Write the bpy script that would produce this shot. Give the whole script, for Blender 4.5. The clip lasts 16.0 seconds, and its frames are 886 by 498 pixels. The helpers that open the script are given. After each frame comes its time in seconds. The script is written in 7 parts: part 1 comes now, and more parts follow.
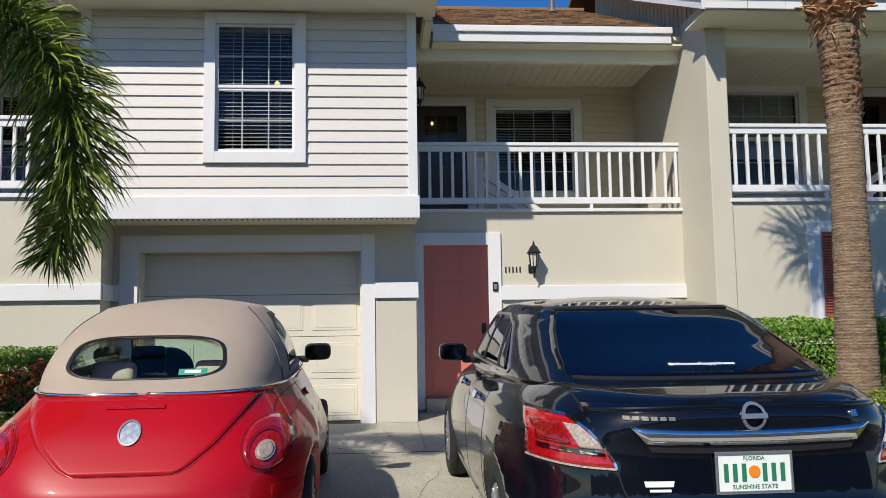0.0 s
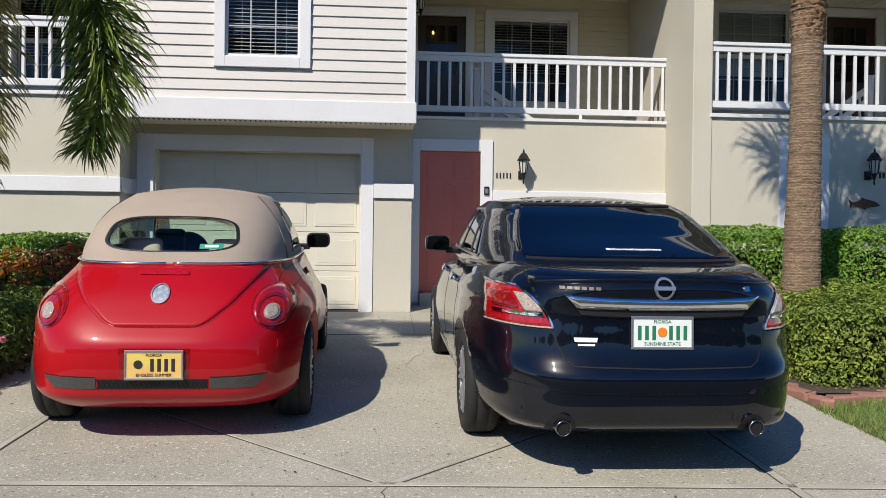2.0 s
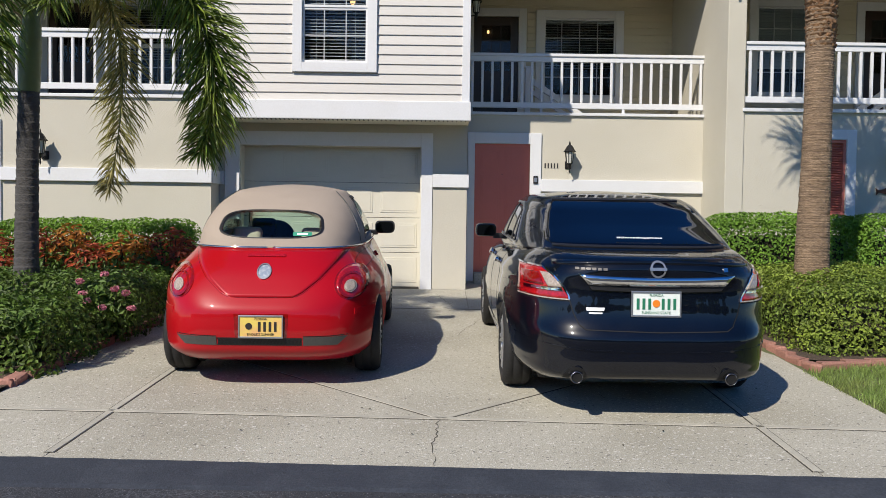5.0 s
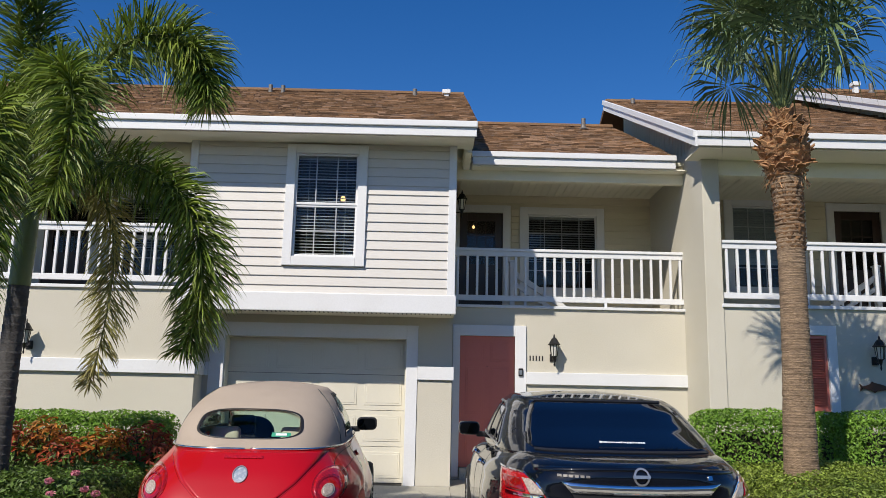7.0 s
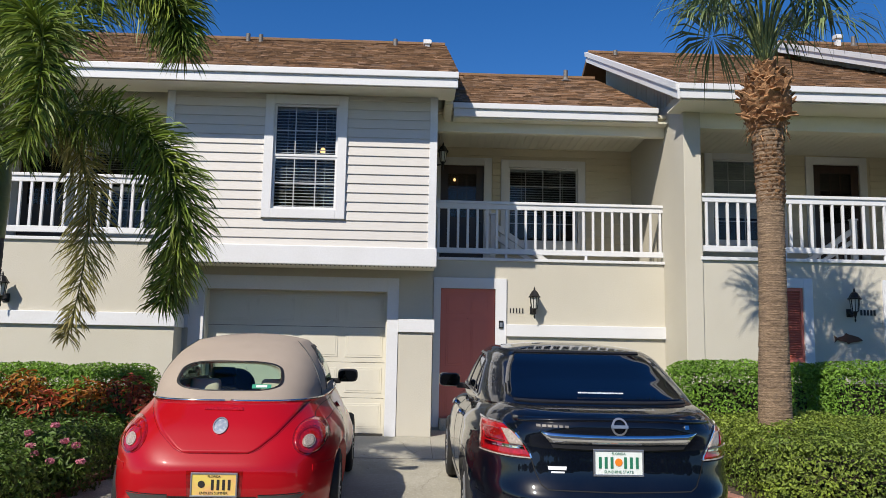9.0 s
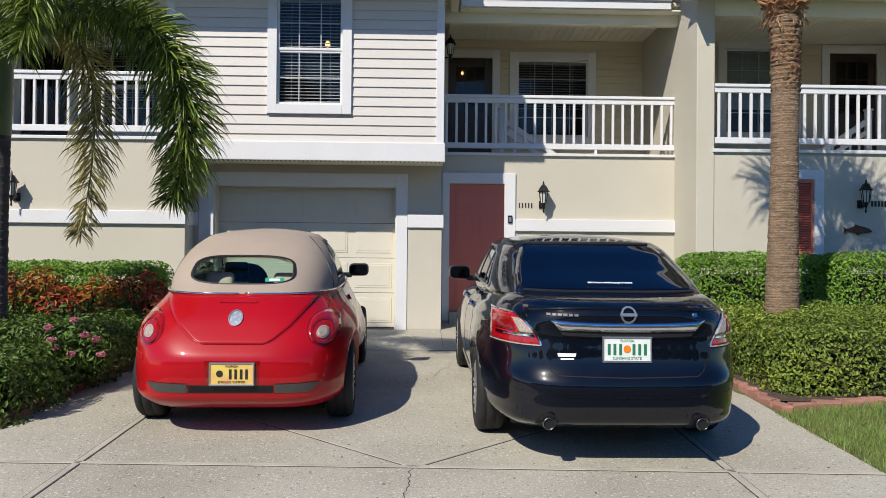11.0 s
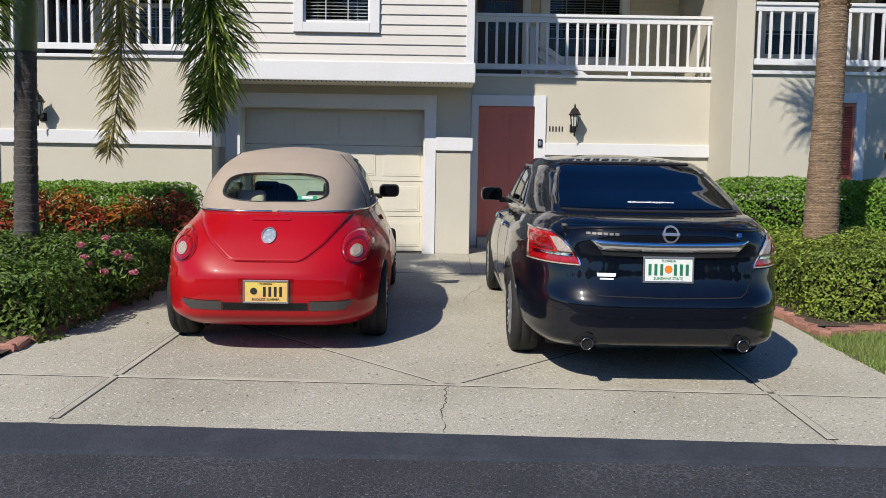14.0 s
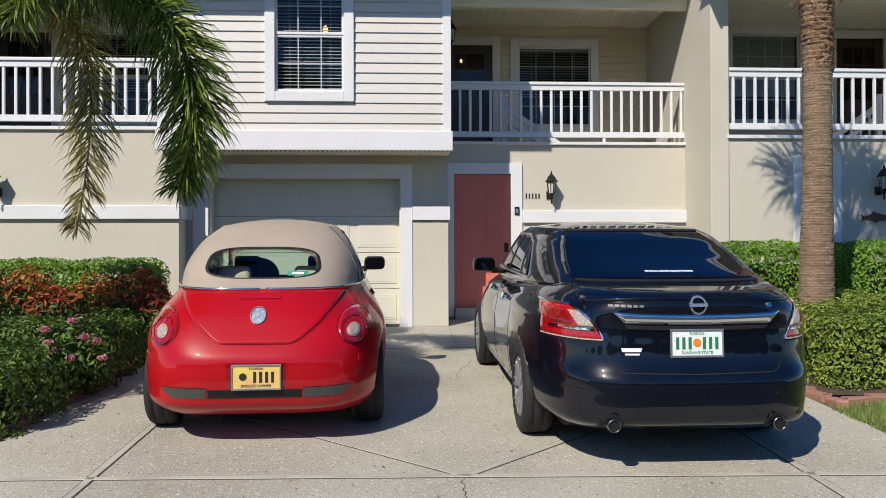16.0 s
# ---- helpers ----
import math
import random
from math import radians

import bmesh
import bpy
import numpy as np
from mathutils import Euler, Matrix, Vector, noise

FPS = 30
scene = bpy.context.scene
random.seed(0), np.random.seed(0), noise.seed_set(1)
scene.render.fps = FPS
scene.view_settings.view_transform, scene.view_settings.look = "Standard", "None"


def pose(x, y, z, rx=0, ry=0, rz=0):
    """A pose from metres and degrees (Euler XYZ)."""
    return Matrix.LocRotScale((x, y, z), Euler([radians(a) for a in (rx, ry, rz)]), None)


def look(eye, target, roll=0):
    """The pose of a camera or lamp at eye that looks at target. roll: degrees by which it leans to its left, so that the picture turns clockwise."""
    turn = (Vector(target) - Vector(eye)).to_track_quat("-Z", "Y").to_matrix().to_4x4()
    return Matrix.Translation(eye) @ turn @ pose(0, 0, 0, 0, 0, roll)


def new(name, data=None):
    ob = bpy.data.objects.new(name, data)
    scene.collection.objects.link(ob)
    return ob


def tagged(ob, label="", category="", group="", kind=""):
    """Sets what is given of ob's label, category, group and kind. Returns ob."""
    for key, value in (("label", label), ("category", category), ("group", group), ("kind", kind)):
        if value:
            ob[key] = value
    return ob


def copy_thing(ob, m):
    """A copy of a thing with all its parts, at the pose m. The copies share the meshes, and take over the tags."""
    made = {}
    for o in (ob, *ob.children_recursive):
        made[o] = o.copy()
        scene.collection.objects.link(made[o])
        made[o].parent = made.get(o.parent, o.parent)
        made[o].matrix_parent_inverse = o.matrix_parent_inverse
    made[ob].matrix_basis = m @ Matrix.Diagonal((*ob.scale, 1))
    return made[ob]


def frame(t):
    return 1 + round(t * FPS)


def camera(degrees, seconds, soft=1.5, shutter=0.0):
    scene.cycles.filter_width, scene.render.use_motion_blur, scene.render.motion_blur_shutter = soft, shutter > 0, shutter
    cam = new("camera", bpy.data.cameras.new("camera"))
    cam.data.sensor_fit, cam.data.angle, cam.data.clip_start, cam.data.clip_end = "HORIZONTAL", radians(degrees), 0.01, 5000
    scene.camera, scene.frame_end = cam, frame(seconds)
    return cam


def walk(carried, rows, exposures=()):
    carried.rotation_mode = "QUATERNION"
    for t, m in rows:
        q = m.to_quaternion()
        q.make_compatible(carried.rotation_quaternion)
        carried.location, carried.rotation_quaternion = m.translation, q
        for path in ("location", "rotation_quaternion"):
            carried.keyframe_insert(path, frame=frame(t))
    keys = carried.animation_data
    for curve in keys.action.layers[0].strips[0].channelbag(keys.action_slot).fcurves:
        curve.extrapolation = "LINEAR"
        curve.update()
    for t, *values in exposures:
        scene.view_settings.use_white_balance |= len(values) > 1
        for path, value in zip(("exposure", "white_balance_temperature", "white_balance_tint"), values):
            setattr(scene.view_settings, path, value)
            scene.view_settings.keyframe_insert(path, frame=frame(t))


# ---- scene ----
cam = camera(55.9, 16.0, soft=0.8)
METRES, EYE, TILT, LEAN, TURN = 3.16, 1.52, 0.0, 0.0, -4.4
ROWS = [
    (0.0, 0.0, 0.0, 0.0, 0.09, 5.72, 0.88),
    (0.5, 0.0416, -0.0504, -0.0189, -0.16, 2.22, -0.79),
    (1.0, 0.0545, -0.1089, -0.0339, -1.21, 1.75, -1.05),
    (1.5, 0.0431, -0.1813, -0.0356, -1.3, 0.83, -0.74),
    (2.0, 0.0487, -0.2441, -0.0424, 0.37, -0.48, -0.75),
    (2.5, 0.0636, -0.3151, -0.0457, 4.7, -2.25, -0.18),
    (3.0, 0.0562, -0.4045, -0.0541, 4.83, -4.12, 1.27),
    (5.5, 0.0996, -0.6445, -0.0075, 4.53, 0.22, -1.2),
    (6.0, 0.1053, -0.6484, 0.0043, 4.49, 4.95, -1.33),
    (6.5, 0.1067, -0.6492, 0.0114, 3.98, 8.61, -1.3),
    (7.0, 0.1079, -0.6462, 0.0183, 3.72, 10.66, -1.2),
    (7.5, 0.1065, -0.6422, 0.0232, 2.81, 12.6, -0.93),
    (8.0, 0.1087, -0.6385, 0.0261, 2.24, 13.28, -0.72),
    (8.5, 0.1076, -0.6387, 0.0219, 2.27, 10.78, -1.32),
    (9.0, 0.1089, -0.6356, 0.0174, 2.43, 7.48, -1.07),
    (9.5, 0.1092, -0.6332, 0.0121, 2.54, 4.7, -0.42),
    (10.0, 0.1062, -0.6315, 0.0076, 2.62, 1.85, -0.44),
    (12.5, 0.1024, -0.6322, -0.0114, 4.45, -0.88, -1.46),
    (13.0, 0.0986, -0.6296, -0.0259, 4.64, -3.23, -2.21),
    (13.5, 0.0869, -0.6163, -0.0295, 4.65, -4.51, -2.13),
    (14.0, 0.0698, -0.5989, -0.0217, 4.48, -4.37, -0.94),
    (14.5, 0.0486, -0.5492, -0.0167, 4.43, -1.81, -0.47),
    (15.0, 0.0171, -0.5061, -0.0186, 3.88, 0.0, -1.13),
    (15.5, -0.0173, -0.4966, -0.0144, 3.58, 0.39, -0.44),
    (16.0, -0.0456, -0.478, -0.015, 1.29, 0.34, 0.19),
]
walk(cam, [(t, pose(0, 0, EYE, TILT, LEAN, TURN) @ pose(METRES * x, METRES * y, METRES * z, 90 + pitch, roll, yaw)) for t, x, y, z, yaw, pitch, roll in ROWS], exposures=[(0.0, 0.33, 7080, 10), (16.0, 0.33, 7080, 10)])

# ---- light ----
# light travels along (0.665, 1.0, -1.08)
SUN_WAY = Vector((0.665, 1.0, -1.08)).normalized()
world = bpy.data.worlds.new("sky")
scene.world = world
world.use_nodes = True
wn = world.node_tree
sky = wn.nodes.new("ShaderNodeTexSky")
sky.sky_type, sky.sun_disc = "NISHITA", False
sky.sun_elevation = math.asin(-SUN_WAY.z)
sky.sun_rotation = math.atan2(-SUN_WAY.x, -SUN_WAY.y)
sky.air_density, sky.dust_density, sky.ozone_density = 1.0, 0.6, 3.0
sky.altitude = 1500
bg = wn.nodes["Background"]
bg.inputs["Strength"].default_value = 0.106
deep = wn.nodes.new("ShaderNodeHueSaturation")
deep.inputs["Saturation"].default_value = 1.36
deep.inputs["Hue"].default_value = 0.511
wn.links.new(sky.outputs["Color"], deep.inputs["Color"])
wn.links.new(deep.outputs["Color"], bg.inputs["Color"])
sun_data = bpy.data.lights.new("sun", "SUN")
sun_data.energy, sun_data.angle, sun_data.color = 4.15, radians(0.55), (1.0, 0.965, 0.925)
sun = new("sun", sun_data)
sun.matrix_world = look((0, 0, 30), Vector((0, 0, 30)) + SUN_WAY)


# ---- materials ----
def material(name, base, rough=0.6, metal=0.0, spot=None, spot_scale=3.0, spot_amount=0.5, grain=0.0, grain_scale=60.0,
             bump=0.0, bump_scale=80.0, coat=0.0, island=0.0, objects=0.0, stretch=(1, 1, 1), emit=None, emit_power=0.0,
             flakes=0.0, sheer=0.0, rough_var=0.0, specks=(), gloss=0.5):
    """A procedural surface: base colour, large stains towards spot, fine grain, relief, and variation by piece."""
    m = bpy.data.materials.new(name)
    m.use_nodes = True
    nt = m.node_tree
    b = nt.nodes["Principled BSDF"]
    b.inputs["Roughness"].default_value, b.inputs["Metallic"].default_value = rough, metal
    b.inputs["Coat Weight"].default_value, b.inputs["Coat Roughness"].default_value = coat, 0.03
    b.inputs["Specular IOR Level"].default_value = gloss
    col = nt.nodes.new("ShaderNodeRGB").outputs[0]
    col.default_value = (*base, 1)
    tc = nt.nodes.new("ShaderNodeTexCoord")
    mp = nt.nodes.new("ShaderNodeMapping")
    mp.inputs["Scale"].default_value = stretch
    nt.links.new(tc.outputs["Object"], mp.inputs["Vector"])

    def noisy(scale, detail=4):
        n = nt.nodes.new("ShaderNodeTexNoise")
        n.inputs["Scale"].default_value, n.inputs["Detail"].default_value = scale, detail
        nt.links.new(mp.outputs[0], n.inputs["Vector"])
        return n.outputs["Fac"]

    def ranged(fac, lo, hi, a, c):
        r = nt.nodes.new("ShaderNodeMapRange")
        for k, v in zip(("From Min", "From Max", "To Min", "To Max"), (lo, hi, a, c)):
            r.inputs[k].default_value = v
        nt.links.new(fac, r.inputs["Value"])
        return r.outputs[0]

    def mixed(fac, a, c, mode="MIX"):
        x = nt.nodes.new("ShaderNodeMix")
        x.data_type, x.blend_type = "RGBA", mode
        if hasattr(fac, "is_linked"):
            nt.links.new(fac, x.inputs[0])
        else:
            x.inputs[0].default_value = fac
        for v, s in ((a, x.inputs[6]), (c, x.inputs[7])):
            if hasattr(v, "is_linked"):
                nt.links.new(v, s)
            else:
                s.default_value = (*v, 1)
        return x.outputs[2]

    if spot:
        col = mixed(ranged(noisy(spot_scale, 6), 0.42, 0.68, 0.0, spot_amount), col, spot)
    for tone, scale, lo, hi in specks:
        col = mixed(ranged(noisy(scale, 2), lo, hi, 0.0, 1.0), col, tone)
    if grain:
        g = ranged(noisy(grain_scale, 3), 0.3, 0.7, 1 - grain, 1 + grain)
        cmb = nt.nodes.new("ShaderNodeCombineColor")
        for i in range(3):
            nt.links.new(g, cmb.inputs[i])
        col = mixed(1.0, col, cmb.outputs[0], "MULTIPLY")
    for amount, node, socket in ((island, "ShaderNodeNewGeometry", "Random Per Island"), (objects, "ShaderNodeObjectInfo", "Random")):
        if amount:
            src = nt.nodes.new(node).outputs[socket]
            g = ranged(src, 0, 1, 1 - amount, 1 + amount)
            cmb = nt.nodes.new("ShaderNodeCombineColor")
            for i in range(3):
                nt.links.new(g, cmb.inputs[i])
            col = mixed(1.0, col, cmb.outputs[0], "MULTIPLY")
    nt.links.new(col, b.inputs["Base Color"])
    if rough_var:
        nt.links.new(ranged(noisy(spot_scale * 2.3, 4), 0.3, 0.7, rough - rough_var, rough + rough_var), b.inputs["Roughness"])
    if bump or flakes:
        bp = nt.nodes.new("ShaderNodeBump")
        bp.inputs["Strength"].default_value, bp.inputs["Distance"].default_value = 1.0, bump
        nt.links.new(noisy(bump_scale, 5), bp.inputs["Height"])
        nt.links.new(bp.outputs[0], b.inputs["Normal"])
    if sheer:
        b.inputs["Transmission Weight"].default_value = 0.0
        tr = nt.nodes.new("ShaderNodeBsdfTranslucent")
        mx = nt.nodes.new("ShaderNodeMixShader")
        mx.inputs[0].default_value = sheer
        nt.links.new(col, tr.inputs["Color"])
        nt.links.new(b.outputs[0], mx.inputs[1])
        nt.links.new(tr.outputs[0], mx.inputs[2])
        nt.links.new(mx.outputs[0], nt.nodes["Material Output"].inputs["Surface"])
    if emit:
        b.inputs["Emission Color"].default_value, b.inputs["Emission Strength"].default_value = (*emit, 1), emit_power
    return m


def glass(name, tint=(1, 1, 1), gloss=0.12):
    """Thin window glass: clear with a mirror's share of reflection."""
    m = bpy.data.materials.new(name)
    m.use_nodes = True
    nt = m.node_tree
    nt.nodes.remove(nt.nodes["Principled BSDF"])
    clear, shine, mx = (nt.nodes.new("ShaderNodeBsdf" + k) for k in ("Transparent", "Glossy", "Transparent"))
    nt.nodes.remove(mx)
    mx = nt.nodes.new("ShaderNodeMixShader")
    fr = nt.nodes.new("ShaderNodeLayerWeight")
    fr.inputs["Blend"].default_value = 0.5
    pw = nt.nodes.new("ShaderNodeMath")
    pw.operation = "POWER"
    pw.inputs[1].default_value = 4.0
    nt.links.new(fr.outputs["Facing"], pw.inputs[0])
    ad = nt.nodes.new("ShaderNodeMath")
    ad.operation = "ADD"
    ad.inputs[1].default_value = gloss
    nt.links.new(pw.outputs[0], ad.inputs[0])
    clear.inputs["Color"].default_value = (*tint, 1)
    shine.inputs["Roughness"].default_value = 0.02
    nt.links.new(ad.outputs[0], mx.inputs[0])
    nt.links.new(clear.outputs[0], mx.inputs[1])
    nt.links.new(shine.outputs[0], mx.inputs[2])
    nt.links.new(mx.outputs[0], nt.nodes["Material Output"].inputs["Surface"])
    return m


STUCCO = material("stucco", (0.54, 0.51, 0.425), 0.9, spot=(0.485, 0.455, 0.372), spot_scale=0.9, spot_amount=0.5, grain=0.05, grain_scale=140, bump=0.004, bump_scale=130)
SIDING = material("vinyl siding", (0.58, 0.56, 0.525), 0.55, spot=(0.52, 0.50, 0.46), spot_scale=1.2, spot_amount=0.35, grain=0.03, grain_scale=30, objects=0.025, bump=0.0008, bump_scale=40, stretch=(0.3, 1, 3))
SIDING_TAN = material("tan siding", (0.60, 0.54, 0.40), 0.6, spot=(0.53, 0.47, 0.35), spot_scale=1.2, spot_amount=0.3, grain=0.03, objects=0.03)
WHITE = material("white paint", (0.67, 0.68, 0.69), 0.5, spot=(0.60, 0.60, 0.58), spot_scale=2.0, spot_amount=0.35, grain=0.025, grain_scale=50, bump=0.001, bump_scale=60)
SOFFIT = material("cream soffit vinyl", (0.78, 0.75, 0.62), 0.6, spot=(0.70, 0.66, 0.54), spot_scale=1.5, spot_amount=0.4, grain=0.02)
CREAM = material("cream garage paint", (0.63, 0.60, 0.50), 0.45, spot=(0.56, 0.53, 0.43), spot_scale=1.6, spot_amount=0.4, grain=0.02, bump=0.0007, bump_scale=90)
SHINGLE = material("brown shingle", (0.225, 0.13, 0.07), 0.9, spot=(0.13, 0.08, 0.05), spot_scale=1.3, spot_amount=0.5, grain=0.3, grain_scale=70, island=0.5, bump=0.006, bump_scale=180)
CONCRETE = material("driveway concrete", (0.41, 0.39, 0.318), 0.85, spot=(0.29, 0.272, 0.212), spot_scale=0.8, spot_amount=0.8, grain=0.22, grain_scale=120, specks=(((0.60, 0.58, 0.52), 55, 0.60, 0.68), ((0.16, 0.15, 0.13), 42, 0.64, 0.71)), objects=0.03, bump=0.004, bump_scale=120)
EDGECRETE = material("smooth joint margin", (0.44, 0.42, 0.345), 0.8, spot=(0.30, 0.285, 0.24), spot_scale=3, spot_amount=0.7, grain=0.1, grain_scale=60)
GREYWHITE = material("grey glazing bar", (0.42, 0.43, 0.45), 0.5)
JOINT = material("joint dirt", (0.06, 0.054, 0.042), 0.95, grain=0.3, grain_scale=30)
ASPHALT = material("asphalt", (0.026, 0.029, 0.035), 0.85, spot=(0.042, 0.044, 0.049), spot_scale=1.4, spot_amount=0.6, grain=0.45, grain_scale=110, specks=(((0.16, 0.165, 0.18), 70, 0.63, 0.72), ((0.008, 0.009, 0.011), 55, 0.62, 0.70)), bump=0.006, bump_scale=160)
SEALED = material("sealed asphalt", (0.027, 0.033, 0.044), 0.8, spot=(0.045, 0.053, 0.066), spot_scale=5, spot_amount=0.6, grain=0.25, grain_scale=60, bump=0.003, bump_scale=90)


def crackle(m):
    """Fine pale crazing over worn asphalt, in patches."""
    nt = m.node_tree
    b = nt.nodes["Principled BSDF"]
    old = b.inputs["Base Color"].links[0].from_socket
    tc = nt.nodes.new("ShaderNodeTexCoord")
    cells, patch, line, mask, both, mix = (nt.nodes.new("ShaderNode" + k) for k in ("TexVoronoi", "TexNoise", "MapRange", "MapRange", "Math", "Mix"))
    cells.feature = "DISTANCE_TO_EDGE"
    cells.inputs["Scale"].default_value, patch.inputs["Scale"].default_value = 26.0, 1.1
    for r, vals in ((line, (0.015, 0.075, 1.0, 0.0)), (mask, (0.36, 0.54, 0.0, 0.8))):
        for k, v in zip(("From Min", "From Max", "To Min", "To Max"), vals):
            r.inputs[k].default_value = v
    both.operation, mix.data_type = "MULTIPLY", "RGBA"
    nt.links.new(tc.outputs["Object"], cells.inputs["Vector"])
    nt.links.new(tc.outputs["Object"], patch.inputs["Vector"])
    nt.links.new(cells.outputs["Distance"], line.inputs["Value"])
    nt.links.new(patch.outputs["Fac"], mask.inputs["Value"])
    nt.links.new(line.outputs[0], both.inputs[0])
    nt.links.new(mask.outputs[0], both.inputs[1])
    nt.links.new(both.outputs[0], mix.inputs[0])
    nt.links.new(old, mix.inputs[6])
    mix.inputs[7].default_value = (0.085, 0.092, 0.105, 1)
    nt.links.new(mix.outputs[2], b.inputs["Base Color"])


SOIL = material("mulch soil", (0.07, 0.05, 0.035), 0.95, spot=(0.12, 0.08, 0.05), spot_scale=9, spot_amount=0.7, grain=0.4, grain_scale=60, bump=0.03, bump_scale=40)
TURF = material("turf ground", (0.10, 0.12, 0.045), 0.95, spot=(0.16, 0.15, 0.08), spot_scale=3, spot_amount=0.6, grain=0.3, grain_scale=40, bump=0.02, bump_scale=40)
BRICK = material("terracotta edging", (0.34, 0.165, 0.125), 0.85, spot=(0.30, 0.16, 0.12), spot_scale=9, spot_amount=0.6, grain=0.15, grain_scale=60, objects=0.18, bump=0.004, bump_scale=90)
REDDOOR = material("coral door paint", (0.61, 0.165, 0.115), 0.42, spot=(0.55, 0.15, 0.105), spot_scale=2, spot_amount=0.4, grain=0.02, bump=0.0006, bump_scale=70)
BROWNDOOR = material("dark brown door", (0.035, 0.016, 0.011), 0.4, spot=(0.05, 0.025, 0.017), spot_scale=4, spot_amount=0.5, stretch=(6, 6, 0.6))
BLACK = material("black metal", (0.014, 0.014, 0.014), 0.45, metal=0.3, grain=0.2, grain_scale=70, bump=0.001, bump_scale=90)
GREYMETAL = material("grey vent metal", (0.16, 0.15, 0.14), 0.6, metal=0.4, grain=0.2)
# near-black colour stands in for the lack of light indoors
DARKROOM = material("room wall painted dim", (0.045, 0.04, 0.035), 0.9, spot=(0.03, 0.025, 0.022), spot_scale=1.0, spot_amount=0.5)
SLAT = material("blind slat", (0.52, 0.52, 0.50), 0.5, island=0.06)
FROST = material("frosted lamp glass", (0.55, 0.55, 0.50), 0.25, grain=0.05, coat=0.4)
PANE = glass("window pane", (0.80, 0.84, 0.86), 0.022)
BULB = material("warm bulb", (1, 0.6, 0.3), 0.5, emit=(1.0, 0.55, 0.22), emit_power=2.2)
LETTER = material("dark letters", (0.02, 0.018, 0.015), 0.5)
WHITELETTER = material("white decal", (0.85, 0.85, 0.85), 0.5)


# ---- building helpers ----
def part(name, bm, mat, parent=None, label="", smooth=False, at=None):
    """Links a bmesh as one mesh object, under a thing or a part where parent is given."""
    me = bpy.data.meshes.new(name)
    bm.to_mesh(me)
    bm.free()
    return link(name, me, mat, parent, label, smooth, at)


def link(name, me, mat, parent=None, label="", smooth=False, at=None):
    if mat is not None and not me.materials:
        me.materials.append(mat)
    if smooth:
        me.polygons.foreach_set("use_smooth", [True] * len(me.polygons))
    ob = new(name, me)
    if parent is not None:
        ob.parent = parent
    if at is not None:
        ob.matrix_basis = at
    if label:
        tagged(ob, label)
    return ob


def thing(name, label, category, at=None, group="", kind=""):
    ob = new(name)
    ob.empty_display_size = 0.1
    if at is not None:
        ob.matrix_basis = at
    return tagged(ob, label, category, group, kind)


def box(x0, x1, y0, y1, z0, z1, bevel=0.0, bm=None, segments=2):
    """A bevelled box between two corners, added to bm."""
    bm = bm or bmesh.new()
    c = Matrix.Translation(((x0 + x1) / 2, (y0 + y1) / 2, (z0 + z1) / 2)) @ Matrix.Diagonal((abs(x1 - x0), abs(y1 - y0), abs(z1 - z0), 1))
    made = bmesh.ops.create_cube(bm, size=1, matrix=c)
    if bevel:
        edges = {e for v in made["verts"] for e in v.link_edges}
        bmesh.ops.bevel(bm, geom=list(edges), offset=bevel, segments=segments, affect="EDGES", profile=0.6)
    return bm


def bar(a, b, w, d=None, bm=None, bevel=0.0):
    """A square bar from a to b."""
    bm = bm or bmesh.new()
    a, b = Vector(a), Vector(b)
    m = Matrix.Translation((a + b) / 2) @ (b - a).to_track_quat("Z", "Y").to_matrix().to_4x4()
    made = bmesh.ops.create_cube(bm, size=1, matrix=m @ Matrix.Diagonal((w, d or w, (b - a).length, 1)))
    if bevel:
        bmesh.ops.bevel(bm, geom=list({e for v in made["verts"] for e in v.link_edges}), offset=bevel, segments=1, affect="EDGES")
    return bm


def lathe(profile, n=20, bm=None, at=None):
    """Turns (radius, height) pairs round the z axis."""
    bm = bm or bmesh.new()
    rings = []
    for r, z in profile:
        ring = []
        for i in range(n):
            a = 2 * math.pi * i / n
            v = Vector((r * math.cos(a), r * math.sin(a), z))
            ring.append(bm.verts.new(at @ v if at is not None else v))
        rings.append(ring)
    for p, q in zip(rings, rings[1:]):
        for i in range(n):
            bm.faces.new((p[i], p[(i + 1) % n], q[(i + 1) % n], q[i]))
    bm.faces.new(rings[0][::-1])
    bm.faces.new(rings[-1])
    return bm


def tube(points, radius, n=8, bm=None):
    """A round tube along points; radius may be a list."""
    bm = bm or bmesh.new()
    pts = [Vector(p) for p in points]
    rr = [float(v) for v in radius] if hasattr(radius, "__len__") else [radius] * len(pts)
    rings = []
    side = None
    for i, p in enumerate(pts):
        way = (pts[min(i + 1, len(pts) - 1)] - pts[max(i - 1, 0)]).normalized()
        if side is None:
            side = way.orthogonal().normalized()
        side = (side - way * side.dot(way)).normalized()
        up = way.cross(side)
        rings.append([bm.verts.new(p + rr[i] * (math.cos(2 * math.pi * k / n) * side + math.sin(2 * math.pi * k / n) * up)) for k in range(n)])
    for p, q in zip(rings, rings[1:]):
        for k in range(n):
            bm.faces.new((p[k], p[(k + 1) % n], q[(k + 1) % n], q[k]))
    bm.faces.new(rings[0][::-1])
    bm.faces.new(rings[-1])
    return bm


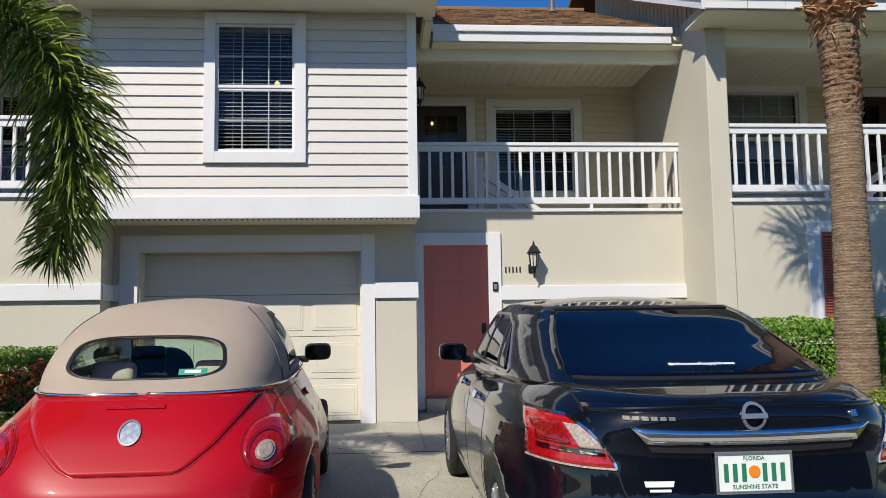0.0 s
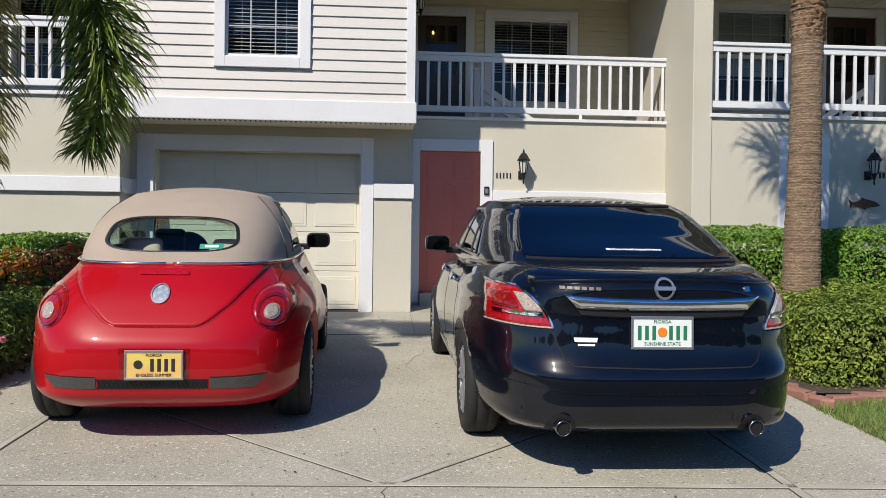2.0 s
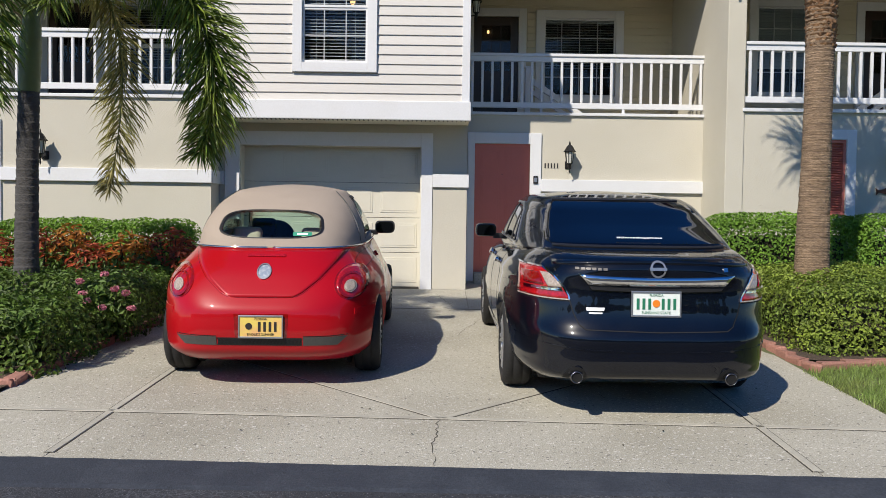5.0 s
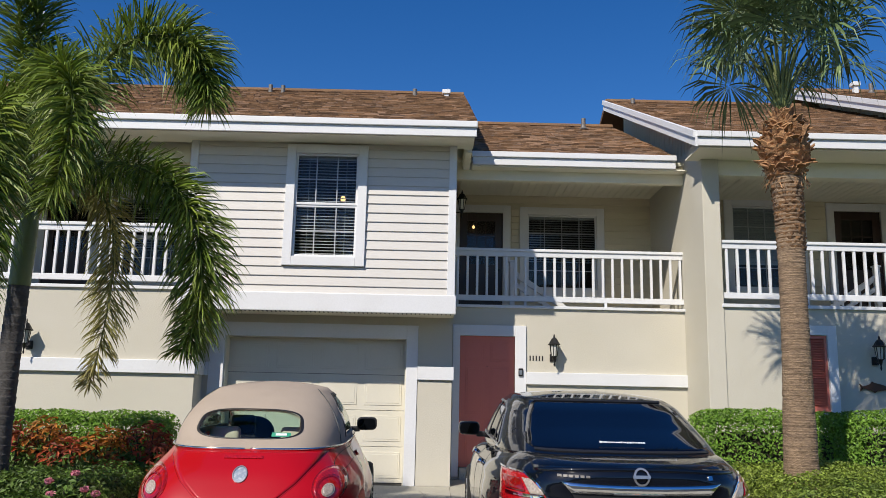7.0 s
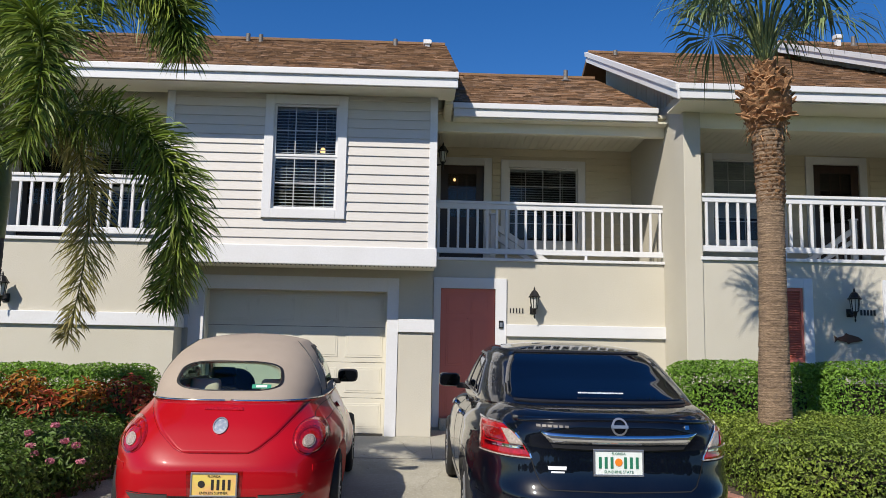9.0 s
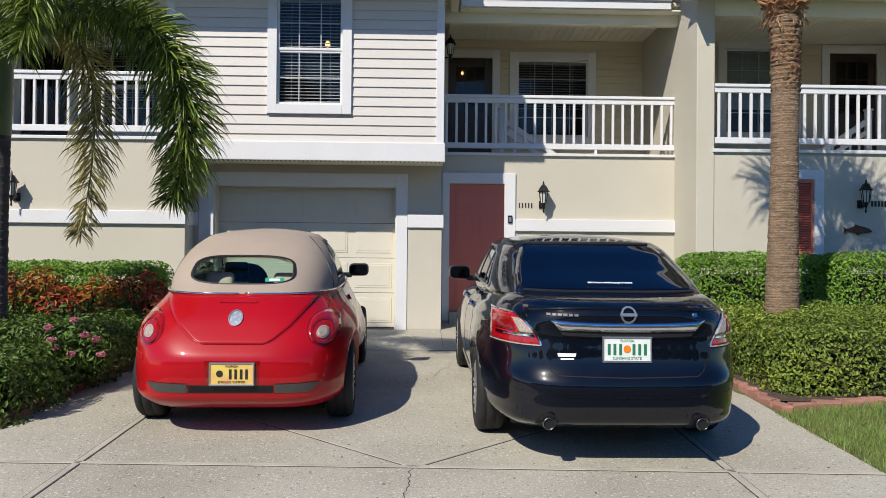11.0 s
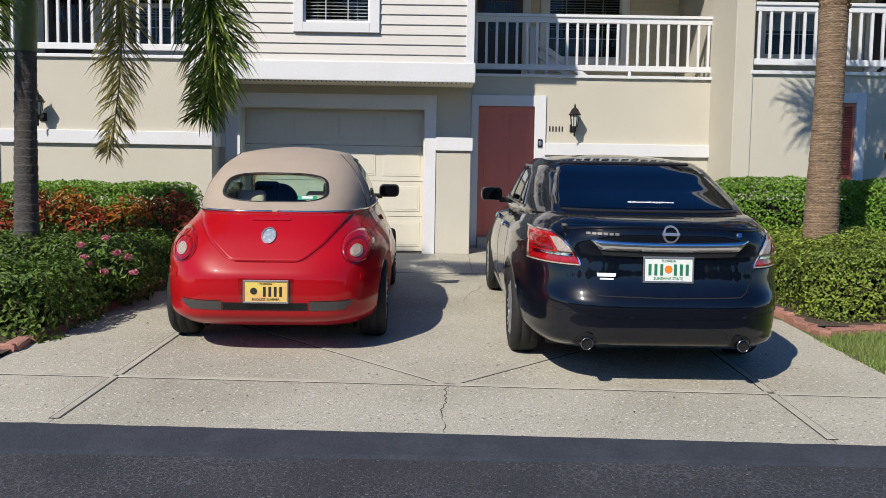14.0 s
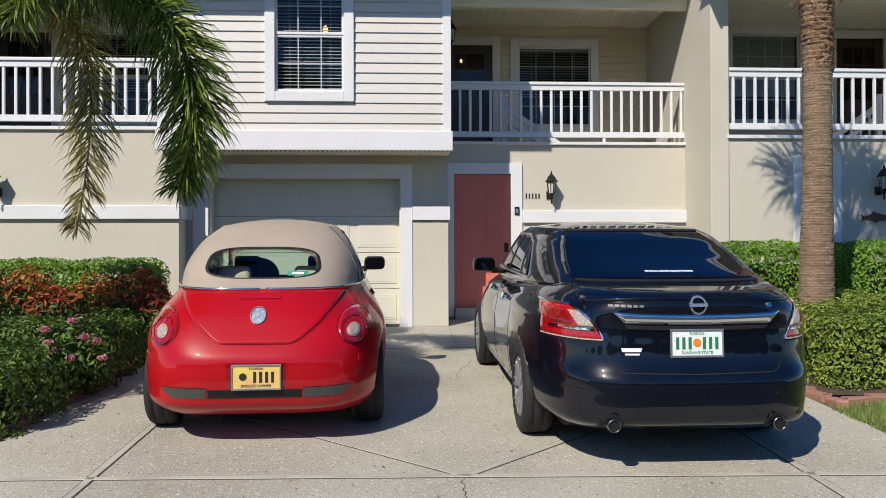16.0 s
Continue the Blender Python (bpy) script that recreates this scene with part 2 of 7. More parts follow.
def prism(poly, depth, at=None, bm=None, bevel=0.0):
    """A polygon in the xy plane, raised by depth along z, then placed by at."""
    bm = bm or bmesh.new()
    m = at if at is not None else Matrix()
    low = [bm.verts.new(m @ Vector((x, y, 0))) for x, y in poly]
    high = [bm.verts.new(m @ Vector((x, y, depth))) for x, y in poly]
    n = len(poly)
    bm.faces.new(low[::-1])
    top = bm.faces.new(high)
    for i in range(n):
        bm.faces.new((low[i], low[(i + 1) % n], high[(i + 1) % n], high[i]))
    if bevel:
        bmesh.ops.bevel(bm, geom=list(top.edges), offset=bevel, segments=2, affect="EDGES")
    return bm


def carved(ob, cutters):
    """Cuts solids out of a mesh object for good."""
    cuts = []
    for bm in cutters:
        bmesh.ops.recalc_face_normals(bm, faces=bm.faces[:])
        me = bpy.data.meshes.new("cut")
        bm.to_mesh(me)
        bm.free()
        c = new("cut", me)
        c.matrix_basis = ob.matrix_basis
        c.parent = ob.parent
        md = ob.modifiers.new("cut", "BOOLEAN")
        md.operation, md.solver, md.object = "DIFFERENCE", "EXACT", c
        cuts.append(c)
    deps = bpy.context.evaluated_depsgraph_get()
    deps.update()
    me = bpy.data.meshes.new_from_object(ob.evaluated_get(deps))
    ob.modifiers.clear()
    ob.data = me
    for c in cuts:
        bpy.data.objects.remove(c)
    return ob


def text_mesh(words, size, depth=0.002, spacing=1.0, shear=0.0, bold=0.0):
    """Built-in lettering as a mesh, centred, in the xy plane."""
    cu = bpy.data.curves.new("letters", "FONT")
    cu.body, cu.size, cu.extrude, cu.align_x, cu.align_y = words, size, depth, "CENTER", "CENTER"
    cu.space_character, cu.shear, cu.offset, cu.resolution_u = spacing, shear, bold, 3
    ob = new("letters", cu)
    deps = bpy.context.evaluated_depsgraph_get()
    deps.update()
    me = bpy.data.meshes.new_from_object(ob.evaluated_get(deps))
    bpy.data.objects.remove(ob)
    return me


# stands upright, facing the street
FACING = pose(0, 0, 0, 90, 0, 0)


def ground_z(y):
    """The drive climbs gently from the street to the house."""
    return 0.04 + 0.042 * min(max(y, 2.0), 11.4)

# ---- ground ----
def sheet(name, xs, ys, mat, lift=0.0, rough=0.0):
    bm = bmesh.new()
    rows = [[bm.verts.new((x, y, ground_z(y) + lift + (rough * noise.noise((x * 1.3, y * 1.3, 0)) if rough else 0))) for x in xs] for y in ys]
    for a, b in zip(rows, rows[1:]):
        for i in range(len(xs) - 1):
            bm.faces.new((a[i], a[i + 1], b[i + 1], b[i]))
    return tagged(part(name, bm, mat), "", "", kind="structure")


tagged(sheet("ground", (-900, -60, -20, -8, -3, 0, 3, 8, 20, 60, 900), (-900, -60, -12, -11.9, 0, 2.0, 4, 6, 8, 11.4, 16, 60, 900), TURF, -0.06), "dark grass ground reaching to the horizon", "ground")
bm = bmesh.new()
ys = [-9.0 + 0.3 * i for i in range(39)]
ys = [y for y in ys if y < 2.3] + [2.52]
xs = [-40 + 4 * i for i in range(21)]
road_rows = [[bm.verts.new((x, y, 0.105 + 0.024 * min(max((y - 1.6) / 0.8, 0.0), 1.0) + 0.008 * noise.noise((x * 0.5, y, 0)))) for x in xs] for y in ys]
for a, b in zip(road_rows, road_rows[1:]):
    for i in range(len(xs) - 1):
        bm.faces.new((a[i], a[i + 1], b[i + 1], b[i]))
crackle(ASPHALT)
tagged(part("road", bm, ASPHALT), "worn dark asphalt street along the drive's end", "road", kind="structure")

bm = bmesh.new()
strip = [[bm.verts.new((x, y, z)) for y, z in ((1.98 + 0.03 * noise.noise((x, 0, 2)), 0.100), (2.1, 0.128), (2.505 - 0.036 * (x + 3) + 0.012 * noise.noise((x * 6, 1, 5)), 0.150))] for x in np.linspace(-7, 7, 141)]
for a, c in zip(strip, strip[1:]):
    for i in range(2):
        bm.faces.new((a[i], c[i], c[i + 1], a[i + 1]))
tagged(part("road_edge", bm, SEALED), "smooth dark sealed asphalt strip along the concrete", "road", kind="structure")

tagged(sheet("planting_bed", (-9, -7, -5, -3.0), (2.35, 4, 6, 8, 10.2), SOIL, 0.03, 0.02), "dark mulch bed under the shrubs", "bed", kind="structure")
tagged(sheet("planting_bed", (3.22, 4, 6, 9, 12), (5.25, 6, 7, 8, 10.2), SOIL, 0.03, 0.02), "dark mulch bed under the trimmed hedges", "bed", kind="structure")

# drive: concrete slabs with tooled joints; corners in plan
drive = thing("driveway", "pale weathered concrete driveway in jointed slabs", "driveway", kind="structure")
SLABS = [
    [(-3.02, 2.49), (-2.03, 2.45), (-2.03, 3.42), (-3.0, 3.45)],
    [(-2.03, 2.45), (0.13, 2.40), (2.15, 2.31), (2.17, 3.27), (0.13, 3.35), (-2.03, 3.42)],
    [(2.15, 2.31), (3.1, 2.27), (3.13, 3.23), (2.17, 3.27)],
    [(-3.0, 3.45), (-2.03, 3.42), (-2.03, 8.2), (-3.0, 8.2)],
    [(-2.03, 3.42), (0.13, 3.35), (-2.03, 5.5)],
    [(0.13, 3.35), (2.17, 3.27), (2.17, 5.4)],
    [(0.13, 3.35), (2.17, 5.4), (2.17, 8.2), (-2.03, 8.2), (-2.03, 5.5)],
    [(2.17, 3.27), (3.13, 3.23), (3.2, 8.2), (2.17, 8.2)],
    [(-3.0, 8.2), (0.44, 8.2), (0.44, 10.1), (-3.0, 10.1)],
    [(0.44, 8.2), (3.2, 8.2), (3.2, 9.3), (1.9, 10.0), (1.9, 11.2), (0.44, 11.2)],
]
for poly in SLABS:
    cx, cy = sum(p[0] for p in poly) / len(poly), sum(p[1] for p in poly) / len(poly)
    bm = bmesh.new()
    gap = 0.026
    f = bm.faces.new([bm.verts.new((x, y, 0)) for x, y in poly])
    f.normal_update()
    if f.normal.z < 0:
        f.normal_flip()
    r = bmesh.ops.inset_region(bm, faces=[f], thickness=gap, use_even_offset=True)
    bmesh.ops.delete(bm, geom=r["faces"], context="FACES")
    f = bm.faces[:][0]
    r = bmesh.ops.extrude_face_region(bm, geom=[f])
    for v in r["geom"]:
        if isinstance(v, bmesh.types.BMVert):
            v.co.z += 0.1
    tops = [q for q in bm.faces if q.normal.z > 0.5 and q.calc_center_median().z > 0.05]
    for q in tops:
        bmesh.ops.bevel(bm, geom=list(q.edges), offset=0.004, segments=1, affect="EDGES")
    for v in bm.verts:
        v.co.z += 0.04 + 0.042 * v.co.y - 0.1
    bmesh.ops.recalc_face_normals(bm, faces=bm.faces[:])
    part("slab", bm, CONCRETE, drive)
jb = bmesh.new()
jv = [jb.verts.new((x, y, 0.04 + 0.042 * y - 0.002)) for x, y in ((-2.98, 2.56), (3.08, 2.34), (3.22, 8.2), (3.2, 11.2), (-3.02, 11.2))]
jb.faces.new(jv)
part("joint_bed", jb, JOINT, drive, "dark dirt in the slab joints")


def crack(x, y, way, length, seed, width=0.006):
    """A thin ragged crack in the concrete."""
    rn = random.Random(seed)
    bm = bmesh.new()
    rows, n = [], int(length / 0.045)
    px, py = x, y
    side = Vector((-way[1], way[0]))
    for i in range(n + 1):
        w = width * rn.uniform(0.4, 1.2) * (1 - 0.5 * i / n)
        rows.append([bm.verts.new((px + side.x * d, py + side.y * d, 0.042 + 0.042 * (py + side.y * d))) for d in (-w / 2, w / 2)])
        px += way[0] * 0.045 + side.x * rn.uniform(-0.022, 0.022)
        py += way[1] * 0.045 + side.y * rn.uniform(-0.022, 0.022)
    for a, b in zip(rows, rows[1:]):
        bm.faces.new((a[0], a[1], b[1], b[0]))
    part("crack", bm, JOINT, drive, "ragged dark crack")


# tooled joints: a smooth pale band between two dark grooves
def joint(a, c):
    a, c = Vector(a), Vector(c)
    side = Vector((a.y - c.y, c.x - a.x)).normalized()
    n = max(int((c - a).length / 0.4), 1)
    for name, half, lift, mat in (("joint_groove", 0.034, 0.003, JOINT), ("joint_band", 0.025, 0.006, EDGECRETE)):
        bm = bmesh.new()
        rows = []
        for i in range(n + 1):
            p = a.lerp(c, i / n)
            w = half + 0.004 * noise.noise((p.x * 3, p.y * 3, half))
            rows.append([bm.verts.new((q.x, q.y, 0.04 + 0.042 * q.y + d)) for q, d in ((p - side * w, lift - 0.004), (p - side * w * 0.9, lift), (p + side * w * 0.9, lift), (p + side * w, lift - 0.004))])
        for p, q in zip(rows, rows[1:]):
            for i in range(3):
                bm.faces.new((p[i], p[i + 1], q[i + 1], q[i]))
        bmesh.ops.recalc_face_normals(bm, faces=bm.faces[:])
        part(name, bm, mat, drive)


for a, c in (((-3.0, 3.45), (-2.03, 3.42)), ((-2.03, 3.42), (0.13, 3.35)), ((0.13, 3.35), (2.17, 3.27)), ((2.17, 3.27), (3.12, 3.23)),
             ((-2.03, 2.56), (-2.03, 8.2)), ((2.15, 2.42), (2.17, 8.2)), ((0.13, 3.35), (-2.03, 5.5)), ((0.13, 3.35), (2.17, 5.4)), ((-3.0, 8.2), (3.18, 8.2))):
    joint(a, c)
crack(0.13, 3.33, (0.02, -1.0), 0.92, 4, 0.008)
crack(0.02, 9.6, (0.12, -0.99), 1.3, 5, 0.009)
crack(-0.1, 8.2, (0.55, 0.83), 0.9, 6, 0.007)
crack(0.55, 7.4, (-0.2, -0.98), 1.2, 7, 0.006)

# terracotta edging stones beside the drive
edging_l = thing("edging_border", "terracotta edging stones along the shaded shrub bed", "edging", kind="structure")
edging_r = thing("edging_border", "terracotta edging stones round the trimmed hedge bed", "edging", kind="structure")


def stone_mesh(w, d, h, seed):
    rnd = random.Random(seed)
    bm = box(-w / 2, w / 2, -d / 2, d / 2, -0.06, h, 0.016)
    for v in bm.verts:
        v.co += Vector([rnd.uniform(-0.007, 0.007) for _ in range(3)])
    me = bpy.data.meshes.new("edging_stone")
    bm.to_mesh(me)
    bm.free()
    me.materials.append(BRICK)
    return me


STONES = [stone_mesh(0.10, 0.23, 0.06, s) for s in range(4)]
rnd = random.Random(5)
for i in range(20):
    y = 4.15 + 0.25 * i
    link("edging_stone", STONES[i % 4], None, edging_l, at=pose(-3.04 + 0.012 * i + rnd.uniform(-0.02, 0.02), y, ground_z(y), rnd.uniform(-4, 4), rnd.uniform(-6, 6), rnd.uniform(-7, 7)))
for i in range(5):
    link("edging_stone", STONES[i % 4], None, edging_l, at=pose(-3.1 - 0.25 * i, 4.02 - 0.03 * i, ground_z(4.0), 0, rnd.uniform(-6, 6), 90 + rnd.uniform(-8, 8)))
for i in range(15):
    y = 5.0 + 0.25 * i
    link("edging_stone", STONES[i % 4], None, edging_r, at=pose(3.24 + rnd.uniform(-0.02, 0.02), y, ground_z(y), rnd.uniform(-4, 4), rnd.uniform(-6, 6), rnd.uniform(-7, 7)))
for i in range(4):
    link("edging_stone", STONES[i % 4], None, edging_r, at=pose(3.42 + 0.25 * i, 5.03 + 0.09 * i, ground_z(5.2), 0, rnd.uniform(-6, 6), 90 + rnd.uniform(-8, 8)))

# ---- the house: walls ----
BAY, GAR, ENT, RGT, LFT, BACK = 9.48, 10.14, 10.95, 9.92, 9.72, 12.9


def wall(name, bm, mat, label=""):
    return tagged(part(name, bm, mat), label or "beige stucco house wall", "wall", kind="structure")


# entry wall with the door's opening, up to the balcony
bm = box(0.42, 0.583, ENT, ENT + 0.2, 0.3, 3.107)
box(1.436, 4.16, ENT, ENT + 0.2, 0.3, 3.107, bm=bm)
box(0.583, 1.436, ENT, ENT + 0.2, 2.666, 3.107, bm=bm)
wall("wall_entry", bm, STUCCO, "beige stucco wall beside the coral door")
# garage wall with its opening
bm = box(-3.35, -2.852, GAR, GAR + 0.25, 0.2, 2.875)
box(-0.215, 0.44, GAR, GAR + 0.25, 0.2, 2.875, bm=bm)
box(-2.852, -0.215, GAR, GAR + 0.25, 2.521, 2.875, bm=bm)
box(0.24, 0.44, GAR + 0.25, ENT, 0.2, 2.86, bm=bm)
wall("wall_garage", bm, STUCCO, "beige stucco wall round the garage door")
bm = box(-14, -7.14, LFT, LFT + 0.25, 0.2, 3.12)
box(-7.14, -6.24, LFT, LFT + 0.25, 2.66, 3.12, bm=bm)
box(-6.24, -3.15, LFT, LFT + 0.25, 0.2, 3.12, bm=bm)
box(-3.35, -3.15, LFT + 0.25, GAR, 0.2, 2.86, bm=bm)
wall("wall_left_unit", bm, STUCCO, "beige stucco wall of the neighbouring unit")
bm = box(4.16, 5.46, RGT, RGT + 0.25, 0.2, 3.07)
box(5.46, 5.82, RGT, RGT + 0.25, 2.69, 3.07, bm=bm)
box(5.46, 5.82, RGT, RGT + 0.25, 0.2, 1.6, bm=bm)
box(5.82, 7.15, RGT, RGT + 0.25, 0.2, 3.07, bm=bm)
box(7.15, 8.05, RGT, RGT + 0.25, 2.69, 3.07, bm=bm)
box(8.05, 14, RGT, RGT + 0.25, 0.2, 3.07, bm=bm)
wall("wall_right_unit", bm, STUCCO, "beige stucco wall of the next unit, dappled by palm shade")
# party wall: a blade between the balconies
bm = box(4.10, 4.36, RGT - 0.02, 13.1, 0.2, 5.62, 0.012)
wall("wall_party", bm, STUCCO, "beige stucco party wall between two balconies")
# bay: core of the projecting upper room
bm = box(-3.34, 0.42, BAY + 0.02, 9.75, 3.02, 3.50)
box(-3.34, -1.88, BAY + 0.02, 9.75, 3.50, 5.5, bm=bm)
box(-0.94, 0.42, BAY + 0.02, 9.75, 3.50, 5.5, bm=bm)
box(-1.88, -0.94, BAY + 0.02, 9.75, 5.12, 5.5, bm=bm)
box(0.30, 0.42, 9.75, 13.0, 3.02, 5.8, bm=bm)
box(-3.34, -3.22, 9.75, 13.0, 3.02, 5.8, bm=bm)
bay = wall("wall_bay", bm, SIDING_TAN, "pale lap-sided upper bay over the garage")
# rooms behind the glass: their dimness is in the wall colour
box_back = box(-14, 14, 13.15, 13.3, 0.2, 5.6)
wall("wall_inner", box_back, DARKROOM, "inner wall closing the rooms, painted near black to look unlit")
# back walls of the balconies, with openings
bm = box(0.42, 0.60, BACK, BACK + 0.12, 3.0, 5.6)
box(0.60, 1.39, BACK, BACK + 0.12, 5.09, 5.6, bm=bm)
box(1.39, 1.84, BACK, BACK + 0.12, 3.0, 5.6, bm=bm)
box(1.84, 3.11, BACK, BACK + 0.12, 5.07, 5.6, bm=bm)
box(1.84, 3.11, BACK, BACK + 0.12, 3.0, 3.7, bm=bm)
box(3.11, 4.14, BACK, BACK + 0.12, 3.0, 5.6, bm=bm)
back_mid = wall("wall_balcony", bm, SIDING_TAN, "tan lap-sided balcony wall in shade")
bm = box(4.36, 5.5, BACK - 0.3, BACK - 0.18, 3.0, 5.6)
box(5.5, 6.7, BACK - 0.3, BACK - 0.18, 5.25, 5.6, bm=bm)
box(5.5, 6.7, BACK - 0.3, BACK - 0.18, 3.0, 3.75, bm=bm)
box(6.7, 7.35, BACK - 0.3, BACK - 0.18, 3.0, 5.6, bm=bm)
box(7.35, 8.2, BACK - 0.3, BACK - 0.18, 5.2, 5.6, bm=bm)
box(8.2, 14, BACK - 0.3, BACK - 0.18, 3.0, 5.6, bm=bm)
back_right = wall("wall_balcony_right", bm, SIDING_TAN, "tan lap-sided balcony wall of the next unit")
bm = box(-14, -6.80, BACK - 0.3, BACK - 0.18, 3.0, 5.6)
box(-6.80, -5.95, BACK - 0.3, BACK - 0.18, 5.15, 5.6, bm=bm)
box(-5.95, -5.6, BACK - 0.3, BACK - 0.18, 3.0, 5.6, bm=bm)
box(-5.6, -4.2, BACK - 0.3, BACK - 0.18, 5.15, 5.6, bm=bm)
box(-5.6, -4.2, BACK - 0.3, BACK - 0.18, 3.0, 3.7, bm=bm)
box(-4.2, -3.34, BACK - 0.3, BACK - 0.18, 3.0, 5.6, bm=bm)
back_left = wall("wall_balcony_left", bm, SIDING_TAN, "tan lap-sided balcony wall of the left unit")
# far party walls beyond the view close the balconies
wall("wall_end", box(8.9, 9.1, RGT, 13.1, 0.2, 5.5), STUCCO, "beige stucco party wall of the next unit")
wall("wall_end_left", box(-8.2, -8.0, LFT, 13.1, 0.2, 5.5), STUCCO, "beige stucco party wall of the left unit")
# balcony floors
for x0, x1, y0 in ((0.42, 4.14, ENT + 0.2), (4.36, 8.9, RGT + 0.25), (-8.0, -3.34, LFT + 0.25)):
    tagged(part("floor_balcony", box(x0, x1, y0, 13.15, 2.9, 3.08), CONCRETE), "grey balcony floor slab", "floor", kind="structure")
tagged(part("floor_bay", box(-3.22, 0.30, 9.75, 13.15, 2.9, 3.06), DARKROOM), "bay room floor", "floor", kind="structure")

# lap siding: one board a course, overlapping like clapboard
def lap(parent, x0, x1, y, z0, z1, pitch, mat, holes=()):
    """Boards between heights, broken at holes (x0, x1, z0, z1)."""
    n = round((z1 - z0) / pitch)
    meshes = {}
    for i in range(n):
        a, b = z0 + i * pitch, z0 + (i + 1) * pitch
        spans = [(x0, x1)]
        for hx0, hx1, hz0, hz1 in holes:
            if b > hz0 + 0.01 and a < hz1 - 0.01:
                spans = [s for u, v in spans for s in ((u, min(v, hx0)), (max(u, hx1), v)) if s[1] - s[0] > 0.01]
        for u, v in spans:
            key = round(v - u, 3)
            if key not in meshes:
                w = v - u
                prof = [(0.0, 0.0), (-0.020, 0.0), (-0.022, 0.004), (-0.021, 0.012), (-0.004, pitch + 0.002), (0.0, pitch + 0.002)]
                bm = bmesh.new()
                ends = [[bm.verts.new((x, py, pz)) for py, pz in prof] for x in (0, w)]
                bm.faces.new(ends[0])
                bm.faces.new(ends[1][::-1])
                k = len(prof)
                for j in range(k):
                    bm.faces.new((ends[0][j], ends[1][j], ends[1][(j + 1) % k], ends[0][(j + 1) % k]))
                bmesh.ops.recalc_face_normals(bm, faces=bm.faces[:])
                me = bpy.data.meshes.new("board")
                bm.to_mesh(me)
                bm.free()
                me.materials.append(mat)
                meshes[key] = me
            link("board", meshes[key], None, parent, at=pose(u, y, a))


lap(bay, -3.25, 0.36, BAY + 0.02, 3.06, 5.46, 0.1325, SIDING, [(-1.98, -0.825, 3.47, 5.23)])
lap(back_mid, 0.42, 4.13, BACK, 3.08, 5.52, 0.122, SIDING_TAN, [(0.45, 1.55, 3.0, 5.24), (1.69, 3.26, 3.6, 5.23)])
lap(back_right, 4.37, 8.9, BACK - 0.3, 3.08, 5.52, 0.122, SIDING_TAN, [(5.33, 6.85, 3.6, 5.4), (7.2, 8.4, 3.0, 5.35)])

# white corner boards, band and soffits
def trim(name, bm, label="white painted trim board", mat=WHITE):
    return tagged(part(name, bm, mat), label, "trim", kind="structure")


trim("trim_corner", box(0.34, 0.45, BAY - 0.012, BAY + 0.06, 3.07, 5.50, 0.006))
trim("trim_corner", box(-3.36, -3.25, BAY - 0.012, BAY + 0.06, 3.07, 5.50, 0.006))
trim("trim_band", box(-3.38, 0.47, BAY - 0.035, BAY + 0.05, 2.83, 3.09, 0.012), "broad white band under the sided bay")
bm = box(-3.36, 0.45, BAY + 0.05, GAR, 2.845, 2.865)
trim("trim_soffit", bm, "cream vented soffit under the bay", SOFFIT)
bm = bmesh.new()
for i in range(62):
    x = -3.3 + i * 0.0605
    box(x, x + 0.012, BAY - 0.02, BAY + 0.045, 2.818, 2.832, bm=bm)
tagged(part("trim_vent_strip", bm, LETTER), "row of small dark vent slots under the band", "vent", kind="structure")

# white trim of garage, entry and belts
trim("trim_garage", box(-3.064, -2.852, GAR - 0.03, GAR, 0.45, 2.723, 0.005))
trim("trim_garage", box(-0.215, -0.053, GAR - 0.03, GAR, 0.445, 2.723, 0.005))
trim("trim_garage", box(-2.852, -0.215, GAR - 0.03, GAR, 2.526, 2.723, 0.005))
trim("trim_belt", box(-0.051, 0.472, GAR - 0.05, GAR, 1.945, 2.132, 0.006))
trim("trim_belt", box(0.44, 0.472, GAR, GAR + 0.5, 1.945, 2.132, 0.004))
trim("trim_plinth", box(-0.049, 0.447, GAR - 0.014, GAR, 0.44, 1.915, 0.006), "beige stucco lower panel of the pier", STUCCO)
trim("trim_door", box(-6.24, -6.09, LFT - 0.03, LFT + 0.02, 0.45, 2.8, 0.005))
trim("trim_door", box(-7.29, -7.14, LFT - 0.03, LFT + 0.02, 0.45, 2.8, 0.005))
trim("trim_door", box(-7.14, -6.24, LFT - 0.03, LFT + 0.02, 2.66, 2.8, 0.005))
trim("trim_belt", box(-6.088, -3.13, LFT - 0.05, LFT, 1.945, 2.13, 0.008))
trim("trim_belt", box(-3.15, -3.12, LFT, GAR, 1.945, 2.13, 0.004))
trim("trim_belt", box(-3.184, -3.066, GAR - 0.045, GAR, 1.95, 2.137, 0.004))
trim("trim_door", box(0.471, 0.583, ENT - 0.03, ENT + 0.02, 0.538, 2.832, 0.005))
trim("trim_door", box(1.438, 1.608, ENT - 0.03, ENT + 0.02, 0.538, 2.832, 0.005))
trim("trim_door", box(0.583, 1.438, ENT - 0.03, ENT + 0.02, 2.666, 2.832, 0.005))
trim("trim_belt", box(1.61, 4.14, ENT - 0.05, ENT, 1.935, 2.122, 0.008))
trim("trim_cap", box(0.456, 4.14, ENT - 0.04, ENT + 0.2, 3.107, 3.151, 0.006))
trim("trim_cap", box(4.33, 8.9, RGT - 0.04, RGT + 0.2, 3.07, 3.12, 0.006))
trim("trim_cap", box(-14, -3.36, LFT - 0.04, LFT + 0.2, 3.12, 3.165, 0.006))
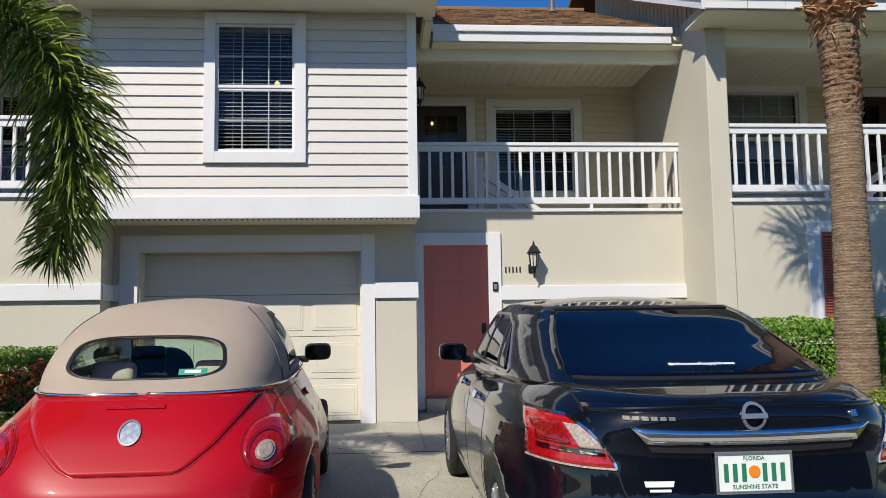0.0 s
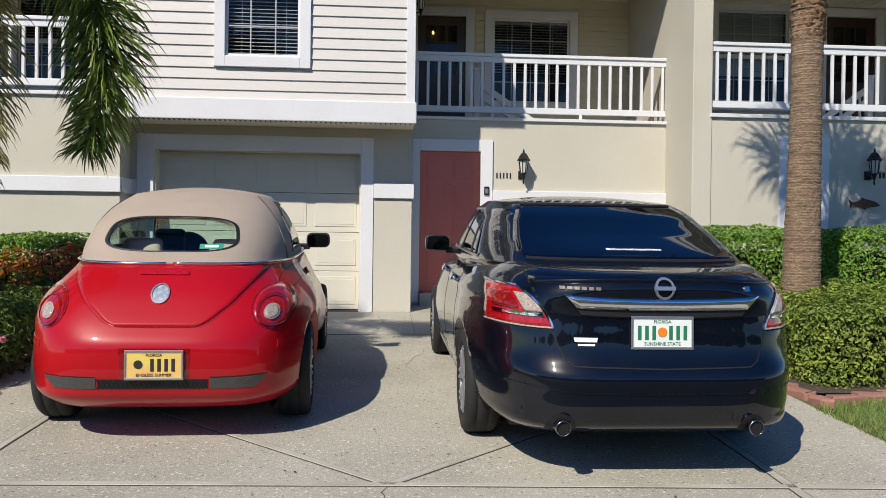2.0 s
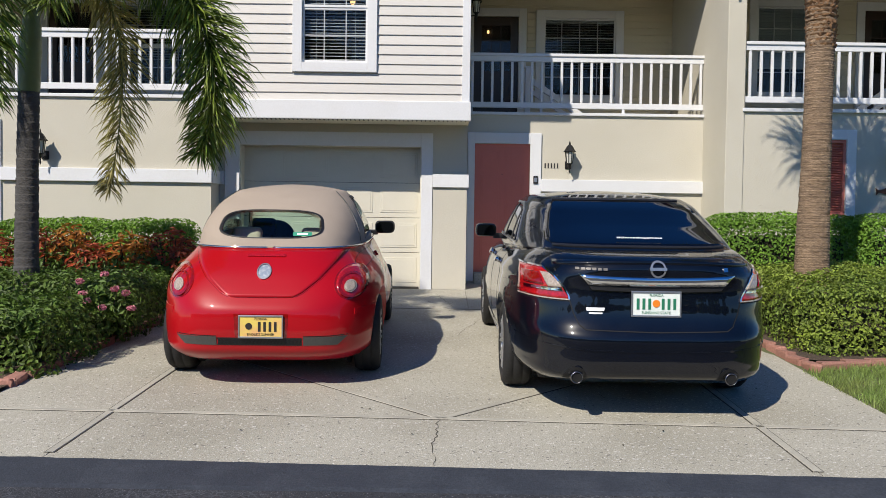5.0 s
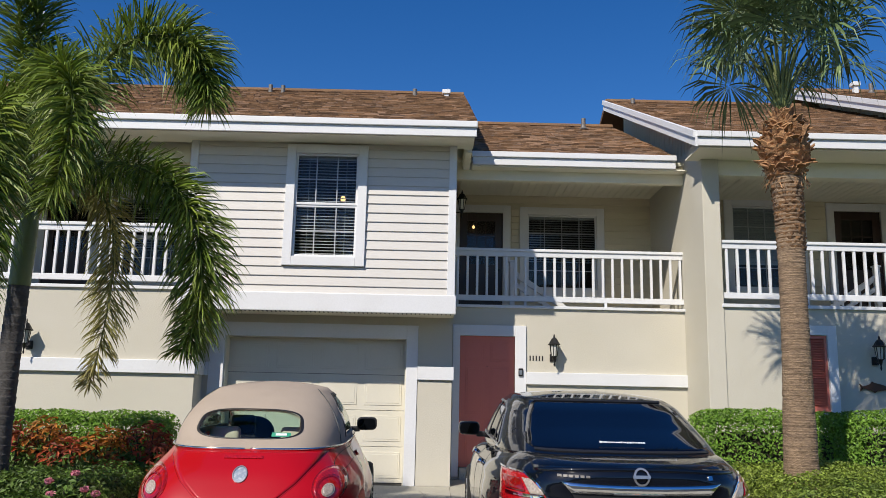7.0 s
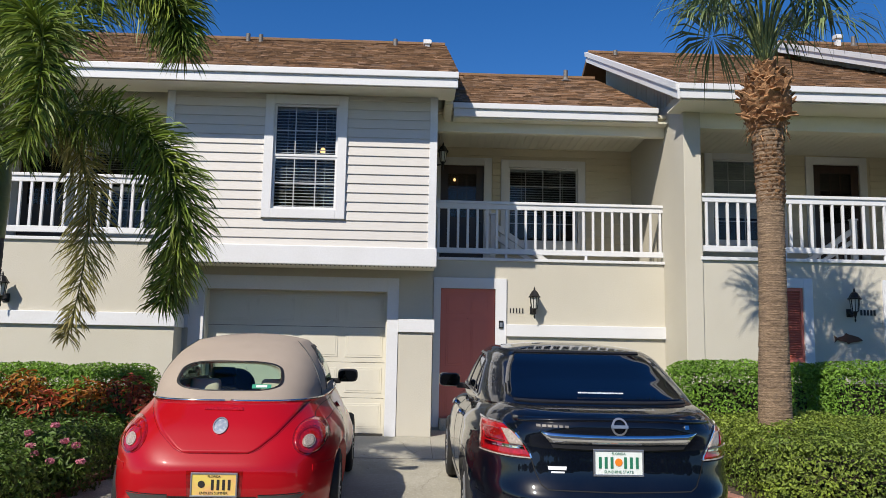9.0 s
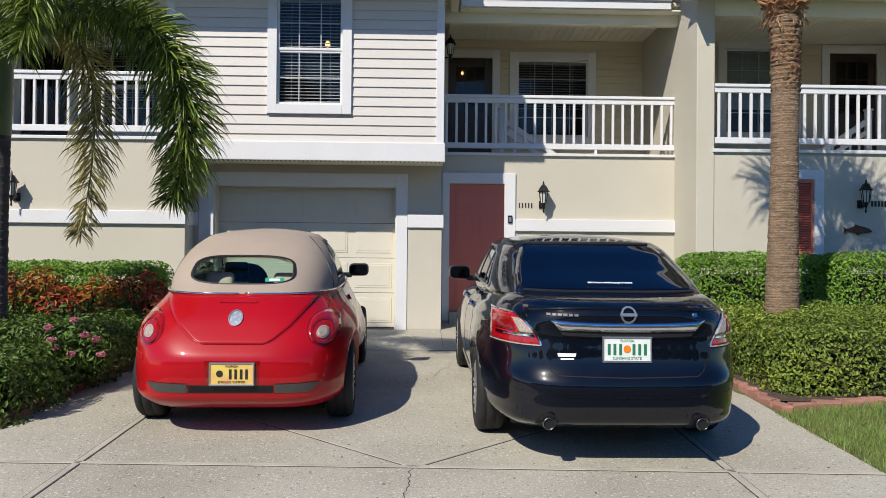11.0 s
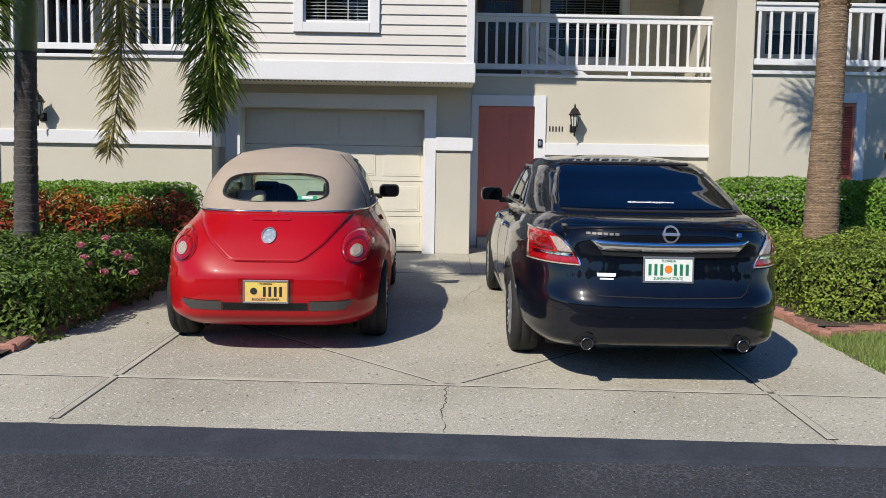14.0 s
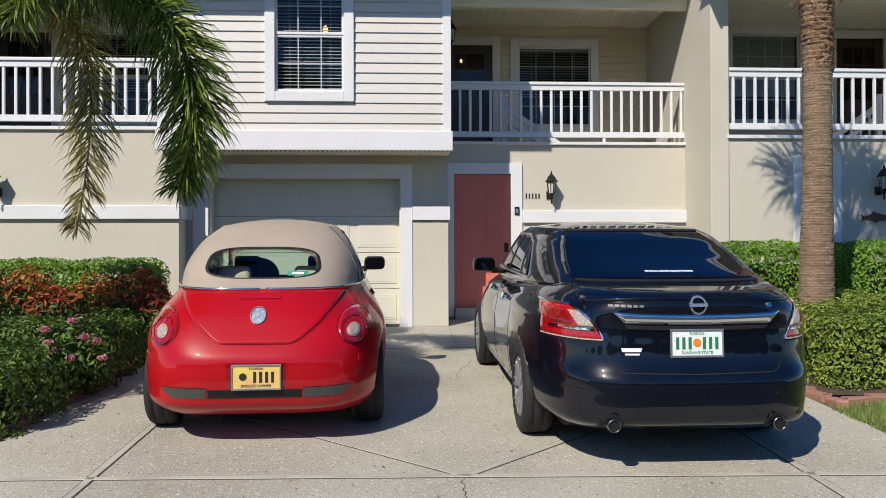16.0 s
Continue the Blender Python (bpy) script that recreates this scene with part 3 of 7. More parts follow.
trim("trim_shutter", box(5.28, 5.455, RGT - 0.03, RGT, 1.3, 2.83, 0.005))
trim("trim_shutter", box(5.825, 5.96, RGT - 0.03, RGT, 1.3, 2.83, 0.005))
trim("trim_shutter", box(5.455, 5.825, RGT - 0.03, RGT, 2.69, 2.83, 0.005))
trim("trim_door", box(7.0, 7.15, RGT - 0.03, RGT + 0.02, 0.5, 2.83, 0.005))
trim("trim_door", box(8.05, 8.2, RGT - 0.03, RGT + 0.02, 0.5, 2.83, 0.005))
trim("trim_door", box(7.15, 8.05, RGT - 0.03, RGT + 0.02, 2.69, 2.83, 0.005))
tagged(part("step", box(0.593, 1.436, ENT - 0.10, ENT + 0.2, 0.42, 0.671, 0.01), CONCRETE), "low concrete door sill", "step", kind="structure")

# ---- roofs ----
PITCH = 0.45


def roof(name, x0, x1, y0, z0, y1, label, rake_l=False, rake_r=False, seed=1):
    """A shingled slope from the eave (y0, z0) back to the ridge at y1, with fascia, drip edge and soffit."""
    r = thing(name, label, "roof", kind="structure")
    z1 = z0 + PITCH * (y1 - y0)
    bm = bmesh.new()
    prof = [(y0, z0), (y1, z1), (y1 + 6, z0), (y1 + 6, z0 - 0.10), (y1, z1 - 0.12), (y0, z0 - 0.12)]
    ends = [[bm.verts.new((x, y, z - 0.012)) for y, z in prof] for x in (x0, x1)]
    for j in range(6):
        bm.faces.new((ends[0][j], ends[1][j], ends[1][(j + 1) % 6], ends[0][(j + 1) % 6]))
    for e in ends:
        bm.faces.new((e[0], e[1], e[4], e[5]))
        bm.faces.new((e[1], e[2], e[3], e[4]))
    bmesh.ops.recalc_face_normals(bm, faces=bm.faces[:])
    part("deck", bm, SHINGLE, r)
    # shingle tabs, course by course
    rn = random.Random(seed)
    length = math.hypot(y1 - y0, z1 - z0)
    up = Vector((0, (y1 - y0) / length, (z1 - z0) / length))
    out = Vector((0, -up.z, up.y))
    verts, faces = [], []
    course = 0.14
    k = 0
    while k * course < length - 0.02:
        s0, s1 = k * course - 0.02, min((k + 1) * course + 0.02, length)
        x = x0 - rn.uniform(0, 0.3)
        while x < x1:
            w = rn.uniform(0.09, 0.24)
            a, b = max(x, x0 - 0.02), min(x + w - 0.006, x1 + 0.02)
            if b > a + 0.02:
                t = rn.choice((0.008, 0.016, 0.026))
                base = Vector((0, y0, z0))
                p = [base + up * s0 + out * t, base + up * s1 + out * 0.004]
                q = base + up * s0
                i = len(verts)
                for px in (a, b):
                    for pv in (q, p[0], p[1]):
                        verts.append((px, pv.y, pv.z))
                faces += [(i + 1, i + 4, i + 5, i + 2), (i, i + 3, i + 4, i + 1), (i, i + 1, i + 2), (i + 3, i + 5, i + 4)]
            x += w
        k += 1
    me = bpy.data.meshes.new("shingles")
    me.from_pydata(verts, [], faces)
    tagged(link("shingles", me, SHINGLE, r), kind="stuff")
    part("fascia", box(x0, x1, y0 - 0.035, y0, z0 - 0.20, z0 - 0.075, 0.006), WHITE, r, "white fascia board")
    part("drip_edge", box(x0 - 0.01, x1 + 0.01, y0 - 0.07, y0 - 0.002, z0 - 0.075, z0 + 0.012, 0.01), WHITE, r, "white metal drip edge")
    part("ridge_cap", box(x0, x1, y1 - 0.12, y1 + 0.12, z1 - 0.03, z1 + 0.03, 0.01), SHINGLE, r, "brown ridge cap")
    for on, x, s in ((rake_l, x0, -1), (rake_r, x1, 1)):
        if on:
            for nm, h0, h1, o0, o1 in (("rake_board", -0.20, -0.07, 0.0, 0.035), ("rake_edge", -0.07, 0.03, 0.0, 0.06)):
                bm = bmesh.new()
                a, b = x + s * o0, x + s * o1
                v = [bm.verts.new((px, y, z + h)) for px in (a, b) for y, z, h in ((y0 - 0.05, z0 - 0.02, h0), (y0 - 0.05, z0 - 0.02, h1), (y1, z1, h1), (y1, z1, h0))]
                bm.faces.new(v[:4])
                bm.faces.new(v[4:])
                for j in range(4):
                    bm.faces.new((v[j], v[(j + 1) % 4], v[4 + (j + 1) % 4], v[4 + j]))
                bmesh.ops.recalc_face_normals(bm, faces=bm.faces[:])
                part(nm, bm, WHITE, r, "white rake trim")
    return r


roof("roof_bay", -9.5, 0.70, 8.93, 5.42, 15.2, "brown shingle roof over the bay with white fascia", seed=1)
roof("roof_balcony", 0.72, 3.92, 10.6, 5.52, 15.2, "lower brown shingle roof over the balcony", seed=2)
roof("roof_right", 3.86, 9.6, 9.32, 5.50, 15.6, "brown shingle roof of the next unit with a white rake", rake_l=True, seed=3)
roof("roof_far", 8.2, 16.0, 9.32, 5.86, 15.8, "far brown shingle roof with a white rake", rake_l=True, seed=4)

# gable side walls between roof levels: ribbed soffit vinyl, darkened to tan for shade
def gable(x, y0, z0, y1, z1, drop, name):
    bm = bmesh.new()
    n = 36
    for i in range(n):
        a, b = i / n, (i + 0.86) / n
        ya, yb = y0 + (y1 - y0) * a, y0 + (y1 - y0) * b
        za, zb = z0 + (z1 - z0) * a, z0 + (z1 - z0) * b
        v = [bm.verts.new((px, y, z)) for px in (x - 0.015, x + 0.01) for y, z in ((ya, max(za - drop, 5.31)), (yb, max(zb - drop, 5.31)), (yb, zb), (ya, za))]
        bm.faces.new(v[:4][::-1])
        bm.faces.new(v[4:])
        for j in range(4):
            bm.faces.new((v[j], v[(j + 1) % 4], v[4 + (j + 1) % 4], v[4 + j]))
    bmesh.ops.recalc_face_normals(bm, faces=bm.faces[:])
    wall(name, bm, SIDING_TAN, "ribbed vinyl under the rake, toned tan for its shade")


gable(4.26, 9.5, 5.40, 15.5, 8.10, 0.9, "wall_gable")
gable(8.62, 9.5, 5.76, 15.7, 8.50, 1.2, "wall_gable_far")
wall("wall_gable_bay", box(0.58, 0.68, 9.9, 15.1, 5.3, 5.6), SOFFIT, "cream vinyl side of the bay roof")
bm = bmesh.new()
v = [bm.verts.new((px, y, z)) for px in (0.56, 0.66) for y, z in ((9.3, 5.34), (15.1, 5.34), (15.1, 7.95))]
bm.faces.new(v[:3])
bm.faces.new(v[3:][::-1])
for j in range(3):
    bm.faces.new((v[j], v[3 + j], v[3 + (j + 1) % 3], v[(j + 1) % 3]))
bmesh.ops.recalc_face_normals(bm, faces=bm.faces[:])
wall("wall_gable_side", bm, SOFFIT, "cream vinyl side wall under the bay roof")

# frieze boards and ribbed balcony ceilings
trim("trim_frieze", box(-3.34, 0.42, BAY - 0.01, BAY + 0.02, 5.36, 5.50), "tan frieze under the eave", SIDING_TAN)
trim("trim_soffit", box(-9.5, 0.68, 9.06, BAY + 0.1, 5.255, 5.275), "cream eave soffit", SOFFIT)
trim("trim_soffit", box(3.9, 9.6, 9.34, RGT + 0.1, 5.285, 5.305), "cream eave soffit", SOFFIT)
trim("trim_soffit", box(0.72, 4.13, 10.6, 10.83, 5.30, 5.32), "cream eave soffit over the balcony", SOFFIT)
trim("trim_beam", box(0.42, 4.14, 10.82, 10.95, 5.14, 5.42, 0.01), "cream balcony beam under the eave", SOFFIT)
trim("trim_beam", box(4.36, 8.9, RGT + 0.02, RGT + 0.2, 5.05, 5.40, 0.01), "cream balcony beam of the next unit", SOFFIT)
trim("trim_beam", box(-8.0, -3.34, LFT + 0.02, LFT + 0.2, 5.0, 5.40, 0.01), "cream balcony beam of the left unit", SOFFIT)
for x0, x1, y0, z in ((0.42, 4.14, 10.72, 5.42), (4.36, 8.9, RGT + 0.1, 5.36), (-8.0, -3.34, LFT + 0.1, 5.33)):
    bm = bmesh.new()
    x = x0
    while x < x1 - 0.01:
        box(x, min(x + 0.128, x1), y0, 13.15, z, z + 0.02, bm=bm)
        x += 0.136
    box(x0, x1, y0, 13.15, z + 0.016, z + 0.05, bm=bm)
    tagged(part("ceiling", bm, SOFFIT), "ribbed cream vinyl balcony ceiling", "ceiling", kind="structure")
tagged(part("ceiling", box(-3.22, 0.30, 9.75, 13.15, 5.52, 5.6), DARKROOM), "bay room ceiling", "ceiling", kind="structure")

# ---- cars ----
from mathutils.bvhtree import BVHTree

CARRED = material("red car paint", (0.38, 0.003, 0.008), 0.36, coat=0.65, gloss=0.15, spot=(0.32, 0.003, 0.007), spot_scale=2, spot_amount=0.4)
CARBLUE = material("midnight car paint", (0.002, 0.0034, 0.0075), 0.35, coat=1.0, gloss=0.1, rough_var=0.05)
CANVAS = material("tan canvas", (0.36, 0.295, 0.235), 0.9, spot=(0.30, 0.245, 0.195), spot_scale=3, spot_amount=0.5, grain=0.06, grain_scale=180, bump=0.0015, bump_scale=260)
RUBBER = material("tyre rubber", (0.015, 0.015, 0.015), 0.8, grain=0.2, grain_scale=50, bump=0.002, bump_scale=60)
CHROME = material("chrome", (0.75, 0.76, 0.78), 0.08, metal=1.0)
DARKCHROME = material("dark exhaust steel", (0.22, 0.22, 0.23), 0.25, metal=1.0, grain=0.2)
# near-black tone imitates dark surroundings reflected in the wing mirrors
MIRROR = material("mirror glass toned dark", (0.03, 0.035, 0.04), 0.04, metal=1.0)
ALLOY = material("silver wheel", (0.45, 0.46, 0.47), 0.3, metal=0.8, grain=0.06)
REDLENS = material("red lens", (0.36, 0.006, 0.008), 0.12, coat=1.0, grain=0.35, grain_scale=55)
DEEPLENS = material("dark red lens and recess shade", (0.22, 0.004, 0.004), 0.12, coat=1.0, grain=0.3, grain_scale=55)
CLEARLENS = material("clear lens", (0.36, 0.30, 0.25), 0.25, coat=0.25, grain=0.35, grain_scale=90)
GREYPLASTIC = material("grey plastic", (0.055, 0.055, 0.05), 0.5, grain=0.1)
BLACKPLASTIC = material("black plastic", (0.012, 0.012, 0.013), 0.5, grain=0.15)
DARKGLASS = material("tinted glass", (0.0012, 0.002, 0.006), 0.03, coat=0.0)
CARGLASS = glass("car glass", (0.70, 0.84, 0.78), 0.05)
SEAM = material("black of gaps and hollows", (0.003, 0.003, 0.003), 0.8)
LEATHER = material("cream leather", (0.50, 0.45, 0.34), 0.6, grain=0.05)
DARKCLOTH = material("black cloth", (0.012, 0.012, 0.013), 0.9)


def smooth_at(xs, ys, x):
    """A monotone-looking cubic through (xs, ys)."""
    xs, ys = np.asarray(xs, float), np.asarray(ys, float)
    d = np.gradient(ys, xs)
    i = np.clip(np.searchsorted(xs, x) - 1, 0, len(xs) - 2)
    h = xs[i + 1] - xs[i]
    t = np.clip((x - xs[i]) / h, 0, 1)
    return (ys[i] * (1 + 2 * t) * (1 - t) ** 2 + h * d[i] * t * (1 - t) ** 2 + ys[i + 1] * t * t * (3 - 2 * t) + h * d[i + 1] * t * t * (t - 1))


def outline(yr, yf, hw, nr, nf, count):
    """A rounded planform, evenly spaced, starting at the front and going round."""
    a = np.linspace(0, 2 * math.pi, 4001)
    n = np.where(np.sin(a) < 0, nr, nf)
    c, s = np.cos(a), np.sin(a)
    x = hw * np.sign(c) * np.abs(c) ** (2 / n)
    mid = yr + (yf - yr) * 0.5
    y = mid + (yf - yr) / 2 * np.sign(s) * np.abs(s) ** (2 / n)
    d = np.r_[0, np.cumsum(np.hypot(np.diff(x), np.diff(y)))]
    u = np.linspace(0, d[-1], count, endpoint=False)
    return np.interp(u, d, x), np.interp(u, d, y)


def barrel(levels, z_low, z_high, crown, count=140, steps=30, rings=14, bump=None, floor=True, grow=0.0):
    """A smooth hull: levels (s, rear, front, half width, rear and front roundness) from z_low(y) to z_high(y), domed by crown."""
    L = np.array(levels, float)
    bm = bmesh.new()
    loops = []
    for k in range(steps + 1):
        s = k / steps
        yr, yf, hw, nr, nf = (float(smooth_at(L[:, 0], L[:, j], s)) for j in range(1, 6))
        x, y = outline(yr - grow, yf + grow, hw + grow, nr, nf, count)
        lo, hi = z_low(y), z_high(y)
        z = lo + s * (hi - lo)
        if bump:
            x = x + np.sign(x) * bump(np.abs(x), y, z)
        loops.append([bm.verts.new(p) for p in zip(x, y, z)])
        last = (x, y, z)
    x, y, z = last
    cy = (y.max() + y.min()) / 2
    for r in range(1, rings):
        q = 1 - r / rings
        yy = cy + (y - cy) * q
        zz = z_high(yy) + crown * (1 - q * q)
        zz = zz + (z - z_high(y)) * q
        loops.append([bm.verts.new(p) for p in zip(x * q, yy, zz)])
    for a, b in zip(loops, loops[1:]):
        for i in range(count):
            bm.faces.new((a[i], a[(i + 1) % count], b[(i + 1) % count], b[i]))
    bm.faces.new(loops[-1])
    if floor:
        bm.faces.new(loops[0][::-1])
    return bm, loops


def tree_of(*bms):
    for b in bms:
        b.normal_update()
    return [BVHTree.FromBMesh(b) for b in bms]


def cast(trees, a, b, axis):
    """The first hull point met from behind ('y') or from a side ('l', 'r'); a, b are the other two coordinates."""
    start, way = {"y": ((a, -2, b), (0, 1, 0)), "l": ((-3, a, b), (1, 0, 0)), "r": ((3, a, b), (-1, 0, 0)), "f": ((a, 7, b), (0, -1, 0)), "t": ((a, b, 4), (0, 0, -1))}[axis]
    best = None
    for t in trees:
        p, n, _, d = t.ray_cast(Vector(start), Vector(way))
        if p is not None and (best is None or d < best[2]):
            if n.dot(Vector(way)) > 0:
                n = -n
            best = (p, n, d)
    return best


def draped(trees, grid, axis, off=0.004, thick=0.012, wrap=False, bm=None):
    """A panel laid on the hull: grid holds rows of (a, b) coordinates."""
    bm = bm or bmesh.new()
    outer, inner = [], []
    for row in grid:
        o, i = [], []
        for a, b in row:
            h = cast(trees, a, b, axis)
            if h is None:
                o.append(None)
                i.append(None)
                continue
            p, n, _ = h
            o.append(bm.verts.new(p + n * off))
            i.append(bm.verts.new(p + n * (off - thick)))
        outer.append(o)
        inner.append(i)

    def quad(*v):
        if all(k is not None for k in v) and len(set(v)) == 4:
            bm.faces.new(v)

    nr, nc = len(grid), len(grid[0])
    cols = range(nc) if wrap else range(nc - 1)
    for r in range(nr - 1):
        for c in cols:
            d = (c + 1) % nc
            quad(outer[r][c], outer[r][d], outer[r + 1][d], outer[r + 1][c])
    for c in cols:
        d = (c + 1) % nc
        quad(outer[-1][c], outer[-1][d], inner[-1][d], inner[-1][c])
        if not wrap:
            quad(outer[0][c], outer[0][d], inner[0][d], inner[0][c])
    if not wrap:
        for r in range(nr - 1):
            quad(outer[r][0], outer[r + 1][0], inner[r + 1][0], inner[r][0])
            quad(outer[r][-1], outer[r + 1][-1], inner[r + 1][-1], inner[r][-1])
    bmesh.ops.recalc_face_normals(bm, faces=bm.faces[:])
    return bm


def between(left, right, zs, nu=10, nv=8):
    """Grid rows between a left and a right edge, both lists over the heights zs."""
    rows = []
    for k in range(nv + 1):
        z = zs[0] + (zs[-1] - zs[0]) * k / nv
        a, b = np.interp(z, zs, left), np.interp(z, zs, right)
        rows.append([(a + (b - a) * u / nu, z) for u in range(nu + 1)])
    return rows


def disc(cx, cz, r, rz=None, n=32, k=6):
    return [[(cx + r * q / k * math.cos(2 * math.pi * i / n), cz + (rz or r) * q / k * math.sin(2 * math.pi * i / n)) for i in range(n)] for q in [0.02] + list(range(1, k + 1))]


def ring(cx, cz, r0, r1, n=40):
    return [[(cx + r * math.cos(2 * math.pi * i / n), cz + r * math.sin(2 * math.pi * i / n)) for i in range(n)] for r in (r0, (r0 + r1) / 2, r1)]


def stripe(points, width, step=0.03):
    """Grid rows for a thin line along points."""
    pts = []
    for (a, b), (c, d) in zip(points, points[1:]):
        n = max(1, int(math.hypot(c - a, d - b) / step))
        pts += [(a + (c - a) * i / n, b + (d - b) * i / n) for i in range(n)]
    pts.append(points[-1])
    rows = []
    for i, (a, b) in enumerate(pts):
        p, q = pts[max(i - 1, 0)], pts[min(i + 1, len(pts) - 1)]
        dx, dy = q[0] - p[0], q[1] - p[1]
        h = math.hypot(dx, dy) or 1
        rows.append([(a - dy / h * width / 2, b + dx / h * width / 2), (a + dy / h * width / 2, b - dx / h * width / 2)])
    return rows


def flipped(grid):
    return [[(-a, b) for a, b in row] for row in grid]


def wheel(parent, x, y, z, radius, width, side, spokes):
    """Wheel standing in the plane of the car's side; side is the outer direction."""
    w = new("wheel")
    w.parent, w.matrix_basis = parent, pose(x, y, z, 0, 90 * side, 0)
    h = width / 2
    prof = [(radius * 0.62, -h * 0.9), (radius * 0.80, -h), (radius * 0.93, -h * 0.92), (radius * 0.985, -h * 0.7), (radius, -h * 0.4), (radius * 0.985, -h * 0.36), (radius * 0.985, -h * 0.3), (radius, -h * 0.26), (radius, h * 0.26), (radius * 0.985, h * 0.3), (radius * 0.985, h * 0.36), (radius, h * 0.4), (radius * 0.985, h * 0.7), (radius * 0.93, h * 0.92), (radius * 0.80, h), (radius * 0.66, h * 0.9), (radius * 0.64, h * 0.6)]
    part("tyre", lathe(prof, 56), RUBBER, w, smooth=True)
    rim = lathe([(radius * 0.30, h * 0.1), (radius * 0.62, h * 0.12), (radius * 0.64, h * 0.88), (radius * 0.60, h * 0.86), (radius * 0.58, h * 0.3), (0.09, h * 0.32)], 40)
    for k in range(spokes):
        a = 2 * math.pi * k / spokes
        for da in (-0.12, 0.12):
            bar((0.05 * math.cos(a), 0.05 * math.sin(a), h * 0.72), (radius * 0.61 * math.cos(a + da), radius * 0.61 * math.sin(a + da), h * 0.82), 0.022, 0.03, rim, 0.004)
    lathe([(0.075, h * 0.45), (0.075, h * 0.75), (0.05, h * 0.84), (0.01, h * 0.86)], 20, rim)
    part("rim", rim, ALLOY, w, "silver spoked wheel")
    return w


def wing_mirror(parent, x, y, z, side, paint, glass_mat):
    bm = box(-0.10, 0.10, -0.05, 0.09, -0.062, 0.066, 0.055, segments=5)
    for v in bm.verts:
        v.co.y += 0.05 * (v.co.x * side > 0.0) * abs(v.co.x) / 0.11
    m = part("mirror", bm, paint, parent, smooth=True, at=pose(x, y, z))
    bm = prism([(0.088 * math.copysign(abs(math.cos(a)) ** 0.55, math.cos(a)), 0.003 + 0.053 * math.copysign(abs(math.sin(a)) ** 0.55, math.sin(a))) for a in np.linspace(0, 2 * math.pi, 28, endpoint=False)], 0.012, pose(0, -0.042, 0, 90, 0, 0))
    part("mirror_glass", bm, glass_mat, m)
    part("mirror_arm", box(-0.05, 0.05, -0.02, 0.05, -0.03, 0.02, 0.012), BLACKPLASTIC, m, at=pose(-side * 0.12, 0.03, -0.05))
    return m


def plate(parent, x, y, z, tilt, face_mat, ink, accent, frame_mat, footer, badge):
    """Licence plate with its frame; the number is plain bars."""
    p = part("licence_plate", box(-0.152, 0.152, -0.003, 0.003, -0.076, 0.076, 0.002), face_mat, parent, "licence plate with plain bars for its number", at=pose(x, y, z, tilt, 0, 0))
    bm = box(-0.16, 0.16, -0.008, 0.004, 0.070, 0.083, 0.003)
    box(-0.16, 0.16, -0.008, 0.004, -0.083, -0.070, 0.003, bm)
    box(-0.16, -0.149, -0.008, 0.004, -0.070, 0.070, 0.003, bm)
    box(0.149, 0.16, -0.008, 0.004, -0.070, 0.070, 0.003, bm)
    part("plate_frame", bm, frame_mat, p)
    for cx in badge["bars"]:
        part("number_bar", box(cx - 0.009, cx + 0.009, -0.0065, -0.003, -0.034, 0.036, 0.001), ink, p)
    part("plate_motif", lathe([(0.024, -0.001), (0.024, 0.002)], 20, at=pose(badge["at"], -0.004, 0.004, 90, 0, 0)), accent, p)
    link("plate_words", text_mesh(footer, 0.024, 0.0006), ink, p, at=pose(0, -0.005, -0.055, 90, 0, 0))
    link("plate_words", text_mesh("FLORIDA", 0.022, 0.0006), ink, p, at=pose(0, -0.005, 0.056, 90, 0, 0))
    return p


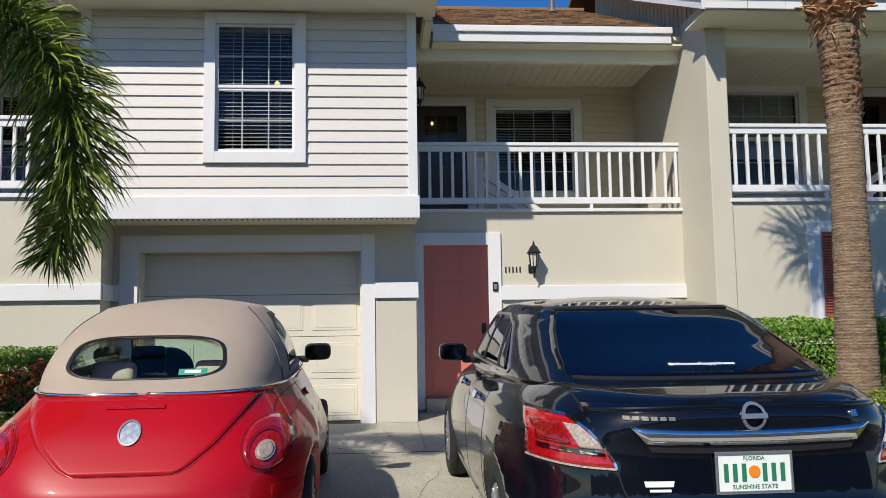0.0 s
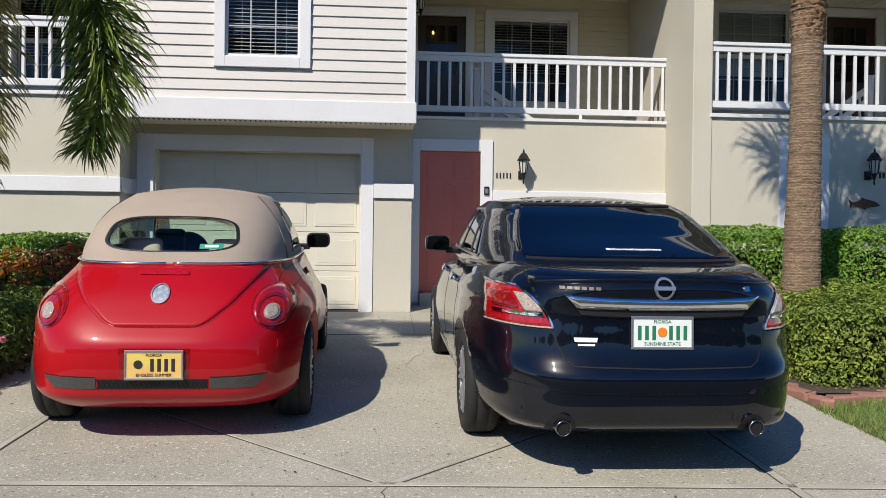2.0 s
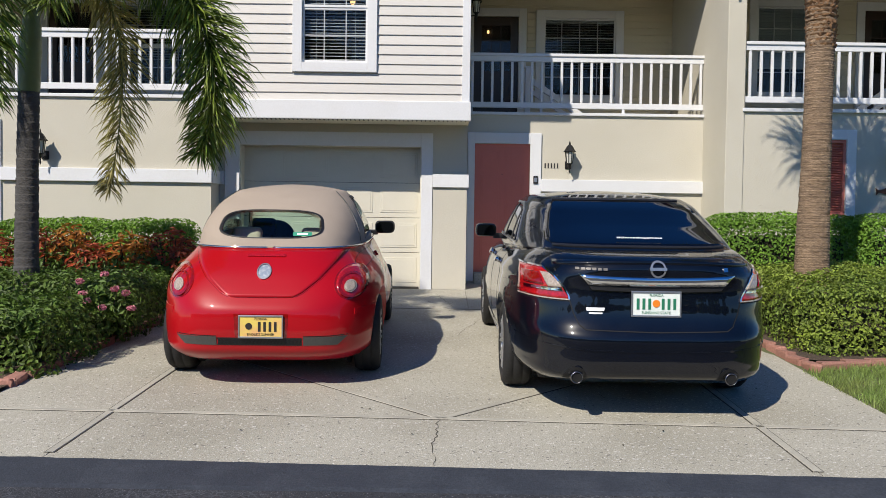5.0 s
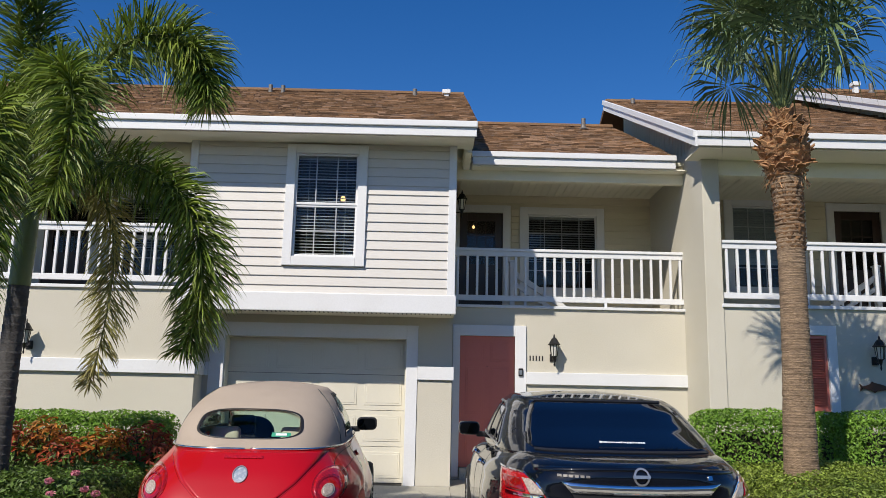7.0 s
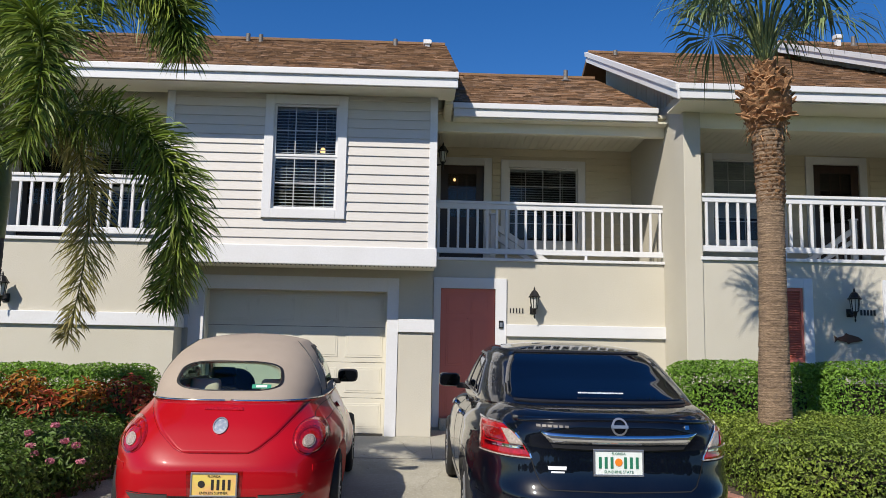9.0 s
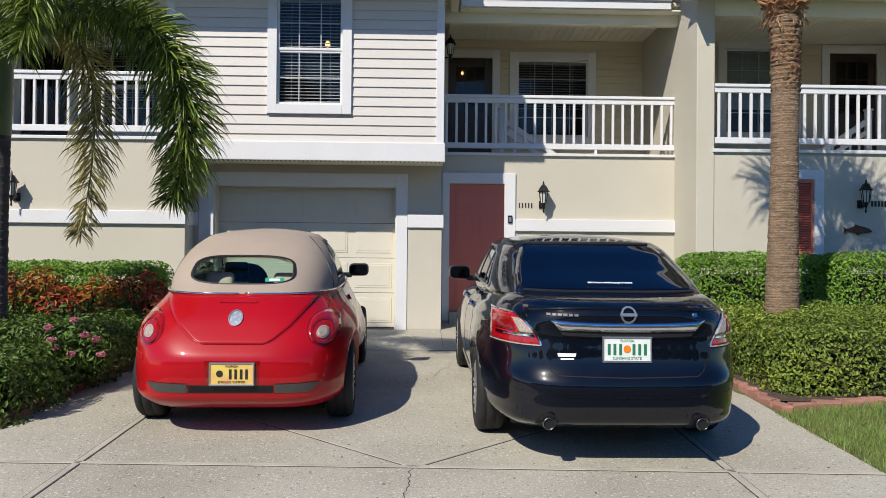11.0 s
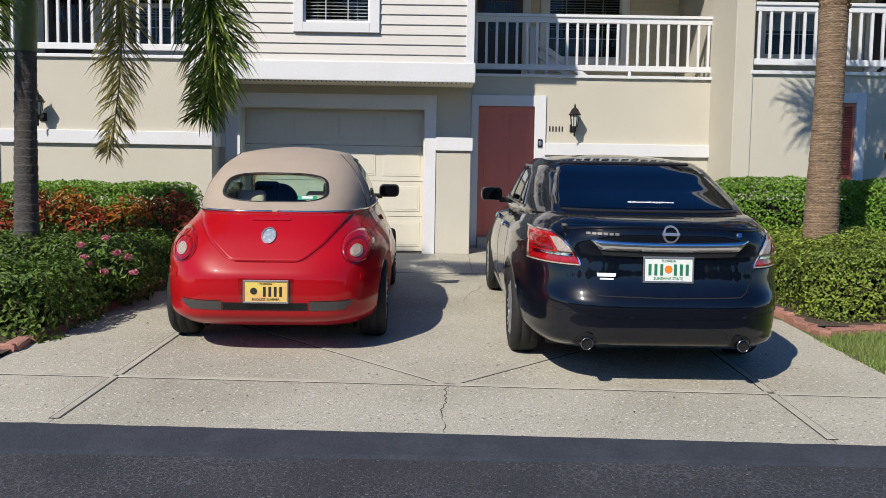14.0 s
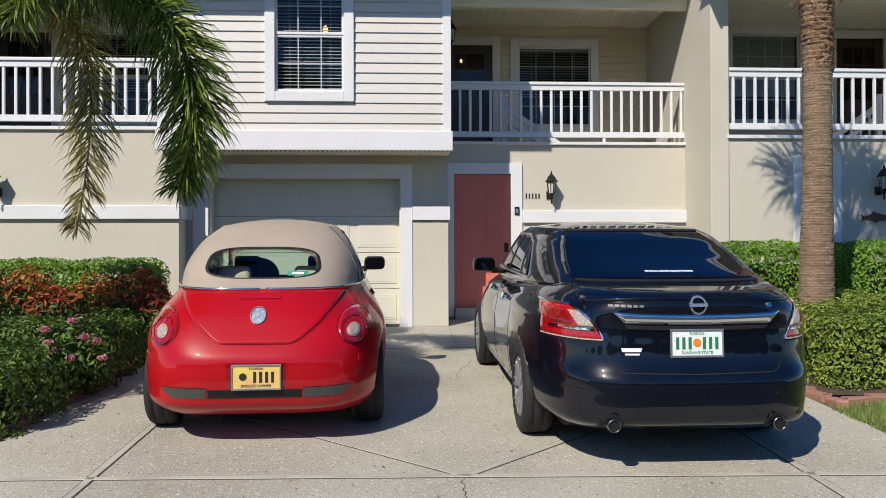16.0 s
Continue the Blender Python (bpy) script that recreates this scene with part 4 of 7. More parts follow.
# --- the red convertible ---
def red_convertible():
    car = thing("convertible_car", "glossy red rounded convertible with a closed tan canvas top", "car", pose(-1.185, 3.98, ground_z(3.98), 2.4, 0, 1.8))
    top = 1.01

    def z_low(y):
        return 0.20 + 0 * y

    def z_high(y):
        return np.interp(y, [-1, 2.1, 2.6, 3.2, 3.7, 4.2], [top, top, 0.955, 0.83, 0.68, 0.5])

    def bulge(ax, y, z):
        h = np.clip((1.0 - z) / 0.28, 0, 1)
        h = h * h * (3 - 2 * h)
        return -0.055 * h * np.exp(-(((y - 2.05) / 0.75) ** 4)) + 0.012 * h * np.clip(ax / 0.55, 0, 1) ** 2 * (np.exp(-(((y - 0.72) / 0.48) ** 4)) + np.exp(-(((y - 3.3) / 0.50) ** 4)))

    Z = lambda z: (z - 0.20) / (top - 0.20)  # noqa: E731
    levels = [(0, 0.16, 4.0, 0.76, 5, 3), (Z(0.26), 0.06, 4.06, 0.825, 4.8, 3), (Z(0.36), 0.015, 4.1, 0.855, 4.5, 3), (Z(0.5), 0.0, 4.12, 0.866, 4.3, 3), (Z(0.60), 0.016, 4.1, 0.866, 4.2, 2.8),
              (Z(0.65), 0.048, 4.05, 0.864, 4.4, 2.6), (Z(0.76), 0.13, 3.95, 0.848, 4.5, 2.4), (Z(0.86), 0.215, 3.8, 0.795, 4.2, 2.4), (Z(0.95), 0.315, 3.6, 0.728, 3.9, 2.4), (1, 0.385, 3.4, 0.69, 3.7, 2.4)]
    bm, _ = barrel(levels, z_low, z_high, 0.02, count=180, steps=44, bump=bulge)
    trees = tree_of(bm)
    body = part("body", bm, CARRED, car, "glossy red body", smooth=True)
    cuts = []
    for y in (0.78, 3.295):
        for s in (-1, 1):
            cuts.append(lathe([(0.36, 0), (0.36, 0.5)], 40, at=pose(s * 0.56, y, 0.325, 0, 90 * s, 0)))
    cuts.append(box(-0.50, 0.50, 0.74, 2.62, 0.74, 1.4))
    carved(body, cuts)
    body.data.polygons.foreach_set("use_smooth", [True] * len(body.data.polygons))
    for y in (0.78, 3.295):
        for s in (-1, 1):
            part("arch_liner", lathe([(0.30, 0), (0.298, 0.02), (0.1, 0.021)], 32, at=pose(s * 0.58, y, 0.36, 0, 90 * s, 0)), BLACKPLASTIC, body)
            wheel(car, s * 0.735, y, 0.315, 0.315, 0.21, s, 10)
    # underbody as a low box, also added to block skylight beneath
    part("underbody", box(-0.60, 0.60, 0.55, 3.8, 0.135, 0.22, 0.02), BLACKPLASTIC, car)

    # canvas top with window openings
    base_z = top - 0.005

    def c_low(y):
        return np.interp(y, [0, 2.1, 2.6, 3.2], [base_z, base_z, 0.94, 0.82])

    def c_high(y):
        return np.interp(y, [0, 1.2, 1.9, 2.6, 3.2], [1.39, 1.435, 1.44, 1.40, 1.36])

    clev = [(0, 0.395, 2.95, 0.685, 3.6, 3.2), (0.25, 0.46, 2.83, 0.67, 3.5, 3.2), (0.55, 0.60, 2.66, 0.62, 3.4, 3.2), (0.8, 0.80, 2.48, 0.55, 3.2, 3.0), (1.0, 1.06, 2.32, 0.455, 3.0, 2.8)]
    hull, loops = barrel(clev, c_low, c_high, 0.055, count=150, steps=22, floor=False)
    ctrees = tree_of(hull)
    seams = []
    for s in (-1, 1):
        k = min(range(150), key=lambda i: (loops[0][i].co.y > 1.2, abs(loops[0][i].co.x - s * 0.66)))
        seams.append([loops[j][k].co.copy() * 1.0 + Vector((s * 0.002, -0.002, 0.0)) for j in range(23)])
    inner, iloops = barrel(clev, c_low, lambda y: c_high(y) - 0.0, 0.05, count=150, steps=22, floor=False, grow=-0.022)
    # join outer and inner skins into one closed shell
    me_in = bpy.data.meshes.new("inner")
    for f in inner.faces:
        f.normal_flip()
    for v in inner.verts:
        v.co.z -= 0.012
    for v in iloops[0]:
        v.co.z += 0.012
    inner.to_mesh(me_in)
    n_out = len(hull.verts)
    hull.from_mesh(me_in)
    hull.verts.ensure_lookup_table()
    a, b = hull.verts[:150], hull.verts[n_out:n_out + 150]
    for i in range(150):
        j = (i + 1) % 150
        hull.faces.new((a[i], b[i], b[j], a[j]))
    inner.free()
    canopy = part("canvas_top", hull, CANVAS, car, "taut tan canvas folding top", smooth=True)

    def rounded(cx, cy, hx, hy, n=3.2, count=48, skew=0.0):
        pts = []
        for i in range(count):
            t = 2 * math.pi * i / count
            c, s = math.cos(t), math.sin(t)
            px, py = math.copysign(abs(c) ** (2 / n), c), math.copysign(abs(s) ** (2 / n), s)
            pts.append((cx + hx * px * (1 - skew * py), cy + hy * py))
        return pts

    rear_cut = prism(rounded(-0.01, 1.185, 0.385, 0.10, 3.4, 56, 0.05), 1.3, pose(0, 1.2, 0, 90, 0, 0))
    front_cut = prism(rounded(0, 1.15, 0.56, 0.235, 4, 48, 0.12), 1.4, pose(0, 3.6, 0, 90, 0, 0))
    side_cut = prism([(1.22, 1.06), (2.55, 1.06), (2.28, 1.30), (2.05, 1.375), (1.55, 1.375), (1.32, 1.28)], 3.0, pose(-1.5, 0, 0, 90, 0, 90))
    carved(canopy, [rear_cut, front_cut, side_cut])
    canopy.data.polygons.foreach_set("use_smooth", [True] * len(canopy.data.polygons))
    rows = [[(-0.01 + (x + 0.01) * q, 1.185 + (z - 1.185) * q) for x, z in rounded(-0.01, 1.185, 0.387, 0.102, 3.4, 56, 0.05)] for q in (0.02, 0.3, 0.6, 0.85, 1.0)]
    part("rear_window", draped(ctrees, rows, "y", -0.006, 0.004, True), CARGLASS, canopy, "greenish glass rear window", smooth=True).visible_shadow = False
    rows = [[(-0.01 + (x + 0.01) * q, 1.185 + (z - 1.185) * q) for x, z in rounded(-0.01, 1.185, 0.387, 0.102, 3.4, 56, 0.05)] for q in (0.985, 1.0, 1.035)]
    part("window_seal", draped(ctrees, rows, "y", 0.004, 0.016, True), BLACKPLASTIC, canopy)
    rows = [[(x * q, 1.15 + (z - 1.15) * q) for x, z in rounded(0, 1.15, 0.565, 0.237, 4, 48, 0.12)] for q in (0.02, 0.5, 1.0)]
    part("windscreen", draped(ctrees, rows, "f", -0.006, 0.004, True), CARGLASS, canopy, smooth=True).visible_shadow = False
    for s, ax in ((-1, "l"), (1, "r")):
        g = between([1.22, 1.32, 1.55], [2.55, 2.28, 2.05], [1.06, 1.28, 1.375], 12, 8)
        part("side_window", draped(ctrees, g, ax, -0.006, 0.004), CARGLASS, canopy, smooth=True).visible_shadow = False
        part("window_seal", draped(ctrees, stripe([(1.20, 1.05), (1.31, 1.285), (1.55, 1.385), (2.05, 1.385), (2.28, 1.31), (2.56, 1.05)], 0.022), ax, 0.006, 0.02), BLACKPLASTIC, canopy)
    for pts in seams:
        part("canvas_seam", tube(pts, 0.0045, 6), GREYPLASTIC, canopy)
    # bright strip where canvas meets paint
    bm = bmesh.new()
    x, y = outline(0.383, 3.0, 0.697, 3.6, 3.2, 150)
    tube([(px, py, top + 0.004) for px, py in zip(x, y) if py < 2.5 and px > 0][::1], 0.009, 8, bm)
    tube([(px, py, top + 0.004) for px, py in zip(x, y) if py < 2.5 and px <= 0][::1], 0.009, 8, bm)
    part("chrome_strip", bm, CHROME, car, "thin chrome belt strip", smooth=True)

    # boot lid seam and its ornaments
    lid = [(-0.595, 1.0), (-0.55, 0.94), (-0.42, 0.80), (-0.30, 0.705), (-0.25, 0.682), (-0.18, 0.675), (0.0, 0.673), (0.18, 0.675), (0.25, 0.682), (0.30, 0.705), (0.42, 0.80), (0.55, 0.94), (0.595, 1.0)]
    zs = [0.676, 0.705, 0.80, 0.94, 0.995]
    part("boot_lid", draped(trees, between([-0.22, -0.285, -0.405, -0.535, -0.58], [0.22, 0.285, 0.405, 0.535, 0.58], zs, 24, 18), "y", 0.007, 0.01), CARRED, car, "glossy red boot lid", smooth=True)
    part("panel_gap", draped(trees, stripe(lid, 0.004), "y", 0.0015, 0.004), DEEPLENS, body)
    part("brake_light", draped(trees, between([-0.14, -0.14], [0.14, 0.14], [0.945, 0.962], 12, 2), "y", 0.014, 0.012), REDLENS, car, "slim red high brake light")
    part("badge", draped(trees, ring(0.0, 0.845, 0.045, 0.053), "y", 0.016, 0.01, True), ALLOY, car, "plain round chrome badge")
    part("badge_disc", draped(trees, disc(0.0, 0.845, 0.046), "y", 0.011, 0.006, True), material("blue-grey badge enamel", (0.24, 0.29, 0.36), 0.35, metal=0.2, coat=0.3, spot=(0.50, 0.52, 0.54), spot_scale=45, spot_amount=0.9), car, "plain blue-grey badge disc")
    for s in (-1, 1):
        c = s * 0.635
        lamp = part("tail_light", draped(trees, disc(c, 0.775, 0.108), "y", 0.012, 0.02, True), REDLENS, car, "round red tail light", smooth=True)
        part("lamp_rim", draped(trees, ring(c, 0.775, 0.108, 0.120), "y", 0.004, 0.012, True), DEEPLENS, lamp)
        part("reverse_lens", draped(trees, disc(c - s * 0.012, 0.742, 0.034), "y", 0.022, 0.015, True), CLEARLENS, lamp, "clear round reversing lens", smooth=True)
        part("lens_ring", draped(trees, ring(c - s * 0.012, 0.742, 0.034, 0.041), "y", 0.020, 0.015, True), CLEARLENS, lamp)
        part("lens_band", draped(trees, ring(c - s * 0.008, 0.752, 0.070, 0.086), "y", 0.016, 0.012, True), DEEPLENS, lamp)
        part("side_reflector", draped(trees, between([c + s * 0.03] * 2, [c + s * 0.165] * 2, [0.545, 0.588], 8, 3), "y", 0.005, 0.008), CARRED, car)
        # fog panels in the bumper
        part("bumper_reflector", draped(trees, between([s * 0.31, s * 0.31], [s * 0.55, s * 0.62], [0.335, 0.398], 10, 3), "y", 0.004, 0.01), GREYPLASTIC, car, "grey reflector panel in the bumper")
        part("panel_gap", draped(trees, stripe([(s * 0.31, 0.402), (s * 0.50, 0.404), (s * 0.62, 0.407)], 0.006), "y", 0.001, 0.004), SEAM, body)
        part("fuel_cap" if s > 0 else "fender_seam", draped(trees, ring(s * 0.70, 0.915, 0.055, 0.059), "y", 0.002, 0.004, True), SEAM, car) if s > 0 else None
        wing_mirror(car, s * 0.785, 2.62, 1.07, s, BLACKPLASTIC, MIRROR)
        ax = "r" if s > 0 else "l"
        part("door_handle", draped(trees, disc(1.42, 0.90, 0.06, 0.02, 20, 3), ax, 0.02, 0.02, True), CARRED, car)
        part("panel_gap", draped(trees, stripe([(1.25, 1.0), (1.24, 0.7), (1.35, 0.35)], 0.01), ax, 0.001, 0.004), SEAM, body)
    mesh_panel = draped(trees, between([-0.30, -0.30], [0.30, 0.30], [0.335, 0.392], 20, 3), "y", 0.002, 0.008)
    grille = part("bumper_grille", mesh_panel, BLACKPLASTIC, car, "black mesh grille in the bumper")
    bm = bmesh.new()
    for i in range(24):
        for sx in (-1, 1):
            x0 = -0.29 + i * 0.025
            draped(trees, stripe([(x0 - sx * 0.014, 0.336), (x0 + sx * 0.014, 0.391)], 0.004, 0.06), "y", 0.006, 0.006, bm=bm)
    part("grille_mesh", bm, BLACK, grille)
    # flush darker red sheet: shade of the plate's recess put in as colour
    part("plate_recess", draped(trees, between([-0.175, -0.185], [0.195, 0.205], [0.39, 0.565], 10, 6), "y", 0.002, 0.006), DEEPLENS, body)
    YELLOW = material("yellow plate", (0.70, 0.54, 0.12), 0.4, spot=(0.72, 0.30, 0.18), spot_scale=9, spot_amount=0.7)
    plate(car, 0.012, -0.012, 0.475, -2, YELLOW, LETTER, LETTER, ALLOY, "ENDLESS SUMMER", {"bars": (-0.01, 0.028, 0.066, 0.104), "at": -0.085})
    # seats, headrests, wheel and rear mirror seen through the glass
    for x in (-0.33, 0.33):
        seat = part("seat", box(-0.17, 0.17, -0.08, 0.08, -0.09, 0.13, 0.06, segments=4), DARKCLOTH if x < 0 else LEATHER, car, smooth=True, at=pose(x * 0.95, 1.85, 0.85, -10, 0, 0))
        part("headrest", box(-0.11, 0.11, -0.045, 0.045, 0.15, 0.33, 0.04, segments=4), DARKCLOTH, seat, "dark headrest", smooth=True)
    for x in (-0.26, 0.30):
        part("rear_headrest", box(-0.12, 0.12, -0.045, 0.045, -0.03, 0.10, 0.045, segments=4), LEATHER, car, "cream rear headrest", smooth=True, at=pose(x, 0.86, 1.045, -14, 0, 0))
    lining = box(-0.50, 0.50, 0.74, 2.62, 0.742, 0.76)
    for q in ((-0.498, -0.48, 0.742, 2.618, 0.76, 1.0), (0.48, 0.498, 0.742, 2.618, 0.76, 1.0), (-0.48, 0.48, 0.742, 0.76, 0.76, 1.0), (-0.48, 0.48, 2.60, 2.618, 0.76, 0.92)):
        box(*q, bm=lining)
    part("cabin_lining", lining, DARKCLOTH, car, "dark cabin lining")
    part("dashboard", box(-0.47, 0.47, -0.16, 0.14, -0.06, 0.03, 0.03), DARKCLOTH, car, at=pose(0, 2.46, 0.90, -8, 0, 0))
    part("inner_mirror", box(-0.11, 0.11, -0.015, 0.015, -0.03, 0.03, 0.014), BLACKPLASTIC, car, at=pose(0.1, 2.42, 1.33))
    steer = lathe([(0.175, -0.012), (0.19, 0), (0.175, 0.012)], 28, at=pose(-0.27, 2.25, 0.97, 65, 0, 0))
    part("steering_wheel", steer, BLACKPLASTIC, car)
    sticker = part("window_sticker", draped(ctrees, between([0.17, 0.17], [0.31, 0.31], [1.10, 1.128], 6, 2), "y", 0.001, 0.003), material("green sticker", (0.02, 0.28, 0.17), 0.5), canopy, "small green window sticker")
    part("sticker_bar", draped(ctrees, between([0.20, 0.20], [0.28, 0.28], [1.107, 1.121], 4, 1), "y", 0.003, 0.002), WHITELETTER, sticker)
    return car


red_convertible()


# --- the dark saloon ---
def dark_saloon():
    car = thing("saloon_car", "glossy midnight-blue saloon with tinted windows", "car", pose(1.495, 3.28, ground_z(3.28), 2.4, 0, 0.4))
    deck = 1.04

    def z_low(y):
        return 0.235 + 0 * y

    def z_high(y):
        return np.interp(y, [0, 0.12, 0.35, 0.6, 1.3, 2.2, 3.4, 4.0, 4.5, 4.9], [1.035, 1.04, 1.065, 1.08, 1.055, 1.005, 0.985, 0.93, 0.83, 0.66])

    Z = lambda z: (z - 0.235) / (deck - 0.235)  # noqa: E731
    levels = [(0, 0.17, 4.66, 0.80, 7, 3.4), (Z(0.28), 0.06, 4.76, 0.865, 6.2, 3.4), (Z(0.36), 0.012, 4.83, 0.895, 5.6, 3.4), (Z(0.46), 0.0, 4.86, 0.908, 5.4, 3.4), (Z(0.56), 0.004, 4.85, 0.915, 5.4, 3.3),
              (Z(0.62), 0.04, 4.82, 0.915, 5.4, 3.2), (Z(0.76), 0.075, 4.76, 0.908, 5.4, 3.0), (Z(0.88), 0.085, 4.68, 0.882, 5.2, 2.8), (Z(0.95), 0.068, 4.6, 0.85, 4.9, 2.7), (Z(1.00), 0.07, 4.5, 0.80, 4.6, 2.7), (1, 0.10, 4.4, 0.735, 4.4, 2.7)]

    def flare(ax, y, z):
        h = np.clip(1 - ((z - 0.60) / 0.30) ** 2, 0, 1)
        crease = 0.012 * np.exp(-(((z - 0.88) / 0.035) ** 2))
        rear = np.clip(1 - y / 1.15, 0, 1) ** 2
        return -0.055 * rear * (ax / 0.9) + np.clip(ax / 0.7, 0, 1) ** 3 * (0.022 * h * (np.exp(-(((y - 1.08) / 0.42) ** 2)) + np.exp(-(((y - 3.86) / 0.42) ** 2))) + crease)

    bm, _ = barrel(levels, z_low, z_high, 0.03, count=200, steps=52, bump=flare)
    trees = tree_of(bm)

    def g_low(y):
        return np.interp(y, [0, 0.6, 1.3, 2.2, 3.4, 4.2], [1.06, 1.065, 1.045, 0.995, 0.975, 0.91])

    def g_high(y):
        return np.interp(y, [0.9, 1.5, 2.1, 2.7, 3.3], [1.375, 1.415, 1.43, 1.425, 1.385])

    glev = [(0, 0.40, 4.05, 0.80, 4.4, 3.4), (0.12, 0.50, 3.95, 0.795, 4.4, 3.4), (0.4, 0.76, 3.62, 0.76, 4.6, 3.4), (0.7, 1.06, 3.28, 0.705, 4.8, 3.4), (0.88, 1.26, 3.06, 0.66, 5.0, 3.4), (1.0, 1.44, 2.86, 0.60, 5.0, 3.4)]
    gb, _ = barrel(glev, g_low, g_high, 0.042, count=180, steps=30)
    both = trees + tree_of(gb)
    body = part("body", bm, CARBLUE, car, "glossy midnight-blue body", smooth=True)
    cuts = []
    for y in (1.08, 3.856):
        for s in (-1, 1):
            cuts.append(lathe([(0.365, 0), (0.365, 0.6)], 44, at=pose(s * 0.62, y, 0.335, 0, 90 * s, 0)))
    carved(body, cuts)
    body.data.polygons.foreach_set("use_smooth", [True] * len(body.data.polygons))
    part("cabin", gb, CARBLUE, car, "glossy dark roof and pillars", smooth=True)
    for y in (1.08, 3.856):
        for s in (-1, 1):
            part("arch_liner", lathe([(0.31, 0), (0.308, 0.02), (0.1, 0.021)], 32, at=pose(s * 0.64, y, 0.37, 0, 90 * s, 0)), BLACKPLASTIC, body)
            wheel(car, s * 0.805, y, 0.322, 0.322, 0.215, s, 8)
    # low underbody box doubles as a skylight blocker for darker ground shade
    part("underbody", box(-0.68, 0.68, 0.62, 4.5, 0.15, 0.25, 0.02), BLACKPLASTIC, car)

    # glass
    zs = [1.105, 1.13, 1.2, 1.3, 1.375, 1.40]
    part("rear_window", draped(both, between([-0.60, -0.64, -0.625, -0.585, -0.54, -0.50], [0.60, 0.64, 0.625, 0.585, 0.54, 0.50], zs, 30, 24), "y", 0.004, 0.008), DARKGLASS, car, "dark tinted rear window", smooth=True)
    part("window_seal", draped(both, stripe([(-0.60, 1.10), (-0.3, 1.098), (0, 1.097), (0.3, 1.098), (0.60, 1.10)], 0.012), "y", 0.007, 0.01), BLACKPLASTIC, car)
    part("window_seal", draped(both, stripe([(-0.50, 1.404), (0, 1.406), (0.50, 1.404)], 0.010), "y", 0.007, 0.01), BLACKPLASTIC, car)
    me = text_mesh("#choosehappiness", 0.042, 0.0005, 1.02, 0.0, 0.001)
    h = cast(both, 0.0, 1.135, "y")
    slope = math.degrees(math.atan2(h[1].z, -h[1].y))
    link("window_lettering", me, WHITELETTER, car, "white lettering on the rear window", at=pose(0.0, h[0].y + h[1].y * 0.024, h[0].z + h[1].z * 0.024, 90 - slope, 0, 0))
    # camera-side ornaments of the deck
    for s, ax in ((-1, "l"), (1, "r")):
        g = between([1.38, 1.50, 1.68, 1.95], [3.55, 3.28, 2.95, 2.62], [1.075, 1.20, 1.30, 1.355], 26, 10)
        part("side_window", draped(both, g, ax, 0.003, 0.008), DARKGLASS, car, "tinted side window", smooth=True)
        for a, b in (((2.32, 1.06), (2.22, 1.37)), ((1.66, 1.06), (1.78, 1.33))):
            part("window_post", draped(both, stripe([a, b], 0.05), ax, 0.007, 0.012), BLACKPLASTIC, car)
        part("window_trim", draped(both, stripe([(3.6, 1.055), (2.5, 1.062), (1.36, 1.068), (1.30, 1.09), (1.47, 1.21), (1.66, 1.312), (1.94, 1.368), (2.62, 1.368)], 0.014), ax, 0.007, 0.012), ALLOY, car, "bright window surround")
        for pts in ([(1.62, 1.03), (1.50, 0.80), (1.53, 0.30)], [(2.33, 1.0), (2.36, 0.6), (2.34, 0.28)], [(3.42, 0.97), (3.45, 0.6), (3.40, 0.28)]):
            part("panel_gap", draped(trees, stripe(pts, 0.009), ax, 0.0015, 0.004), SEAM, body)
        part("side_skirt", draped(trees, stripe([(1.5, 0.27), (3.45, 0.27)], 0.05), ax, 0.012, 0.02), CARBLUE, car)
        for y in (1.86, 2.72):
            hd = draped(trees, disc(y, 0.885, 0.10, 0.020, 24, 3), ax, 0.032, 0.028, True)
            part("door_handle", hd, CHROME, car, "chrome door handle", smooth=True)
        wing_mirror(car, s * 0.935, 2.95, 1.075, s, CARBLUE, MIRROR)
        # tail light wrapping the corner
        zl = [0.783, 0.805, 0.86, 0.92, 0.968]
        lamp = part("tail_light", draped(trees, between([s * 0.552, s * 0.558, s * 0.592, s * 0.640, s * 0.705], [s * 0.838, s * 0.838, s * 0.834, s * 0.828, s * 0.815], zl, 22, 12), "y", 0.008, 0.016), REDLENS, car, "red and clear tail light wrapping the corner", smooth=True)
        part("lamp_clear", draped(trees, between([s * 0.592, s * 0.612, s * 0.665], [s * 0.668, s * 0.688, s * 0.712], [0.855, 0.885, 0.94], 14, 10), "y", 0.016, 0.012), CLEARLENS, lamp, "clear indicator lens", smooth=True)
        part("lamp_strip", draped(trees, between([s * 0.582, s * 0.592], [s * 0.80, s * 0.80], [0.832, 0.852], 16, 3), "y", 0.017, 0.012), CHROME, lamp)
        part("lamp_dark", draped(trees, between([s * 0.70, s * 0.72], [s * 0.80, s * 0.81], [0.865, 0.935], 16, 8), "y", 0.015, 0.012), DEEPLENS, lamp, smooth=True)
        part("lamp_edge", draped(trees, stripe([(s * 0.548, 0.780), (s * 0.554, 0.805), (s * 0.588, 0.862), (s * 0.636, 0.924), (s * 0.70, 0.972), (s * 0.815, 0.975)], 0.010), "y", 0.010, 0.016), CHROME, lamp)
        part("lamp_edge", draped(trees, stripe([(s * 0.548, 0.780), (s * 0.838, 0.780)], 0.008), "y", 0.009, 0.014), CLEARLENS, lamp)
